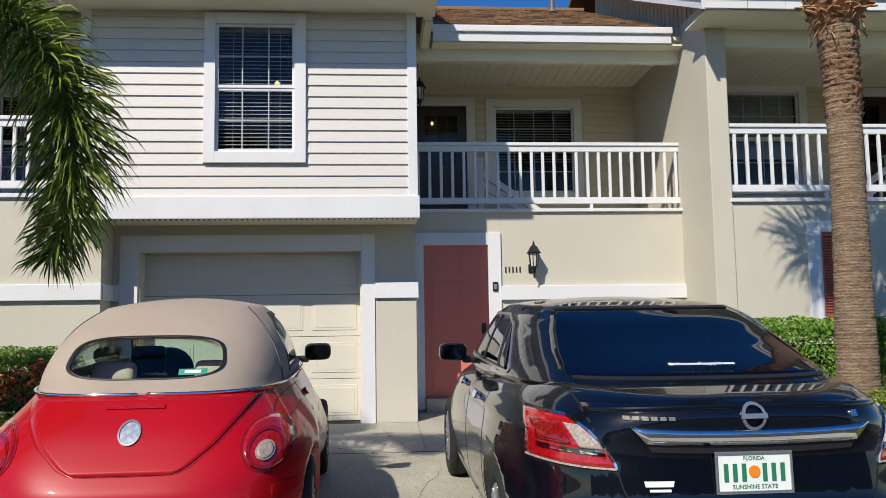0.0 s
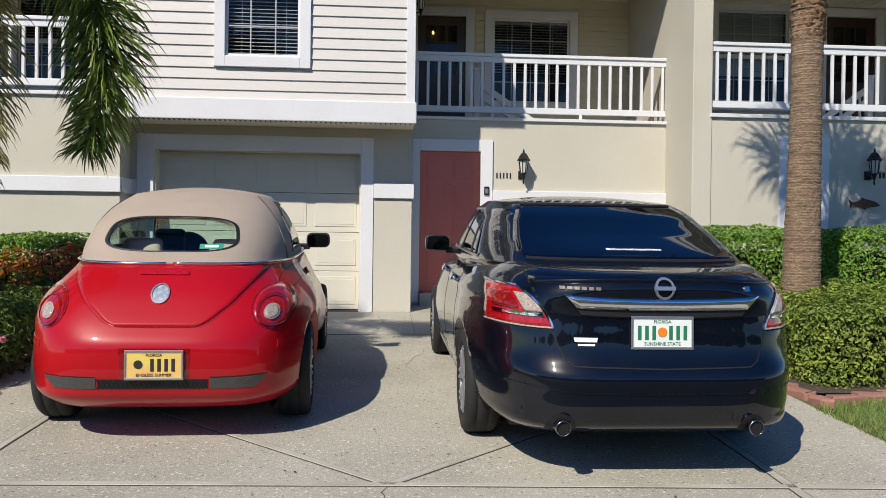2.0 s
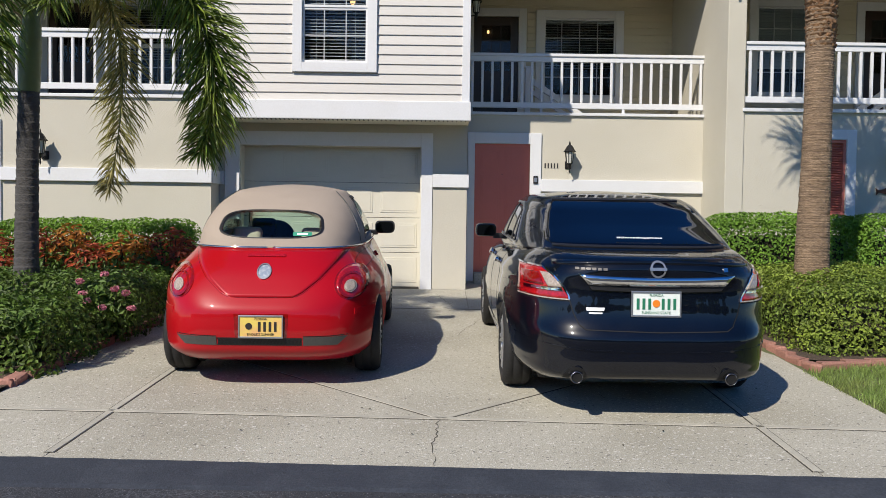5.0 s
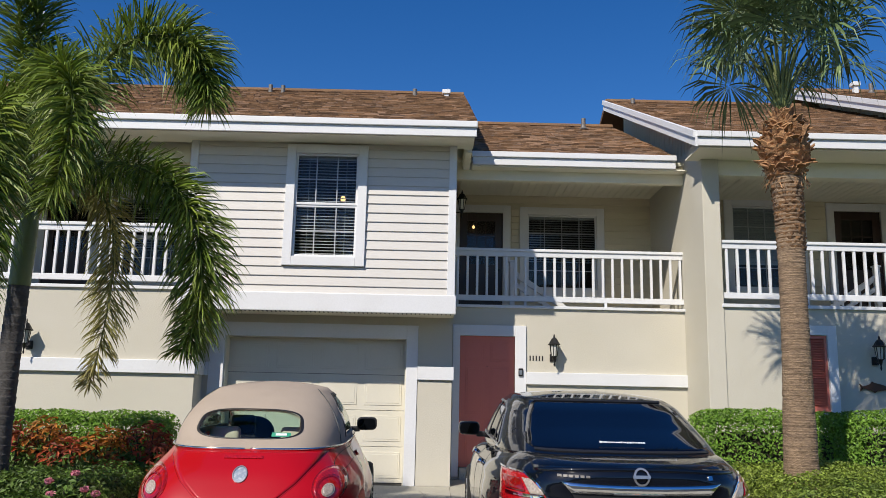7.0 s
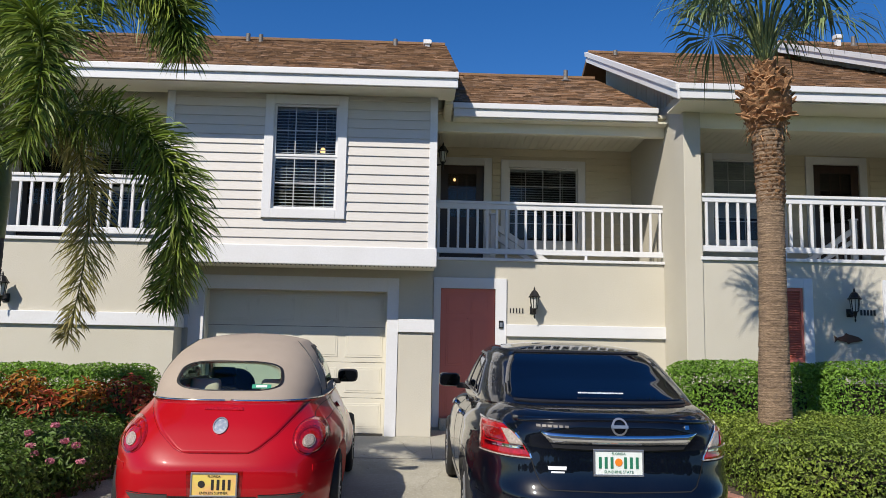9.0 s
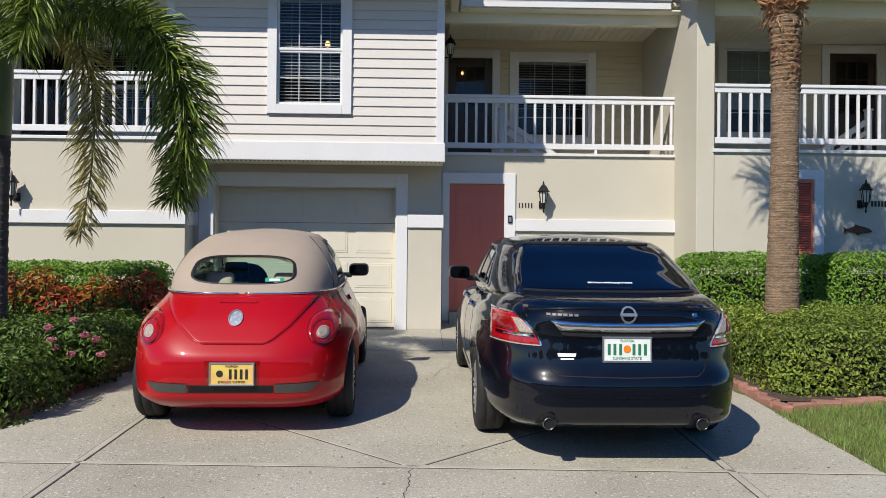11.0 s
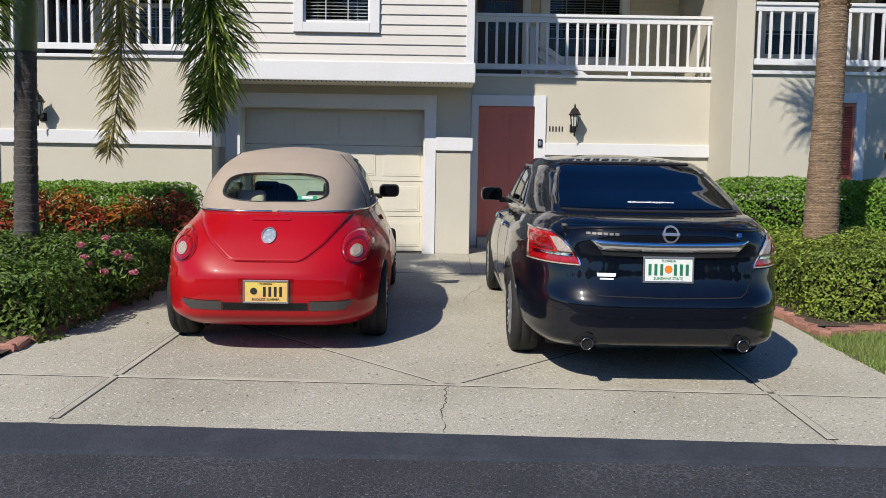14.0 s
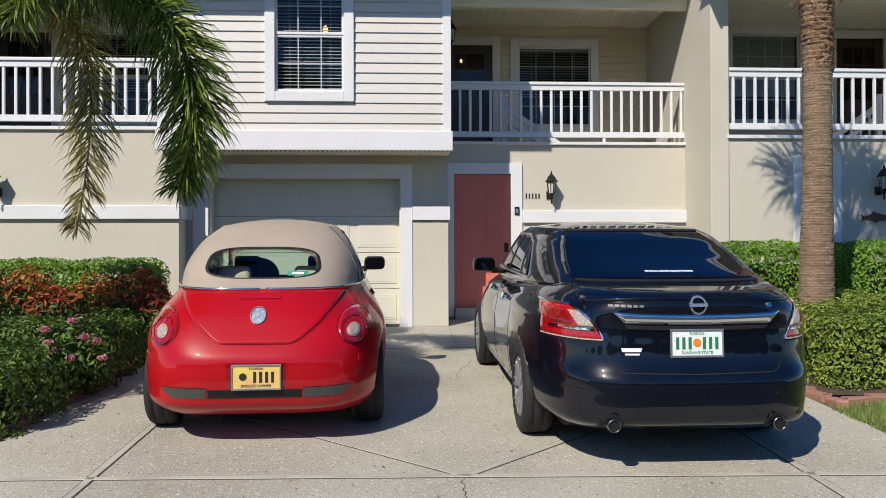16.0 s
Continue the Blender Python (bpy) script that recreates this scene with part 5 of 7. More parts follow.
        # exhaust
        part("exhaust_pipe", lathe([(0.033, 0.12), (0.033, 0.006), (0.036, 0.0), (0.040, 0.01), (0.040, 0.16)], 22, at=pose(s * 0.49 - 0.02, -0.012, 0.300, -90, 0, 0)), DARKCHROME, car, "chrome exhaust tip", smooth=True)
        # black disc and patch paint the darkness of bore and cutout
        part("exhaust_bore", lathe([(0.0325, 0.0), (0.032, 0.005)], 20, at=pose(s * 0.49 - 0.02, 0.0, 0.300, -90, 0, 0)), SEAM, car)
        part("exhaust_cutout", draped(trees, [[(s * 0.49 - 0.02 + 0.075 * math.cos(a) * q, 0.275 + 0.085 * math.sin(a) * q) for a in np.linspace(0, math.pi, 14)] for q in (0.05, 0.5, 1.0)], "y", 0.002, 0.004), SEAM, body)
        part("panel_gap", draped(trees, stripe([(s * 0.548, 0.772), (s * 0.528, 0.70), (s * 0.492, 0.625), (s * 0.45, 0.598), (0.0, 0.588)], 0.006), "y", 0.0015, 0.004), SEAM, body)
        part("panel_gap", draped(trees, stripe([(s * 0.548, 0.772), (s * 0.84, 0.770)], 0.008), "y", 0.0015, 0.004), SEAM, body)
        part("panel_gap", draped(trees, stripe([(s * 0.62, 0.925), (s * 0.645, 1.0), (s * 0.655, 1.06)], 0.009), "y", 0.0015, 0.004), SEAM, body)
    part("boot_lip", draped(trees, stripe([(-0.64, 1.008), (-0.3, 1.026), (0, 1.030), (0.3, 1.026), (0.64, 1.008)], 0.022), "y", 0.012, 0.03), CARBLUE, car, smooth=True)
    strip_b = [[(x, 0.868 + 0.012 * (x / 0.46) ** 2 + dz * (1 - 0.0 * abs(x))) for x in np.linspace(-0.495 + 0.10 * k, 0.495 - 0.10 * k, 30)] for k, dz in ((0, 0.066), (0.3, 0.045), (0.6, 0.010))]
    part("chrome_bar", draped(trees, strip_b, "y", 0.024, 0.03), CHROME, car, "broad chrome bar over the plate", smooth=True)
    # black strip paints the dark reflection in the bar's lower half
    part("chrome_shade", draped(trees, [[(x, z - 0.004) for x, z in row] for row in [[(a, b - 0.002) for a, b in strip_b[2]], [(a * 0.95, b - 0.034) for a, b in strip_b[2]]]], "y", 0.014, 0.02), BLACKPLASTIC, car)
    part("badge", draped(trees, ring(0.0, 0.985, 0.038, 0.050), "y", 0.014, 0.012, True), ALLOY, car, "plain chrome ring badge")
    part("badge_bar", draped(trees, between([-0.054, -0.054], [0.054, 0.054], [0.978, 0.992], 6, 1), "y", 0.018, 0.012), ALLOY, car, "plain chrome bar across the ring")
    for i in range(6):
        part("badge_bar", draped(trees, between([-0.515 + i * 0.034] * 2, [-0.49 + i * 0.034] * 2, [0.975, 0.989], 2, 1), "y", 0.006, 0.006), GREYMETAL, car)
    part("badge_bar", draped(trees, between([0.425, 0.425], [0.455, 0.455], [0.972, 0.994], 2, 1), "y", 0.008, 0.008), CHROME, car, "small plain chrome bar")
    part("decal_bar", draped(trees, between([-0.445, -0.45], [-0.335, -0.33], [0.715, 0.737], 4, 1), "y", 0.003, 0.003), WHITELETTER, car, "plain white decal bar")
    part("decal_bar", draped(trees, between([-0.43, -0.43], [-0.345, -0.345], [0.696, 0.706], 4, 1), "y", 0.003, 0.003), WHITELETTER, car, "thin plain white decal bar")
    part("bumper_step", draped(trees, stripe([(-0.86, 0.50), (-0.4, 0.47), (0, 0.465), (0.4, 0.47), (0.86, 0.50)], 0.010), "y", 0.004, 0.01), CARBLUE, car)
    h = cast(trees, 0.0, 0.765, "y")
    ORANGE = material("orange motif", (0.80, 0.22, 0.02), 0.4)
    PLATEWHITE = material("white plate", (0.74, 0.78, 0.74), 0.4, spot=(0.55, 0.68, 0.58), spot_scale=14, spot_amount=0.4)
    PLATEGREEN = material("green plate ink", (0.015, 0.17, 0.09), 0.5)
    plate(car, -0.005, h[0].y - 0.012, 0.765, -4, PLATEWHITE, PLATEGREEN, ORANGE, ALLOY, "SUNSHINE STATE", {"bars": (-0.117, -0.08, -0.043, 0.043, 0.08, 0.117), "at": 0.0})
    return car


dark_saloon()

# ---- windows, doors and fittings of the house ----
def window(name, x0, x1, z0, z1, y, cols, rows, sashes, label, blind=True, gap=0.045, tilt=25, trim_w=0.15, trim_mat=WHITE, blind_low=None):
    """A white-framed window: surround, sashes with glazing bars, panes and a slatted blind behind."""
    w = thing(name, label, "window", pose(0, y, 0), kind="structure")
    t = trim_w
    part("surround", box(x0 - t, x0, -0.035, 0.02, z0 - t, z1 + t, 0.006), trim_mat, w)
    part("surround", box(x1, x1 + t, -0.035, 0.02, z0 - t, z1 + t, 0.006), trim_mat, w)
    part("surround", box(x0, x1, -0.034, 0.02, z1, z1 + t, 0.006), trim_mat, w)
    part("window_sill", box(x0, x1, -0.036, 0.02, z0 - t, z0, 0.006), trim_mat, w)
    h = (z1 - z0) / sashes
    for k in range(sashes):
        a, b, d = z0 + k * h, z0 + (k + 1) * h, 0.012 * k
        bm = box(x0, x0 + 0.03, 0.02 - d, 0.05 - d, a, b, 0.003)
        box(x1 - 0.03, x1, 0.02 - d, 0.05 - d, a, b, 0.003, bm)
        box(x0 + 0.03, x1 - 0.03, 0.02 - d, 0.05 - d, a, a + 0.035, 0.003, bm)
        box(x0 + 0.03, x1 - 0.03, 0.02 - d, 0.05 - d, b - 0.03, b, 0.003, bm)
        sash = part("sash", bm, WHITE, w)
        for c in range(1, cols):
            x = x0 + (x1 - x0) * c / cols
            part("glazing_bar", box(x - 0.007, x + 0.007, 0.026 - d, 0.044 - d, a + 0.035, b - 0.03), GREYWHITE, sash)
        for r in range(1, rows):
            z = a + (b - a) * r / rows
            part("glazing_bar", box(x0 + 0.03, x1 - 0.03, 0.027 - d, 0.043 - d, z - 0.007, z + 0.007), GREYWHITE, sash)
        pane = part("pane", box(x0 + 0.028, x1 - 0.028, 0.033 - d, 0.037 - d, a + 0.03, b - 0.028), PANE, sash)
        pane.visible_shadow = False
    if blind:
        bm = bmesh.new()
        z = (blind_low or z0) + 0.02
        while z < z1 - 0.06:
            m = Matrix.Translation(((x0 + x1) / 2, 0.12, z)) @ Matrix.Rotation(radians(tilt), 4, "X") @ Matrix.Diagonal((x1 - x0 - 0.04, 0.048, 0.003, 1))
            bmesh.ops.create_cube(bm, size=1, matrix=m)
            z += gap
        b = part("blind", bm, SLAT, w, "white slatted blind")
        tagged(b, kind="stuff")
        part("blind_head", box(x0 + 0.02, x1 - 0.02, 0.09, 0.15, z1 - 0.06, z1 - 0.005, 0.006), SLAT, w)
        for x in (x0 + (x1 - x0) * 0.2, x0 + (x1 - x0) * 0.8):
            part("blind_cord", box(x - 0.003, x + 0.003, 0.115, 0.122, (blind_low or z0) + 0.02, z1 - 0.05), SLAT, w)
    return w


window("window_1", -1.85, -0.955, 3.60, 5.10, BAY, 3, 2, 2, "tall white sash window with slatted blinds in the bay", trim_w=0.13)
window("window_2", 1.84, 3.11, 3.70, 5.07, BACK, 4, 2, 2, "wide shaded balcony window with slatted blinds", trim_w=0.14, blind_low=4.2)
window("window_3", 5.5, 6.7, 3.75, 5.25, BACK - 0.3, 4, 2, 2, "balcony window with pale closed blinds", tilt=70, trim_w=0.14, blind_low=4.2)
window("window_4", -5.6, -4.2, 3.70, 5.15, BACK - 0.3, 4, 2, 2, "shaded balcony window of the left unit", trim_w=0.14, blind_low=4.2)

# lit pendant seen through the bay's glass
pendant = thing("pendant_lamp", "small brass pendant with two warm bulbs in the bay room", "lamp", pose(-1.15, 10.6, 4.72))
part("rod", tube([(0, 0, 0.8), (0, 0, 0.08)], 0.008), GREYMETAL, pendant)
part("arm", tube([(-0.14, 0, 0.06), (0, 0, 0.09), (0.14, 0, 0.06)], 0.008), GREYMETAL, pendant)
for x in (-0.14, 0.14):
    part("bulb", lathe([(0.015, -0.05), (0.035, -0.03), (0.04, 0.0), (0.03, 0.03), (0.012, 0.05)], 14, at=pose(x, 0, 0)), BULB, pendant, "glowing warm bulb", smooth=True)


def panelled(parent, x0, x1, z0, z1, cols, rows, mat, name="panel", m=0.09, gap=0.09, y=0.0):
    """Raised panels on a door leaf; rows are relative heights from below."""
    w = (x1 - x0 - 2 * m - (cols - 1) * gap) / cols
    total = z1 - z0 - 2 * m - (len(rows) - 1) * gap
    z = z0 + m
    for r in rows:
        h = total * r / sum(rows)
        for c in range(cols):
            x = x0 + m + c * (w + gap)
            bm = bmesh.new()
            for inset, d0, d1 in ((0.0, 0.0, -0.007), (0.014, -0.001, -0.0025), (0.030, -0.001, -0.010)):
                box(x + inset, x + w - inset, y + d1, y + 0.004, z + inset, z + h - inset, 0.003, bm, 1)
            part(name, bm, mat, parent)
        z += h + gap


def entry_door(name, x0, x1, z0, z1, y, label):
    d = thing(name, label, "door", pose(0, y, 0), kind="structure")
    leaf = part("leaf", box(x0, x1, 0, 0.045, z0, z1, 0.003), REDDOOR, d)
    panelled(leaf, x0, x1, z0, z1, 2, (0.62, 0.72, 0.30), REDDOOR)
    lock = part("door_handle", box(x1 - 0.095, x1 - 0.035, -0.022, 0.0, z0 + 0.82, z0 + 0.96, 0.012), BLACK, d, "black keypad lock", smooth=True)
    part("knob", lathe([(0.012, 0), (0.014, 0.025), (0.028, 0.035), (0.028, 0.055), (0.015, 0.065)], 16, at=pose(x1 - 0.065, -0.0, z0 + 0.74, 90, 0, 0)), BLACK, d, "black door knob", smooth=True)
    part("spy_hole", lathe([(0.008, 0), (0.007, 0.004)], 10, at=pose((x0 + x1) / 2, 0.0, z0 + 1.52, 90, 0, 0)), BLACK, d)
    return d


entry_door("door_1", 0.585, 1.436, 0.676, 2.664, ENT + 0.03, "coral-red six-panel front door, closed")
entry_door("door_5", -7.138, -6.242, 0.60, 2.658, LFT + 0.03, "coral-red front door of the left unit, closed")
entry_door("door_2", 7.152, 8.048, 0.66, 2.688, RGT + 0.03, "coral-red front door of the next unit, closed")


def balcony_door(name, x0, x1, z0, z1, y, label):
    d = thing(name, label, "door", pose(0, y, 0), kind="structure")
    t = 0.14
    part("surround", box(x0 - t, x0, -0.035, 0.02, z0, z1 + t, 0.006), WHITE, d)
    part("surround", box(x1, x1 + t, -0.035, 0.02, z0, z1 + t, 0.006), WHITE, d)
    part("surround", box(x0, x1, -0.034, 0.02, z1, z1 + t, 0.006), WHITE, d)
    bm = box(x0, x0 + 0.14, 0.02, 0.06, z0, z1, 0.003)
    box(x1 - 0.14, x1, 0.02, 0.06, z0, z1, 0.003, bm)
    box(x0 + 0.14, x1 - 0.14, 0.02, 0.06, z1 - 0.15, z1, 0.003, bm)
    box(x0 + 0.14, x1 - 0.14, 0.02, 0.06, z0, z0 + 1.05, 0.003, bm)
    leaf = part("leaf", bm, BROWNDOOR, d)
    part("pane", box(x0 + 0.14, x1 - 0.14, 0.036, 0.042, z0 + 1.05, z1 - 0.15), PANE, leaf)
    w = x1 - x0 - 0.28
    for c in (1, 2):
        x = x0 + 0.14 + w * c / 3
        part("glazing_bar", box(x - 0.010, x + 0.010, 0.028, 0.052, z0 + 1.05, z1 - 0.15), BROWNDOOR, leaf)
    for r in (1, 2):
        z = z0 + 1.05 + (z1 - z0 - 1.2) * r / 3
        part("glazing_bar", box(x0 + 0.14, x1 - 0.14, 0.029, 0.051, z - 0.010, z + 0.010), BROWNDOOR, leaf)
    part("door_handle", lathe([(0.012, 0), (0.014, 0.025), (0.028, 0.035), (0.028, 0.055), (0.015, 0.065)], 16, at=pose(x1 - 0.07, 0.02, z0 + 0.95, 90, 0, 0)), BLACK, d, smooth=True)
    return d


balcony_door("door_3", 0.60, 1.39, 3.08, 5.09, BACK, "dark brown glazed balcony door, closed")
balcony_door("door_4", 7.35, 8.20, 3.08, 5.20, BACK - 0.3, "dark brown glazed balcony door of the next unit")
balcony_door("door_5", -6.80, -5.95, 3.08, 5.15, BACK - 0.3, "reddish-brown glazed balcony door of the left unit")
lampin = thing("hall_lamp", "small warm lamp glowing behind the balcony door", "lamp", pose(0.86, 13.06, 4.85))
part("bulb", lathe([(0.009, -0.03), (0.020, -0.018), (0.023, 0.0), (0.018, 0.018), (0.008, 0.03)], 14), BULB, lampin, smooth=True)
part("rod", tube([(0, 0.09, 0.08), (0, 0.03, 0.08), (0, 0, 0.05)], 0.006), GREYMETAL, lampin)

# garage door in four sections
gd = thing("door_garage", "closed cream garage door with raised panels", "garage door", pose(0, GAR + 0.20, 0), kind="structure")
for k in range(4):
    z0, z1 = 0.47 + 0.5133 * k, 0.47 + 0.5133 * (k + 1)
    sec = part("section", box(-2.862, -0.205, 0, 0.04, z0 + 0.003, z1 - 0.003, 0.004), CREAM, gd)
    panelled(sec, -2.862, -0.205, z0, z1, 4, (1,), CREAM, m=0.075, gap=0.11)
part("threshold", box(-2.862, -0.205, -0.01, 0.05, 0.44, 0.482), BLACKPLASTIC, gd)
for x0, x1 in ((-2.852, -2.832), (-0.235, -0.215)):
    trim("trim_stop", box(x0, x1, GAR, GAR + 0.199, 0.46, 2.521), "cream door stop", CREAM)

# house numbers as plain bars, doorbell
numbers = thing("house_number", "row of small dark plain bars by the door", "sign")
for i in range(5):
    part("number_bar", box(1.662 + i * 0.048, 1.681 + i * 0.048, ENT - 0.008, ENT, 2.298, 2.376, 0.002), LETTER, numbers)
numbers_r = thing("house_number", "row of small dark plain bars beside the lantern", "sign")
for i in range(5):
    part("number_bar", box(6.66 + i * 0.049, 6.69 + i * 0.049, RGT - 0.008, RGT, 2.31, 2.39, 0.002), LETTER, numbers_r)
for x, y in ((1.524, ENT - 0.03), (7.06, RGT - 0.03)):
    bell = thing("doorbell", "small black and white doorbell on the door trim", "doorbell", pose(x, y, 2.115))
    part("case", box(-0.035, 0.035, -0.022, 0.0, -0.06, 0.06, 0.008), BLACK, bell)
    part("button", box(-0.022, 0.022, -0.026, -0.02, -0.04, 0.03, 0.006), ALLOY, bell)


def lantern(at, label):
    """A coach lantern on a curled bracket; its wall plate lies at y = 0."""
    l = thing("wall_lantern", label, "lantern", at, group="coach lanterns")
    part("wall_plate", box(-0.05, 0.05, -0.02, 0.0, -0.19, -0.07, 0.01), BLACK, l)
    part("bracket", tube([(0, 0, -0.13), (0, -0.07, -0.17), (0, -0.14, -0.16), (0, -0.16, -0.11)], 0.012, 10), BLACK, l, smooth=True)
    m = pose(0, -0.16, 0, 0, 0, 22.5)
    part("tail", lathe([(0.004, -0.27), (0.014, -0.24), (0.008, -0.21), (0.02, -0.17), (0.03, -0.13), (0.05, -0.115)], 16, at=m), BLACK, l, smooth=True)
    part("glass", lathe([(0.045, -0.11), (0.066, 0.06), (0.062, 0.065)], 8, at=m), FROST, l, "frosted lantern glass")
    for k in range(8):
        a = radians(22.5 + 45 * k)
        part("glass_bar", bar((0.048 * math.cos(a), -0.16 + 0.048 * math.sin(a), -0.112), (0.069 * math.cos(a), -0.16 + 0.069 * math.sin(a), 0.065), 0.009), BLACK, l)
    part("roof", lathe([(0.095, 0.058), (0.098, 0.068), (0.080, 0.085), (0.062, 0.12), (0.04, 0.155), (0.022, 0.165), (0.014, 0.18), (0.016, 0.19), (0.004, 0.225)], 8, at=m), BLACK, l)
    return l


first = lantern(pose(2.024, ENT, 2.479), "black coach lantern with frosted glass on the stucco wall")
copy_thing(first, pose(6.50, RGT, 2.47))
copy_thing(first, pose(-5.47, LFT, 2.43))
copy_thing(first, pose(0.44, 11.75, 4.98, 0, 0, 90))
copy_thing(first, pose(8.9, 11.6, 5.0, 0, 0, -90))

# carved wooden fish on the wall
WOODFISH = material("brown carved wood", (0.10, 0.035, 0.014), 0.5, spot=(0.05, 0.02, 0.01), spot_scale=8, spot_amount=0.6)
fish = thing("fish_plaque", "small brown carved wooden fish on the wall", "plaque", pose(6.46, RGT - 0.001, 1.965))
up = [(-0.21, 0.05), (-0.17, 0.012), (-0.10, 0.03), (-0.05, 0.055), (-0.03, 0.085), (0.01, 0.06), (0.08, 0.05), (0.15, 0.03), (0.20, -0.005), (0.21, -0.025), (0.15, -0.035), (0.08, -0.045), (0.03, -0.05), (0.0, -0.075), (-0.02, -0.048), (-0.10, -0.03), (-0.17, -0.012), (-0.20, -0.055), (-0.195, 0.0)]
part("body", prism(up, 0.025, pose(0, 0, 0, 90, 0, 0), bevel=0.004), WOODFISH, fish)

# louvred red shutter
sh = thing("shutter", "narrow coral louvred shutter in white trim", "shutter", pose(0, RGT, 0), kind="structure")
bm = box(5.46, 5.495, 0, 0.04, 1.6, 2.688, 0.003)
box(5.785, 5.82, 0, 0.04, 1.6, 2.688, 0.003, bm)
box(5.495, 5.785, 0, 0.04, 2.64, 2.688, 0.003, bm)
box(5.495, 5.785, 0, 0.04, 1.6, 1.66, 0.003, bm)
part("stile", bm, REDDOOR, sh)
part("backing", box(5.46, 5.82, 0.05, 0.06, 1.6, 2.69), REDDOOR, sh)
lm = bpy.data.meshes.new("slat")
bm = bmesh.new()
bmesh.ops.create_cube(bm, size=1, matrix=Matrix.Rotation(radians(38), 4, "X") @ Matrix.Diagonal((0.29, 0.042, 0.007, 1)))
bm.to_mesh(lm)
bm.free()
lm.materials.append(REDDOOR)
for k in range(28):
    link("slat", lm, None, sh, at=pose(5.64, 0.022, 1.68 + k * 0.0345))


def railing(x0, x1, y, z_top, z_low, spacing, label, feet=()):
    r = thing("railing", label, "railing", group="balcony railings")
    part("top_rail", box(x0, x1, y - 0.05, y + 0.04, z_top - 0.045, z_top, 0.008), WHITE, r)
    part("upper_rail", box(x0, x1, y - 0.028, y + 0.018, z_top - 0.125, z_top - 0.045, 0.006), WHITE, r)
    part("bottom_rail", box(x0, x1, y - 0.028, y + 0.018, z_low, z_low + 0.085, 0.006), WHITE, r)
    n = int((x1 - x0 - 0.06) / spacing)
    me = bpy.data.meshes.new("baluster")
    bm = box(-0.019, 0.019, -0.019, 0.019, z_low + 0.085, z_top - 0.125, 0.004, segments=1)
    bm.to_mesh(me)
    bm.free()
    me.materials.append(WHITE)
    for i in range(n + 1):
        link("baluster", me, None, r, at=pose(x0 + 0.07 + i * spacing, y - 0.004, 0))
    for x in feet:
        part("foot", box(x - 0.02, x + 0.02, y - 0.025, y + 0.015, z_low - 0.10, z_low, 0.003), WHITE, r)
    return r


railing(0.46, 4.138, ENT + 0.06, 4.063, 3.226, 0.1535, "white painted balcony railing over the entry wall", (1.6, 2.87))
railing(4.37, 8.9, RGT + 0.04, 4.065, 3.205, 0.157, "white painted balcony railing of the next unit", (5.6, 7.1))
railing(-8.0, -3.37, LFT + 0.04, 4.075, 3.235, 0.157, "white painted balcony railing behind the arching palm fronds", (-5.6,))

# stair rails inside the balconies
for dx, dy, lab in ((0.0, 0.0, "white stair handrail inside the balcony"), (5.95, -0.3, "white stair handrail inside the next balcony")):
    st = thing("stair_rail", lab, "railing", pose(dx, dy, 0))
    sg = 1 if dx == 0 else -1
    ox = 1.48 if dx == 0 else 1.62
    part("newel", box(ox - 0.045, ox + 0.045, 11.95, 12.04, 3.08, 4.02, 0.006), WHITE, st)
    part("newel_cap", box(ox - 0.06, ox + 0.06, 11.935, 12.055, 4.02, 4.05, 0.006), WHITE, st)
    part("hand_rail", bar((ox, 12.0, 3.86), (ox + sg * 1.3, 12.0, 2.98), 0.05, 0.09), WHITE, st)
    part("low_rail", bar((ox, 12.0, 3.68), (ox + sg * 1.1, 12.0, 2.95), 0.05, 0.07), WHITE, st)
    if dx:
        for k in range(1, 7):
            part("baluster", box(ox - 0.15 * k - 0.016, ox - 0.15 * k + 0.016, 11.985, 12.015, 3.0, 3.84 - 0.1 * k), WHITE, st)

# roof vents
def vent(x, y, z, kind):
    v = thing("roof_vent", "small grey plumbing vent on the shingles" if kind else "white square roof vent on the ridge", "vent", pose(x, y, z), group="roof vents")
    if kind:
        part("pipe", lathe([(0.045, -0.4), (0.045, 0.16), (0.036, 0.16), (0.036, 0.08)], 14), GREYMETAL, v)
        part("flashing", lathe([(0.12, -0.09), (0.06, -0.04), (0.05, 0.0)], 14), GREYMETAL, v)
    else:
        part("pipe", box(-0.05, 0.05, -0.05, 0.05, -0.4, 0.05, 0.008), WHITE, v)
        part("cap", box(-0.085, 0.085, -0.085, 0.085, 0.05, 0.14, 0.012), WHITE, v)


for x, y, z, k in ((-3.377, 14.6, 7.98, 1), (-3.115, 14.6, 7.97, 1), (-0.347, 14.6, 7.96, 1), (0.318, 14.6, 7.97, 0), (4.342, 15.0, 8.02, 1), (3.2, 14.6, 7.40, 1), (9.35, 15.3, 8.66, 0), (9.7, 15.3, 8.62, 1)):
    vent(x, y, z, k)

mast = thing("mast", "thin pale mast standing up behind the roof", "mast", pose(-8.45, 14.9, 7.6))
part("pole", tube([(0, 0, 0), (0, 0, 1.4), (0, 0, 4.6)], [0.022, 0.02, 0.014], 8), WHITE, mast, smooth=True)

# ---- plants ----
def leaf_material(name, base, other, amount=0.6, isl=0.35, sheer=0.25, rough=0.6):
    return material(name, base, rough, spot=other, spot_scale=2.2, spot_amount=amount, island=isl, sheer=sheer)


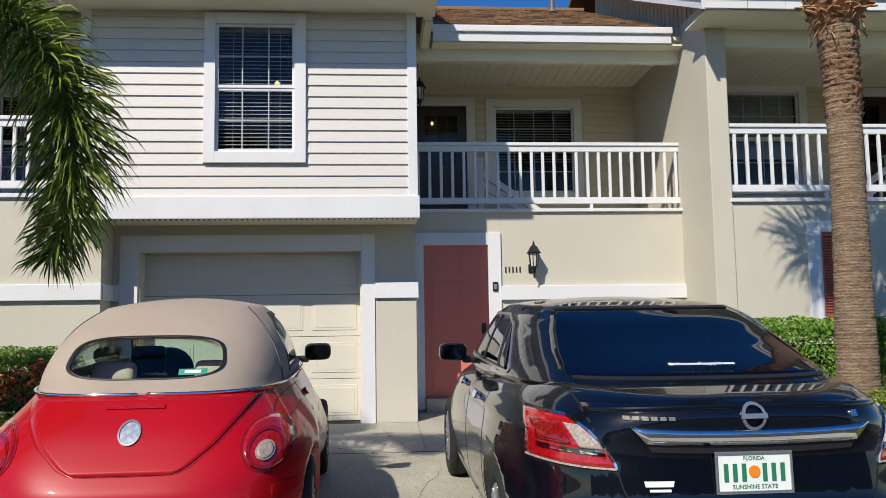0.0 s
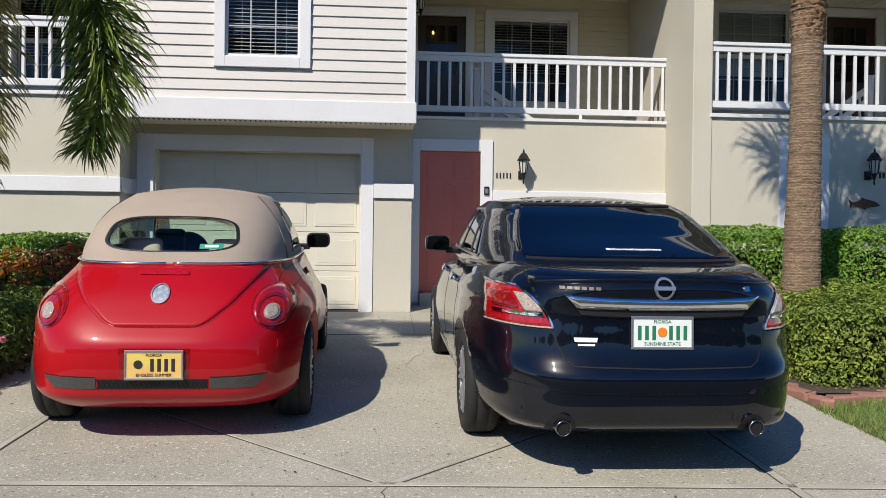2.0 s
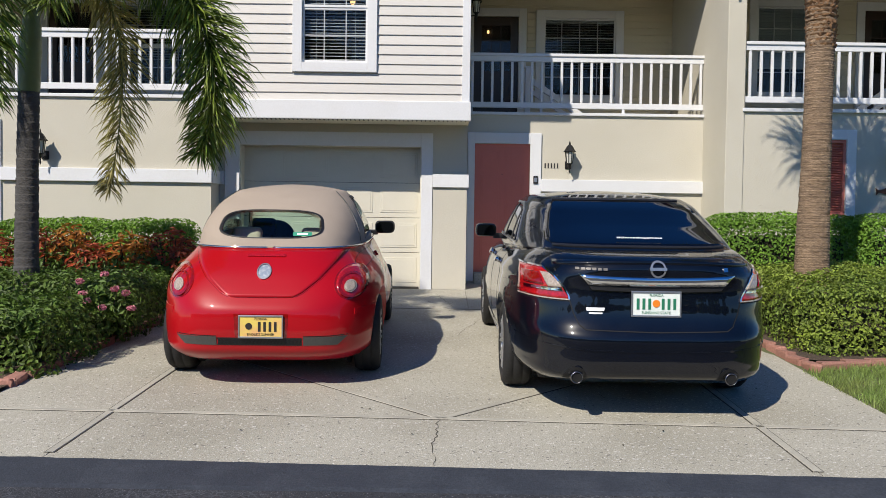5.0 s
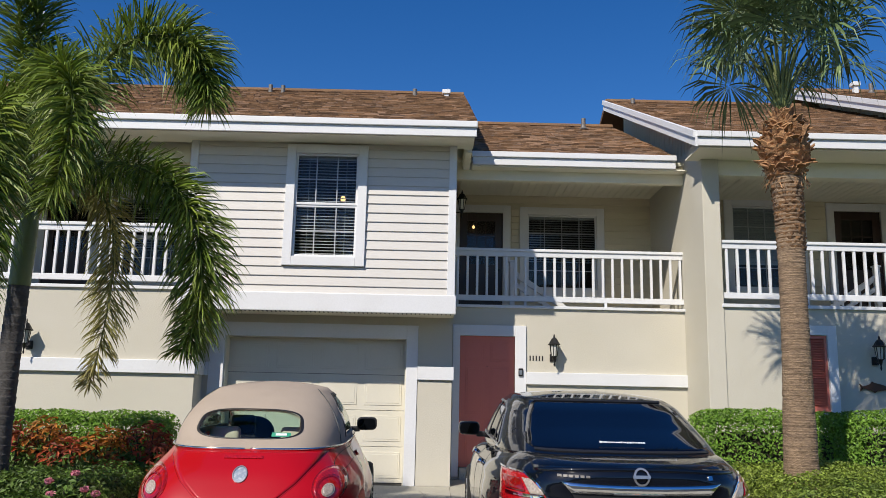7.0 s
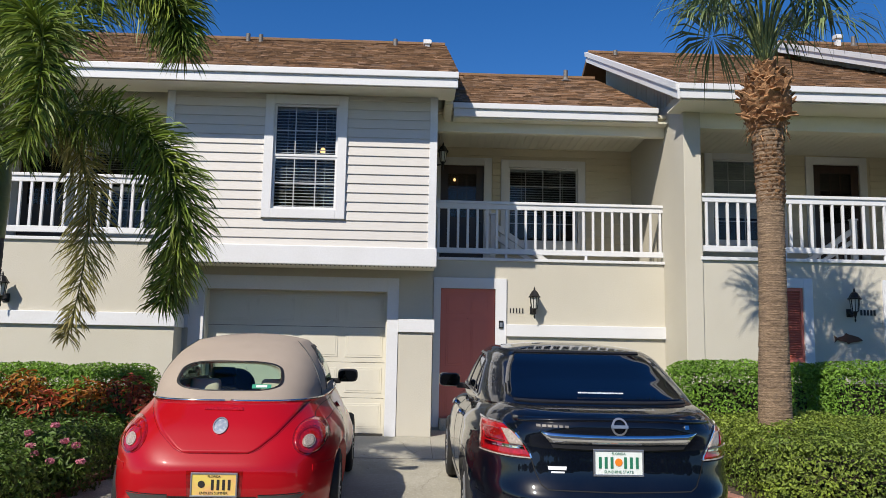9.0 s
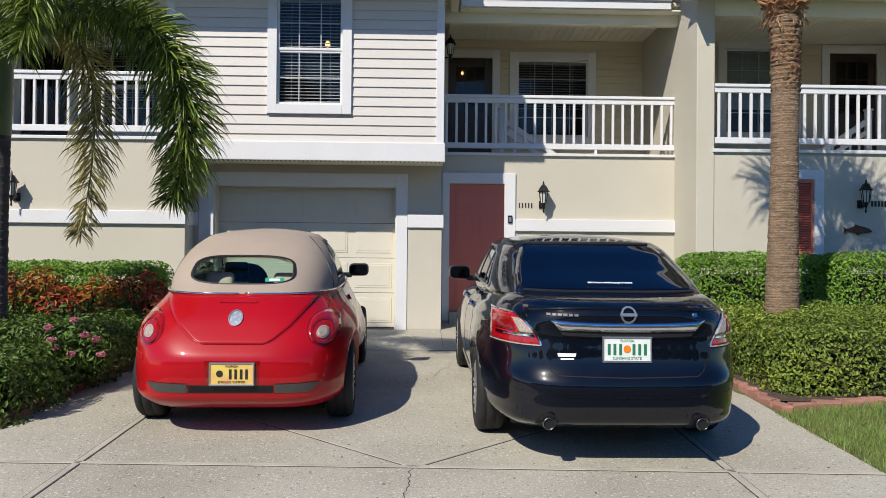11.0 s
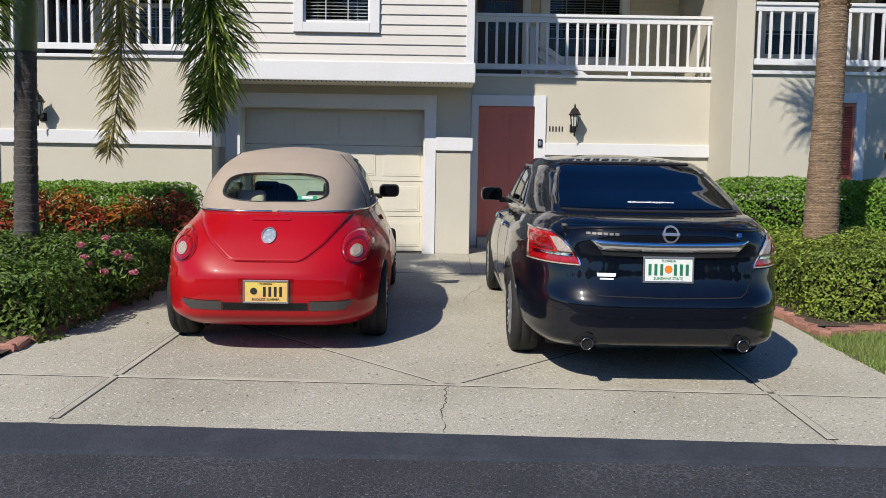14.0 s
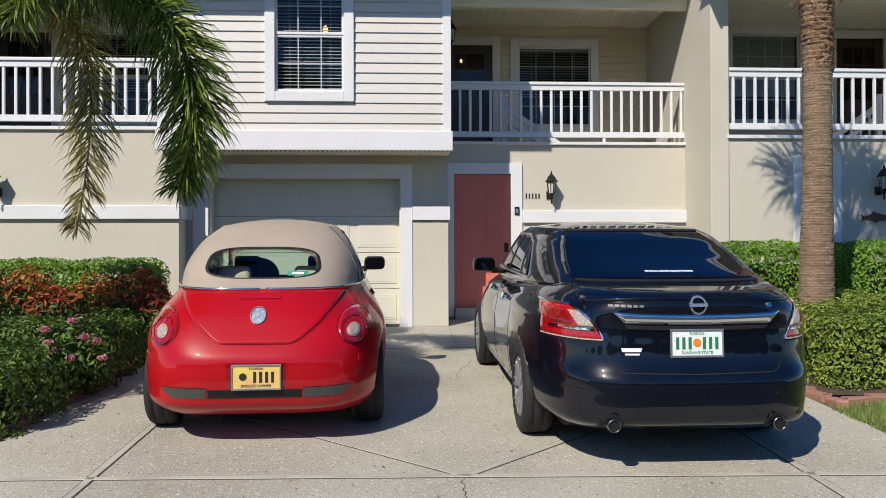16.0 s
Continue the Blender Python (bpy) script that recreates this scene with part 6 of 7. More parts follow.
HEDGE = leaf_material("hedge leaf", (0.165, 0.31, 0.032), (0.095, 0.205, 0.025))
HEDGEDARK = leaf_material("dark shrub leaf", (0.075, 0.14, 0.02), (0.14, 0.19, 0.034), 0.6, 0.6)
GROUNDCOVER = leaf_material("low hedge leaf", (0.21, 0.28, 0.04), (0.07, 0.135, 0.022), 0.75, 0.6)
CROTON = leaf_material("croton leaf", (0.34, 0.062, 0.022), (0.05, 0.055, 0.014), 0.95, 0.6)
CROTONGOLD = leaf_material("gold croton leaf", (0.46, 0.16, 0.025), (0.10, 0.12, 0.02), 0.7, 0.5)
PINK = leaf_material("pink petal", (0.66, 0.26, 0.32), (0.52, 0.15, 0.20), 0.5, 0.25)
FOXTAIL = leaf_material("palm leaflet", (0.11, 0.17, 0.02), (0.25, 0.30, 0.045), 0.65, 0.55, 0.22, 0.5)
FOXTAILDRY = leaf_material("drying palm leaflet", (0.30, 0.28, 0.085), (0.20, 0.155, 0.055), 0.7, 0.4, 0.3)
SABAL = leaf_material("fan palm blade", (0.085, 0.14, 0.05), (0.19, 0.235, 0.10), 0.6, 0.45, 0.12, 0.5)
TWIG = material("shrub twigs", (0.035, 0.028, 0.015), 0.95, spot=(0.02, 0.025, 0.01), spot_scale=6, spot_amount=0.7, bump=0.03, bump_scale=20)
STALK = material("palm stalk", (0.14, 0.17, 0.05), 0.5, spot=(0.10, 0.12, 0.04), spot_scale=6)
BARK = material("grey ringed palm bark", (0.085, 0.08, 0.076), 0.9, spot=(0.045, 0.042, 0.038), spot_scale=5, spot_amount=0.7, grain=0.2, grain_scale=40, bump=0.01, bump_scale=60, stretch=(1, 1, 3))
FIBRE = material("fibrous palm bark", (0.33, 0.23, 0.145), 0.95, spot=(0.15, 0.10, 0.065), spot_scale=9, spot_amount=0.8, grain=0.35, grain_scale=50, bump=0.02, bump_scale=70, stretch=(0.6, 0.6, 4))
BOOT = material("brown leaf boots", (0.40, 0.215, 0.10), 0.9, spot=(0.07, 0.032, 0.016), spot_scale=9, spot_amount=0.8, grain=0.3, island=0.35, bump=0.012, bump_scale=50)
GRASS = leaf_material("grass blade", (0.20, 0.29, 0.07), (0.27, 0.29, 0.10), 0.6, 0.4, 0.3)


def leaf_mesh(name, pos, nrm, size, rng, slim=0.5, up=0.0):
    """Many pointed leaves, each folded along its rib, as one mesh."""
    n = len(pos)
    nrm = nrm + rng.normal(0, 0.55, (n, 3))
    nrm[:, 2] += up
    nrm /= np.linalg.norm(nrm, axis=1)[:, None] + 1e-9
    t = np.cross(nrm, rng.normal(0, 1, (n, 3)))
    t /= np.linalg.norm(t, axis=1)[:, None] + 1e-9
    s = np.cross(nrm, t)
    L = (size * rng.uniform(0.65, 1.35, n))[:, None]
    base, tip = pos - t * L / 2, pos + t * L / 2 - nrm * L * 0.12
    a = pos + s * L * slim / 2 + nrm * L * 0.08
    b = pos - s * L * slim / 2 + nrm * L * 0.08
    verts = np.stack([base, a, tip, b], 1).reshape(-1, 3)
    idx = np.arange(n) * 4
    faces = np.concatenate([np.stack([idx, idx + 1, idx + 2], 1), np.stack([idx, idx + 2, idx + 3], 1)])
    me = bpy.data.meshes.new(name)
    me.from_pydata(verts.tolist(), [], faces.tolist())
    return me


def shell_points(n, x0, x1, y0, y1, z0, z1, rng, depth=0.10, wave=0.05, power=9.0):
    """Points and normals over the outside of a clipped, slightly uneven block."""
    c = np.array([(x0 + x1) / 2, (y0 + y1) / 2, (z0 + z1) / 2])
    h = np.array([(x1 - x0) / 2, (y1 - y0) / 2, (z1 - z0) / 2])
    areas = np.array([h[1] * h[2], h[1] * h[2], h[0] * h[2], h[0] * h[2], h[0] * h[1] * 1.1])
    face = rng.choice(5, n, p=areas / areas.sum())
    u = rng.uniform(-1, 1, (n, 3))
    for f, (ax, sg) in enumerate(((0, -1), (0, 1), (1, -1), (1, 1), (2, 1))):
        u[face == f, ax] = sg
    q = np.abs(u) ** power
    r = q.sum(1) ** (1 / power)
    p = u / r[:, None]
    g = np.sign(u) * np.abs(p) ** (power - 1) / h
    g /= np.linalg.norm(g, axis=1)[:, None]
    w = np.array([noise.noise(Vector((a * 1.9, b * 1.9, k * 1.9))) + 0.5 * noise.noise(Vector((a * 5, b * 5, k * 5))) for a, b, k in p * h + c])
    pos = c + p * h + g * (wave * w - depth * rng.uniform(0, 1, n) ** 1.6)[:, None]
    return pos, g


def hedge(name, label, x0, x1, y0, y1, z1, n, mat, size, seed, wave=0.05, depth=0.10, slim=0.55, lift=0.0, category="hedge", group=""):
    rng = np.random.default_rng(seed)
    z0 = ground_z((y0 + y1) / 2) - 0.02
    hd = thing(name, label, category, pose((x0 + x1) / 2, (y0 + y1) / 2, z0), group=group)
    ox, oy = (x0 + x1) / 2, (y0 + y1) / 2
    k = depth + 0.10
    # dark solid block stands in for the shade between the leaves
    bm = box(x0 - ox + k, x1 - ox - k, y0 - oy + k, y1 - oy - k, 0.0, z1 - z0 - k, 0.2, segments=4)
    part("twig_core", bm, TWIG, hd, "solid dark core for the hedge's shaded inside", smooth=True)
    pos, nrm = shell_points(n, x0 - ox, x1 - ox, y0 - oy, y1 - oy, lift - 0.45, z1 - z0, rng, depth, wave)
    tagged(link("leaves", leaf_mesh("leaves", pos, nrm, size, rng, slim, 0.35), mat, hd), kind="stuff")
    return hd


hedge("hedge", "clipped green box hedge beside the stucco wall", 3.55, 5.6, 8.5, 9.35, 1.60, 24000, HEDGE, 0.044, 1, depth=0.17)
hedge("hedge", "clipped green hedge behind the fan palm trunk", 5.35, 8.6, 8.45, 9.35, 1.62, 27200, HEDGE, 0.044, 2, depth=0.17, wave=0.07)
hedge("hedge", "small clipped hedge at the foot of the entry wall", 2.55, 3.5, 9.4, 10.4, 1.62, 9600, HEDGE, 0.044, 3, depth=0.17)
hedge("hedge", "broad low sunlit hedge round the fan palm", 3.34, 7.6, 5.40, 8.2, 1.00, 90000, GROUNDCOVER, 0.037, 4, wave=0.10, depth=0.22)
hedge("hedge", "clipped bright green hedge along the neighbour's wall", -5.7, -3.1, 8.5, 9.3, 1.42, 27200, HEDGE, 0.044, 5, depth=0.17)
hedge("hedge", "low dark green shrubs along the drive", -5.2, -2.88, 4.22, 5.5, 0.78, 19000, HEDGEDARK, 0.052, 6, wave=0.14, depth=0.24)
hedge("hedge", "low dark green shrubs behind the pink flowers", -5.4, -2.80, 5.7, 7.3, 0.88, 21000, HEDGEDARK, 0.052, 7, wave=0.14, depth=0.24)


def croton(x, y, top, spread, n, seed, mat, label):
    rng = np.random.default_rng(seed)
    z0 = ground_z(y)
    c = thing("croton_shrub", label, "shrub", pose(x, y, z0), group="croton shrubs")
    h = top - z0
    for k in range(7):
        a = k * 0.9
        part("stem", tube([(0, 0, 0), (0.3 * spread * math.cos(a), 0.3 * spread * math.sin(a), h * 0.5), (0.6 * spread * math.cos(a), 0.6 * spread * math.sin(a), h * 0.88)], [0.014, 0.01, 0.005], 6), TWIG, c)
    u = rng.normal(0, 1, (n, 3))
    u /= np.linalg.norm(u, axis=1)[:, None]
    r = rng.uniform(0.55, 1.0, n)[:, None]
    pos = u * r * np.array([spread, spread, h * 0.45]) + np.array([0, 0, h * 0.58])
    low = pos[:, 2] < h * rng.uniform(0.5, 0.8, n)
    tagged(link("leaves", leaf_mesh("leaves", pos[~low], u[~low], 0.10, rng, 0.32, 0.7), mat, c), kind="stuff")
    tagged(link("lower_leaves", leaf_mesh("lower_leaves", pos[low], u[low], 0.085, rng, 0.4, 0.4), HEDGEDARK, c, "dark green lower leaves"), kind="stuff")


rnd = random.Random(11)
for i, (x, y, top, sp) in enumerate(((-5.3, 8.0, 1.30, 0.38), (-4.75, 8.1, 1.34, 0.36), (-4.4, 8.15, 1.42, 0.30), (-4.05, 7.95, 1.18, 0.33), (-3.65, 8.05, 1.30, 0.36), (-3.2, 8.1, 1.36, 0.36), (-2.95, 7.95, 1.20, 0.28), (-3.45, 7.7, 0.98, 0.3), (-5.0, 7.7, 1.0, 0.3))):
    croton(x, y, top - 0.04, sp, 620, 20 + i, CROTONGOLD if i in (2, 4) else CROTON, "croton shrub with orange and gold leaves" if i in (2, 4) else "croton shrub with dark red leaves")

# pink-flowered shrub
flower = thing("flowering_shrub", "small leafy shrub with pink flower clusters", "shrub", pose(-2.98, 5.62, ground_z(5.62)))
rng = np.random.default_rng(40)
for k in range(8):
    a = k * 0.8
    part("stem", tube([(0, 0, 0), (0.12 * math.cos(a), 0.12 * math.sin(a), 0.25), (0.24 * math.cos(a), 0.24 * math.sin(a), 0.52)], [0.010, 0.008, 0.004], 6), TWIG, flower)
u = rng.normal(0, 1, (1500, 3))
u /= np.linalg.norm(u, axis=1)[:, None]
pos = u * rng.uniform(0.3, 1, (1500, 1)) * np.array([0.36, 0.34, 0.30]) + np.array([0, 0, 0.33])
tagged(link("leaves", leaf_mesh("leaves", pos, u, 0.06, rng, 0.5, 0.4), HEDGEDARK, flower), kind="stuff")
for i, (x, y, z) in enumerate(((0.05, -0.1, 0.66), (-0.12, -0.22, 0.60), (-0.07, -0.28, 0.50), (0.20, -0.25, 0.54), (0.28, -0.2, 0.50), (0.12, -0.33, 0.38), (-0.02, -0.32, 0.44), (0.31, -0.15, 0.36))):
    u = rng.normal(0, 1, (60, 3))
    u /= np.linalg.norm(u, axis=1)[:, None]
    link("blossom", leaf_mesh("blossom", u * 0.034 * np.array([1, 1, 0.6]), u, 0.028, rng, 0.8), PINK, flower, "pink flower cluster", at=pose(x, y, z))


# grass strip by the drive
def grass(x0, x1, y0, y1, n, seed):
    rng = np.random.default_rng(seed)
    x, y = rng.uniform(x0, x1, n), rng.uniform(y0, y1, n)
    keep = y < 4.95 + 0.36 * (x - 3.3)
    x, y = x[keep], y[keep]
    z = 0.04 + 0.042 * y - 0.01
    n = len(x)
    a = rng.uniform(0, 2 * math.pi, n)
    h = rng.uniform(0.035, 0.085, n)
    lean = rng.normal(0, 0.03, (n, 2))
    w = 0.004
    base = np.stack([x, y, z], 1)
    side = np.stack([np.cos(a) * w, np.sin(a) * w, np.zeros(n)], 1)
    tip = base + np.concatenate([lean, h[:, None]], 1)
    verts = np.stack([base - side, base + side, tip], 1).reshape(-1, 3)
    me = bpy.data.meshes.new("grass")
    me.from_pydata(verts.tolist(), [], np.arange(3 * n).reshape(-1, 3).tolist())
    tagged(link("grass", me, GRASS), "short green lawn grass beside the drive", "grass", kind="stuff")


tagged(sheet("lawn", (3.12, 3.4, 4, 6, 12), (2.32, 3, 4, 5.2, 6.4), TURF, 0.0, 0.01), "short lawn strip beside the drive", "lawn", kind="structure")
grass(3.12, 6.5, 2.3, 5.6, 52000, 9)


# ---- palms ----
def bezier(pts, n):
    out = []
    p = [Vector(q) for q in pts]
    for i in range(n + 1):
        t = i / n
        q = p
        while len(q) > 1:
            q = [a.lerp(b, t) for a, b in zip(q, q[1:])]
        out.append(q[0])
    return out


def foxtail_frond(parent, ctrl, seed, mat, leaf=0.34, pairs=150, name="frond"):
    """A plume: leaflets stand all round the arching rib."""
    rng = np.random.default_rng(seed)
    rib = bezier(ctrl, 28)
    fr = part(name, tube(rib, list(np.linspace(0.020, 0.004, 29)), 6), STALK, parent, smooth=True)
    P = np.array([list(q) for q in rib])
    verts, faces = [], []
    n = pairs * 8
    for k in range(n):
        t = 0.12 + 0.88 * (k / n) ** 0.9
        f = t * 28
        i = min(int(f), 27)
        p = P[i] + (P[i + 1] - P[i]) * (f - i)
        way = P[i + 1] - P[i]
        way = way / np.linalg.norm(way)
        ref = np.array([0, 0, 1.0]) if abs(way[2]) < 0.9 else np.array([1.0, 0, 0])
        s = np.cross(way, ref)
        s /= np.linalg.norm(s)
        u = np.cross(s, way)
        a = rng.uniform(0, 2 * math.pi)
        out = math.cos(a) * s + math.sin(a) * u
        d = out * 0.80 + way * rng.uniform(0.35, 0.8)
        d /= np.linalg.norm(d)
        L = 1.28 * leaf * rng.uniform(0.7, 1.1) * (0.45 + 0.55 * min(1, (1.02 - t) * 3.2)) * (0.6 + 0.4 * min(1, t * 5))
        w = np.cross(d, rng.normal(0, 1, 3))
        w = w / (np.linalg.norm(w) + 1e-9) * 0.0075
        m = p + d * L * 0.5 + np.array([0, 0, -0.02 * L])
        g = p + d * L * 0.82 + np.array([0, 0, -0.10 * L])
        e = p + d * L * 0.98 + np.array([0, 0, -0.26 * L])
        j = len(verts)
        verts += [p - w * 0.5, p + w * 0.5, m + w, m - w, g + w * 0.7, g - w * 0.7, e]
        faces += [(j, j + 1, j + 2, j + 3), (j + 3, j + 2, j + 4, j + 5), (j + 5, j + 4, j + 6)]
    me = bpy.data.meshes.new("foliage")
    me.from_pydata([tuple(v) for v in verts], [], faces)
    tagged(link("foliage", me, mat, fr), kind="stuff")
    return fr


def trunk_mesh(path, radii, ring_gap, ring_depth, seed, n=28):
    """A palm trunk with uneven leaf-scar rings."""
    rn = random.Random(seed)
    bm = bmesh.new()
    pts = bezier(path, 360)
    loops = []
    for i, p in enumerate(pts):
        t = i / 360
        r = float(np.interp(t, np.linspace(0, 1, len(radii)), radii))
        z = p.z
        saw = (z / ring_gap + 0.12 * math.sin(z * 9)) % 1.0
        loops.append([])
        for k in range(n):
            a = 2 * math.pi * k / n
            rag = noise.noise(Vector((math.cos(a) * 5, math.sin(a) * 5, z * 20 + seed)))
            rr = r + ring_depth * (saw - 0.5) + ring_depth * 0.9 * rag
            loops[-1].append(bm.verts.new((p.x + rr * math.cos(a), p.y + rr * math.sin(a), p.z)))
    for a, b in zip(loops, loops[1:]):
        for k in range(n):
            bm.faces.new((a[k], a[(k + 1) % n], b[(k + 1) % n], b[k]))
    bm.faces.new(loops[-1])
    bm.faces.new(loops[0][::-1])
    return bm


def foxtail_palm():
    x, y = -4.08, 6.4
    z0 = ground_z(y)
    palm = thing("foxtail_palm", "palm with a slim grey trunk and bushy arching fronds", "palm tree", pose(x, y, z0))
    part("trunk", trunk_mesh([(0, 0, 0), (0.0, 0, 1.0), (0.03, 0, 2.4)], [0.14, 0.115, 0.105, 0.10], 0.09, 0.006, 3), BARK, palm, "slim grey ringed trunk", smooth=True)
    part("crownshaft", trunk_mesh([(0.03, 0, 2.38), (0.05, 0, 2.9), (0.08, 0, 3.45)], [0.105, 0.10, 0.05], 0.4, 0.004, 5), STALK, palm, "green crownshaft", smooth=True)
    c = Vector((0.08, 0, 3.35))

    def w(px, py, pz):
        k = 0.87  # fronds hang out towards the street
        return (0.3 + (px - 0.3) * k - x, -2.0 + (py + 2.0) * k - y, 1.5 + (pz - 1.5) * k - z0)

    f = foxtail_frond
    f(palm, [c, w(-3.4, 6.4, 4.45), w(-2.15, 6.25, 4.05), w(-1.95, 6.2, 2.9), w(-2.30, 6.2, 2.08)], 1, FOXTAIL, 0.36, 190)
    f(palm, [c, w(-3.7, 6.6, 4.3), w(-3.03, 6.8, 3.9), w(-3.31, 6.9, 2.6), w(-3.47, 6.9, 1.72)], 2, FOXTAILDRY, 0.27, 85)
    f(palm, [c, w(-3.6, 6.1, 5.2), w(-2.85, 5.8, 5.55), w(-2.2, 5.8, 5.3), w(-2.12, 5.8, 4.50)], 3, FOXTAIL, 0.41, 170)
    f(palm, [c, w(-4.0, 6.0, 5.0), w(-3.3, 5.3, 5.2), w(-2.9, 5.0, 4.2), w(-3.2, 4.95, 3.2)], 4, FOXTAIL, 0.34, 150)
    f(palm, [c, w(-4.3, 6.2, 5.2), w(-4.2, 6.0, 6.2), w(-4.5, 5.9, 6.9), w(-4.9, 5.8, 6.9)], 5, FOXTAIL, 0.36, 160)
    f(palm, [c, w(-4.6, 6.3, 5.2), w(-5.5, 6.2, 5.3), w(-6.1, 6.2, 4.3), w(-6.2, 6.2, 3.3)], 6, FOXTAIL, 0.36, 160)
    f(palm, [c, w(-4.3, 5.8, 4.7), w(-3.9, 5.0, 4.6), w(-3.6, 4.75, 3.6), w(-3.58, 4.75, 2.4)], 7, FOXTAIL, 0.36, 170)
    f(palm, [c, w(-4.6, 6.8, 5.0), w(-5.2, 7.2, 5.3), w(-5.7, 7.4, 4.6), w(-5.9, 7.5, 3.8)], 8, FOXTAIL, 0.36, 150)
    f(palm, [c, w(-4.35, 6.1, 4.4), w(-4.75, 5.8, 4.0), w(-4.7, 5.6, 3.0), w(-4.6, 5.55, 2.3)], 9, FOXTAIL, 0.34, 150)
    f(palm, [c, w(-4.1, 6.3, 5.1), w(-4.05, 6.2, 6.0), w(-4.2, 5.9, 6.6), w(-4.4, 5.6, 6.6)], 10, FOXTAIL, 0.36, 150)
    return palm


foxtail_palm()


def fan_leaf(parent, stalk, facing, size, seed, droop):
    """A fan-palm leaf: a long stalk and pleated blades round its end."""
    rng = np.random.default_rng(seed)
    pts = bezier(stalk, 10)
    lf = part("frond", tube(pts, list(np.linspace(0.020, 0.009, 11)), 6), STALK, parent, smooth=True)
    tip = np.array(list(pts[-1]))
    way = np.array(facing[0])
    way = way / np.linalg.norm(way)
    side = np.cross(way, np.array(facing[1]))
    side /= np.linalg.norm(side) + 1e-9
    up = np.cross(side, way)
    verts, faces = [], []
    n = 50
    for k in range(n):
        a = radians(-150 + 300 * k / (n - 1)) + rng.normal(0, 0.07)
        d = math.cos(a) * way + math.sin(a) * side
        L = size * (0.72 + 0.28 * math.cos(a * 0.6)) * rng.uniform(0.68, 1.10)
        d = d + up * (0.10 * abs(math.sin(a)) + rng.normal(0, 0.12))
        w = np.cross(d, up)
        w = w / (np.linalg.norm(w) + 1e-9)
        tw = up * (0.010 if k % 2 else -0.010)
        base = tip + d * 0.02
        mid = tip + d * L * 0.55 + tw
        q = tip + d * L * 0.82 + np.array([0, 0, -droop * 0.25 * L])
        e = tip + d * L * 0.96 + np.array([0, 0, -droop * L * rng.uniform(0.5, 1.0)])
        j = len(verts)
        verts += [base, mid + w * 0.015, mid - w * 0.015, q + w * 0.008, q - w * 0.008, e]
        faces += [(j, j + 1, j + 2), (j + 1, j + 3, j + 4, j + 2), (j + 3, j + 5, j + 4)]
    me = bpy.data.meshes.new("blade")
    me.from_pydata([tuple(v) for v in verts], [], faces)
    tagged(link("blade", me, SABAL, lf), kind="stuff")


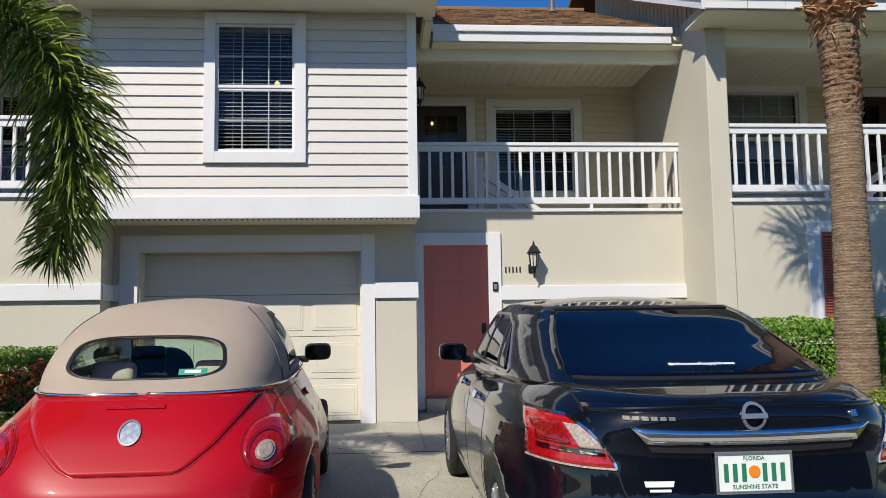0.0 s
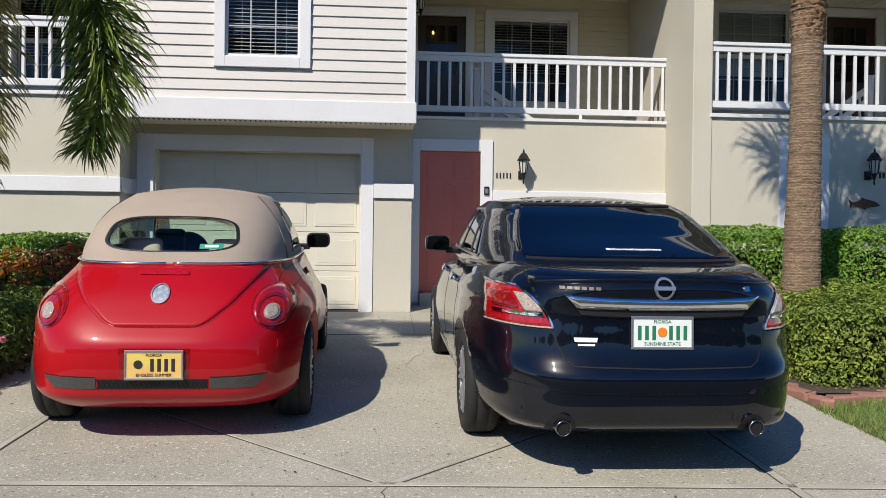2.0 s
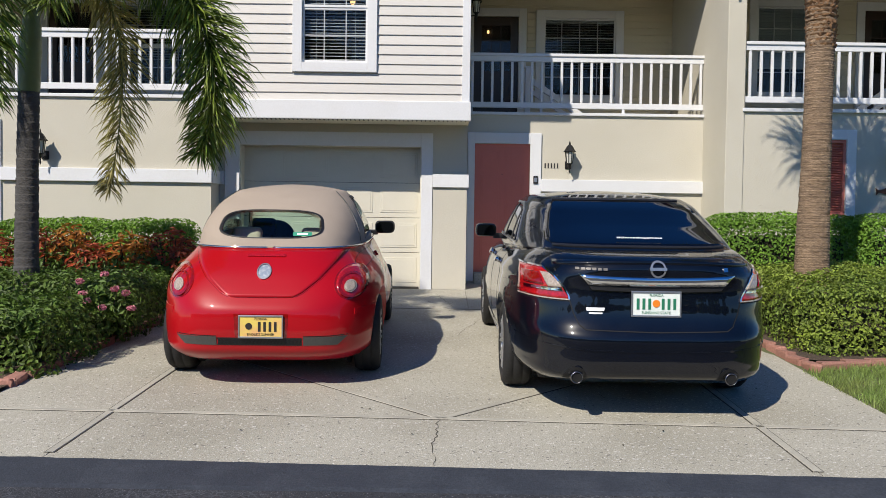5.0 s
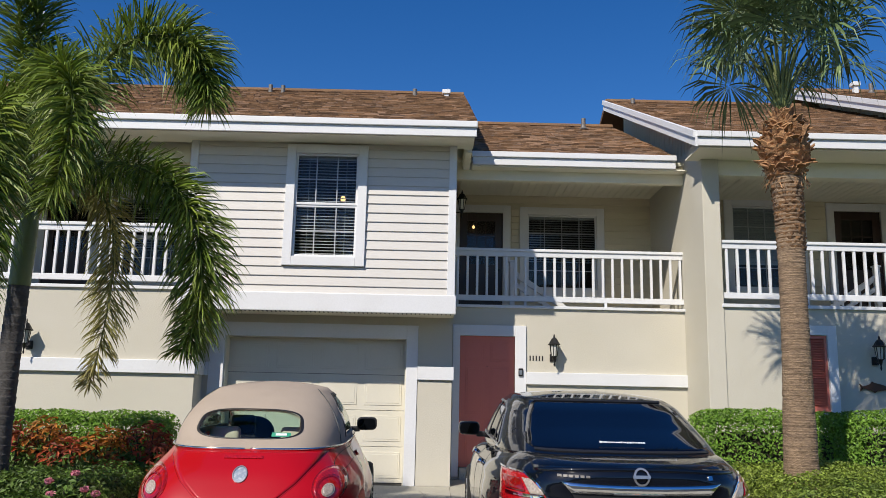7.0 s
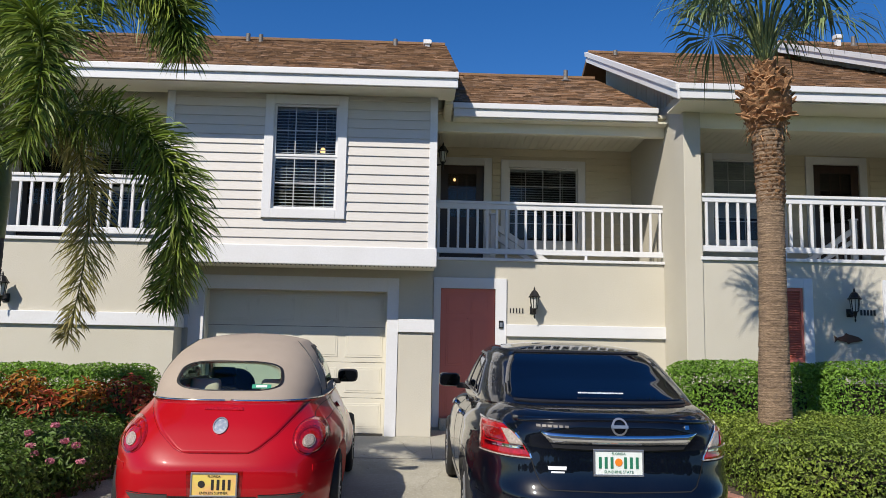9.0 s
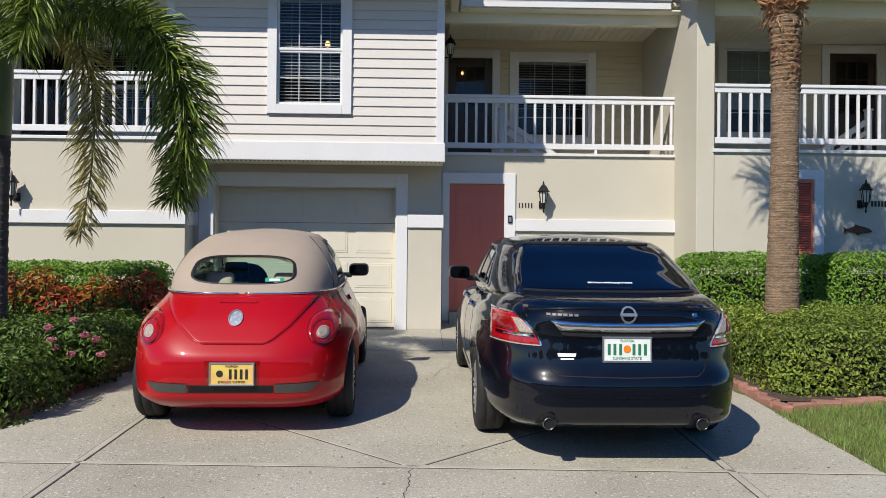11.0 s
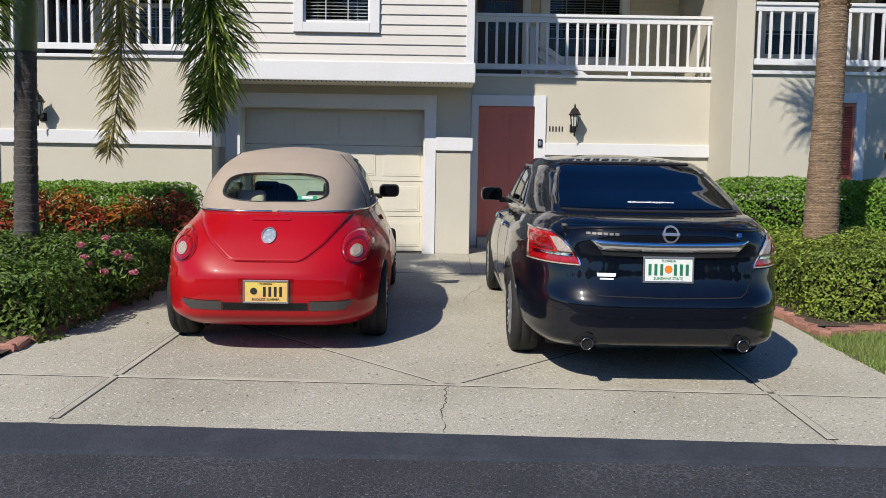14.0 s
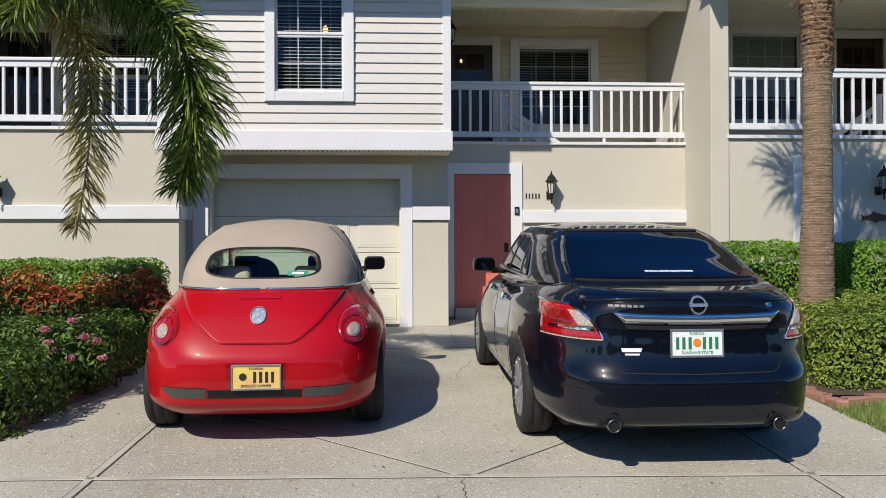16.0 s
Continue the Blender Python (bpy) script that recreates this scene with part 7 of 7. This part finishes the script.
def fan_palm():
    x, y, z0 = 4.38, 7.70, 0.363
    palm = thing("fan_palm", "fan palm with a stout fibrous trunk and bushy crown", "palm tree", pose(4.02, 6.85, 0.445) @ Matrix.Scale(0.912, 4))
    part("trunk", trunk_mesh([(0.0, 0, -0.45), (0.01, 0, 1.4), (0.06, 0, 3.0), (0.02, 0, 4.3)], [0.225, 0.20, 0.18, 0.162, 0.155, 0.155, 0.165, 0.20], 0.031, 0.007, 8, 40), FIBRE, palm, "stout trunk with rough fibrous rings")
    part("fibre_sleeve", trunk_mesh([(0.045, 0, 3.15), (0.04, 0, 3.6), (0.02, 0, 4.15)], [0.155, 0.163, 0.170, 0.18], 0.055, 0.024, 12, 44), BOOT, palm, "ragged orange-brown fibre under the leaf bases")
    rn = random.Random(3)
    core = part("boot_ball", trunk_mesh([(0.02, 0, 4.05), (0.02, 0, 4.4), (0.02, 0, 4.9)], [0.18, 0.25, 0.29, 0.19, 0.09], 0.07, 0.04, 9), BOOT, palm, "brown mass of old leaf bases")
    for k in range(190):
        t = rn.random() ** 1.15
        z = 4.12 + 0.74 * t
        r = float(np.interp(t, (0, 0.3, 0.5, 0.75, 1), (0.20, 0.27, 0.29, 0.20, 0.09)))
        a = k * 2.399
        L, wd = rn.uniform(0.06, 0.17), rn.uniform(0.025, 0.075)
        bm = bmesh.new()
        prof = [(-wd, 0), (wd, 0), (wd * 0.75, L * 0.6), (wd * 0.2, L), (-wd * 0.5, L * 0.85)]
        prism(prof, 0.014, Matrix.Rotation(a, 4, "Z") @ pose(r - 0.03, 0, 0, 0, 0, 0) @ pose(0, 0, 0, 90, 0, 90) @ pose(0, 0, 0, rn.uniform(15, 95), rn.uniform(-40, 40), rn.uniform(-45, 45)), bm)
        part("leaf_boot", bm, BOOT, palm, at=pose(0.02, 0, z))
    fibres = bmesh.new()
    for k in range(170):
        a, z, r = rn.uniform(0, 2 * math.pi), rn.uniform(3.95, 4.5), rn.uniform(0.18, 0.26)
        ou = Vector((math.cos(a), math.sin(a), 0))
        across = Vector((-ou.y, ou.x, 0)) * rn.uniform(-0.08, 0.08)
        p = Vector((0.02, 0, z)) + ou * r
        q = p + ou * rn.uniform(0.01, 0.06) + across + Vector((0, 0, -rn.uniform(0.03, 0.10)))
        bar(p, q, rn.uniform(0.004, 0.010), 0.004, fibres)
    tagged(part("loose_fibre", fibres, BOOT, palm, "shredded brown fibres hanging under the crown"), kind="stuff")
    top = Vector((0.02, 0, 4.80))
    k = 0
    for tier, (count, lift, reach, droop) in enumerate(((6, 0.86, 0.78, 0.62), (9, 1.15, 0.72, 0.48), (7, 1.36, 0.52, 0.36), (5, 1.65, 0.25, 0.3))):
        for i in range(count):
            a = 2 * math.pi * (i + 0.37 * tier) / count + rn.uniform(-0.2, 0.2)
            ou, rise = Vector((math.cos(a), math.sin(a), 0)), lift
            sunny = -0.52 * ou.x - 0.85 * ou.y
            if tier == 0 and sunny > 0.5:
                continue
            if tier == 1 and sunny > 0.45:
                rise = rise + 0.35
            e = top + ou * reach * rn.uniform(0.85, 1.1) + Vector((0, 0, rise * rn.uniform(0.8, 1.1)))
            street = Vector((0.3 - x, -2.0 - y, 1.5 - z0))
            e = street + (e - street) * 0.97
            m = top + ou * reach * 0.35 + Vector((0, 0, max(rise, 0.35) * 0.8))
            slope = (0.0, 0.4, 0.9, 1.6)[tier] + rn.uniform(-0.15, 0.15)
            tilt = ou * rn.uniform(0.1, 0.9) + Vector((rn.uniform(-0.5, 0.5), rn.uniform(-0.5, 0.5), 0.7))
            fan_leaf(palm, [top, m, e], (list(ou * 0.8 + Vector((0, 0, slope))), list(tilt)), rn.uniform(0.74, 0.90), 60 + k, droop)
            k += 1
    return palm


fan_palm()

# fallen bits on the drive
def litter():
    rng = np.random.default_rng(31)
    n = 130
    x, y = rng.uniform(-2.9, 3.1, n), rng.uniform(2.5, 9.5, n)
    pos = np.stack([x, y, 0.048 + 0.042 * y], 1)
    tagged(link("leaf_litter", leaf_mesh("leaf_litter", pos, np.tile([0, 0, 4.0], (n, 1)), 0.022, rng, 0.5), TWIG), "dry brown leaf bits on the drive", "litter", kind="stuff")


litter()

# ---- across the street: unseen far trees, added to darken reflections ----
def far_trees():
    rng = np.random.default_rng(77)
    n = 16000
    x = rng.uniform(-45, 45, n)
    h = 4.6 + 2.0 * np.array([noise.noise(Vector((v * 0.22, 3.1, 0))) + 0.6 * noise.noise(Vector((v * 0.9, 1.0, 0))) for v in x])
    z = h * rng.uniform(0.05, 1, n) ** 0.7
    y = -22 + rng.uniform(-1.5, 1.5, n)
    pos = np.stack([x, y, z], 1)
    tagged(link("far_trees", leaf_mesh("far_trees", pos, np.tile([0, 1.0, 0.3], (n, 1)), 0.9, rng, 0.7), HEDGEDARK), "unseen dark green trees added across the street for reflections", "trees", kind="stuff")


far_trees()
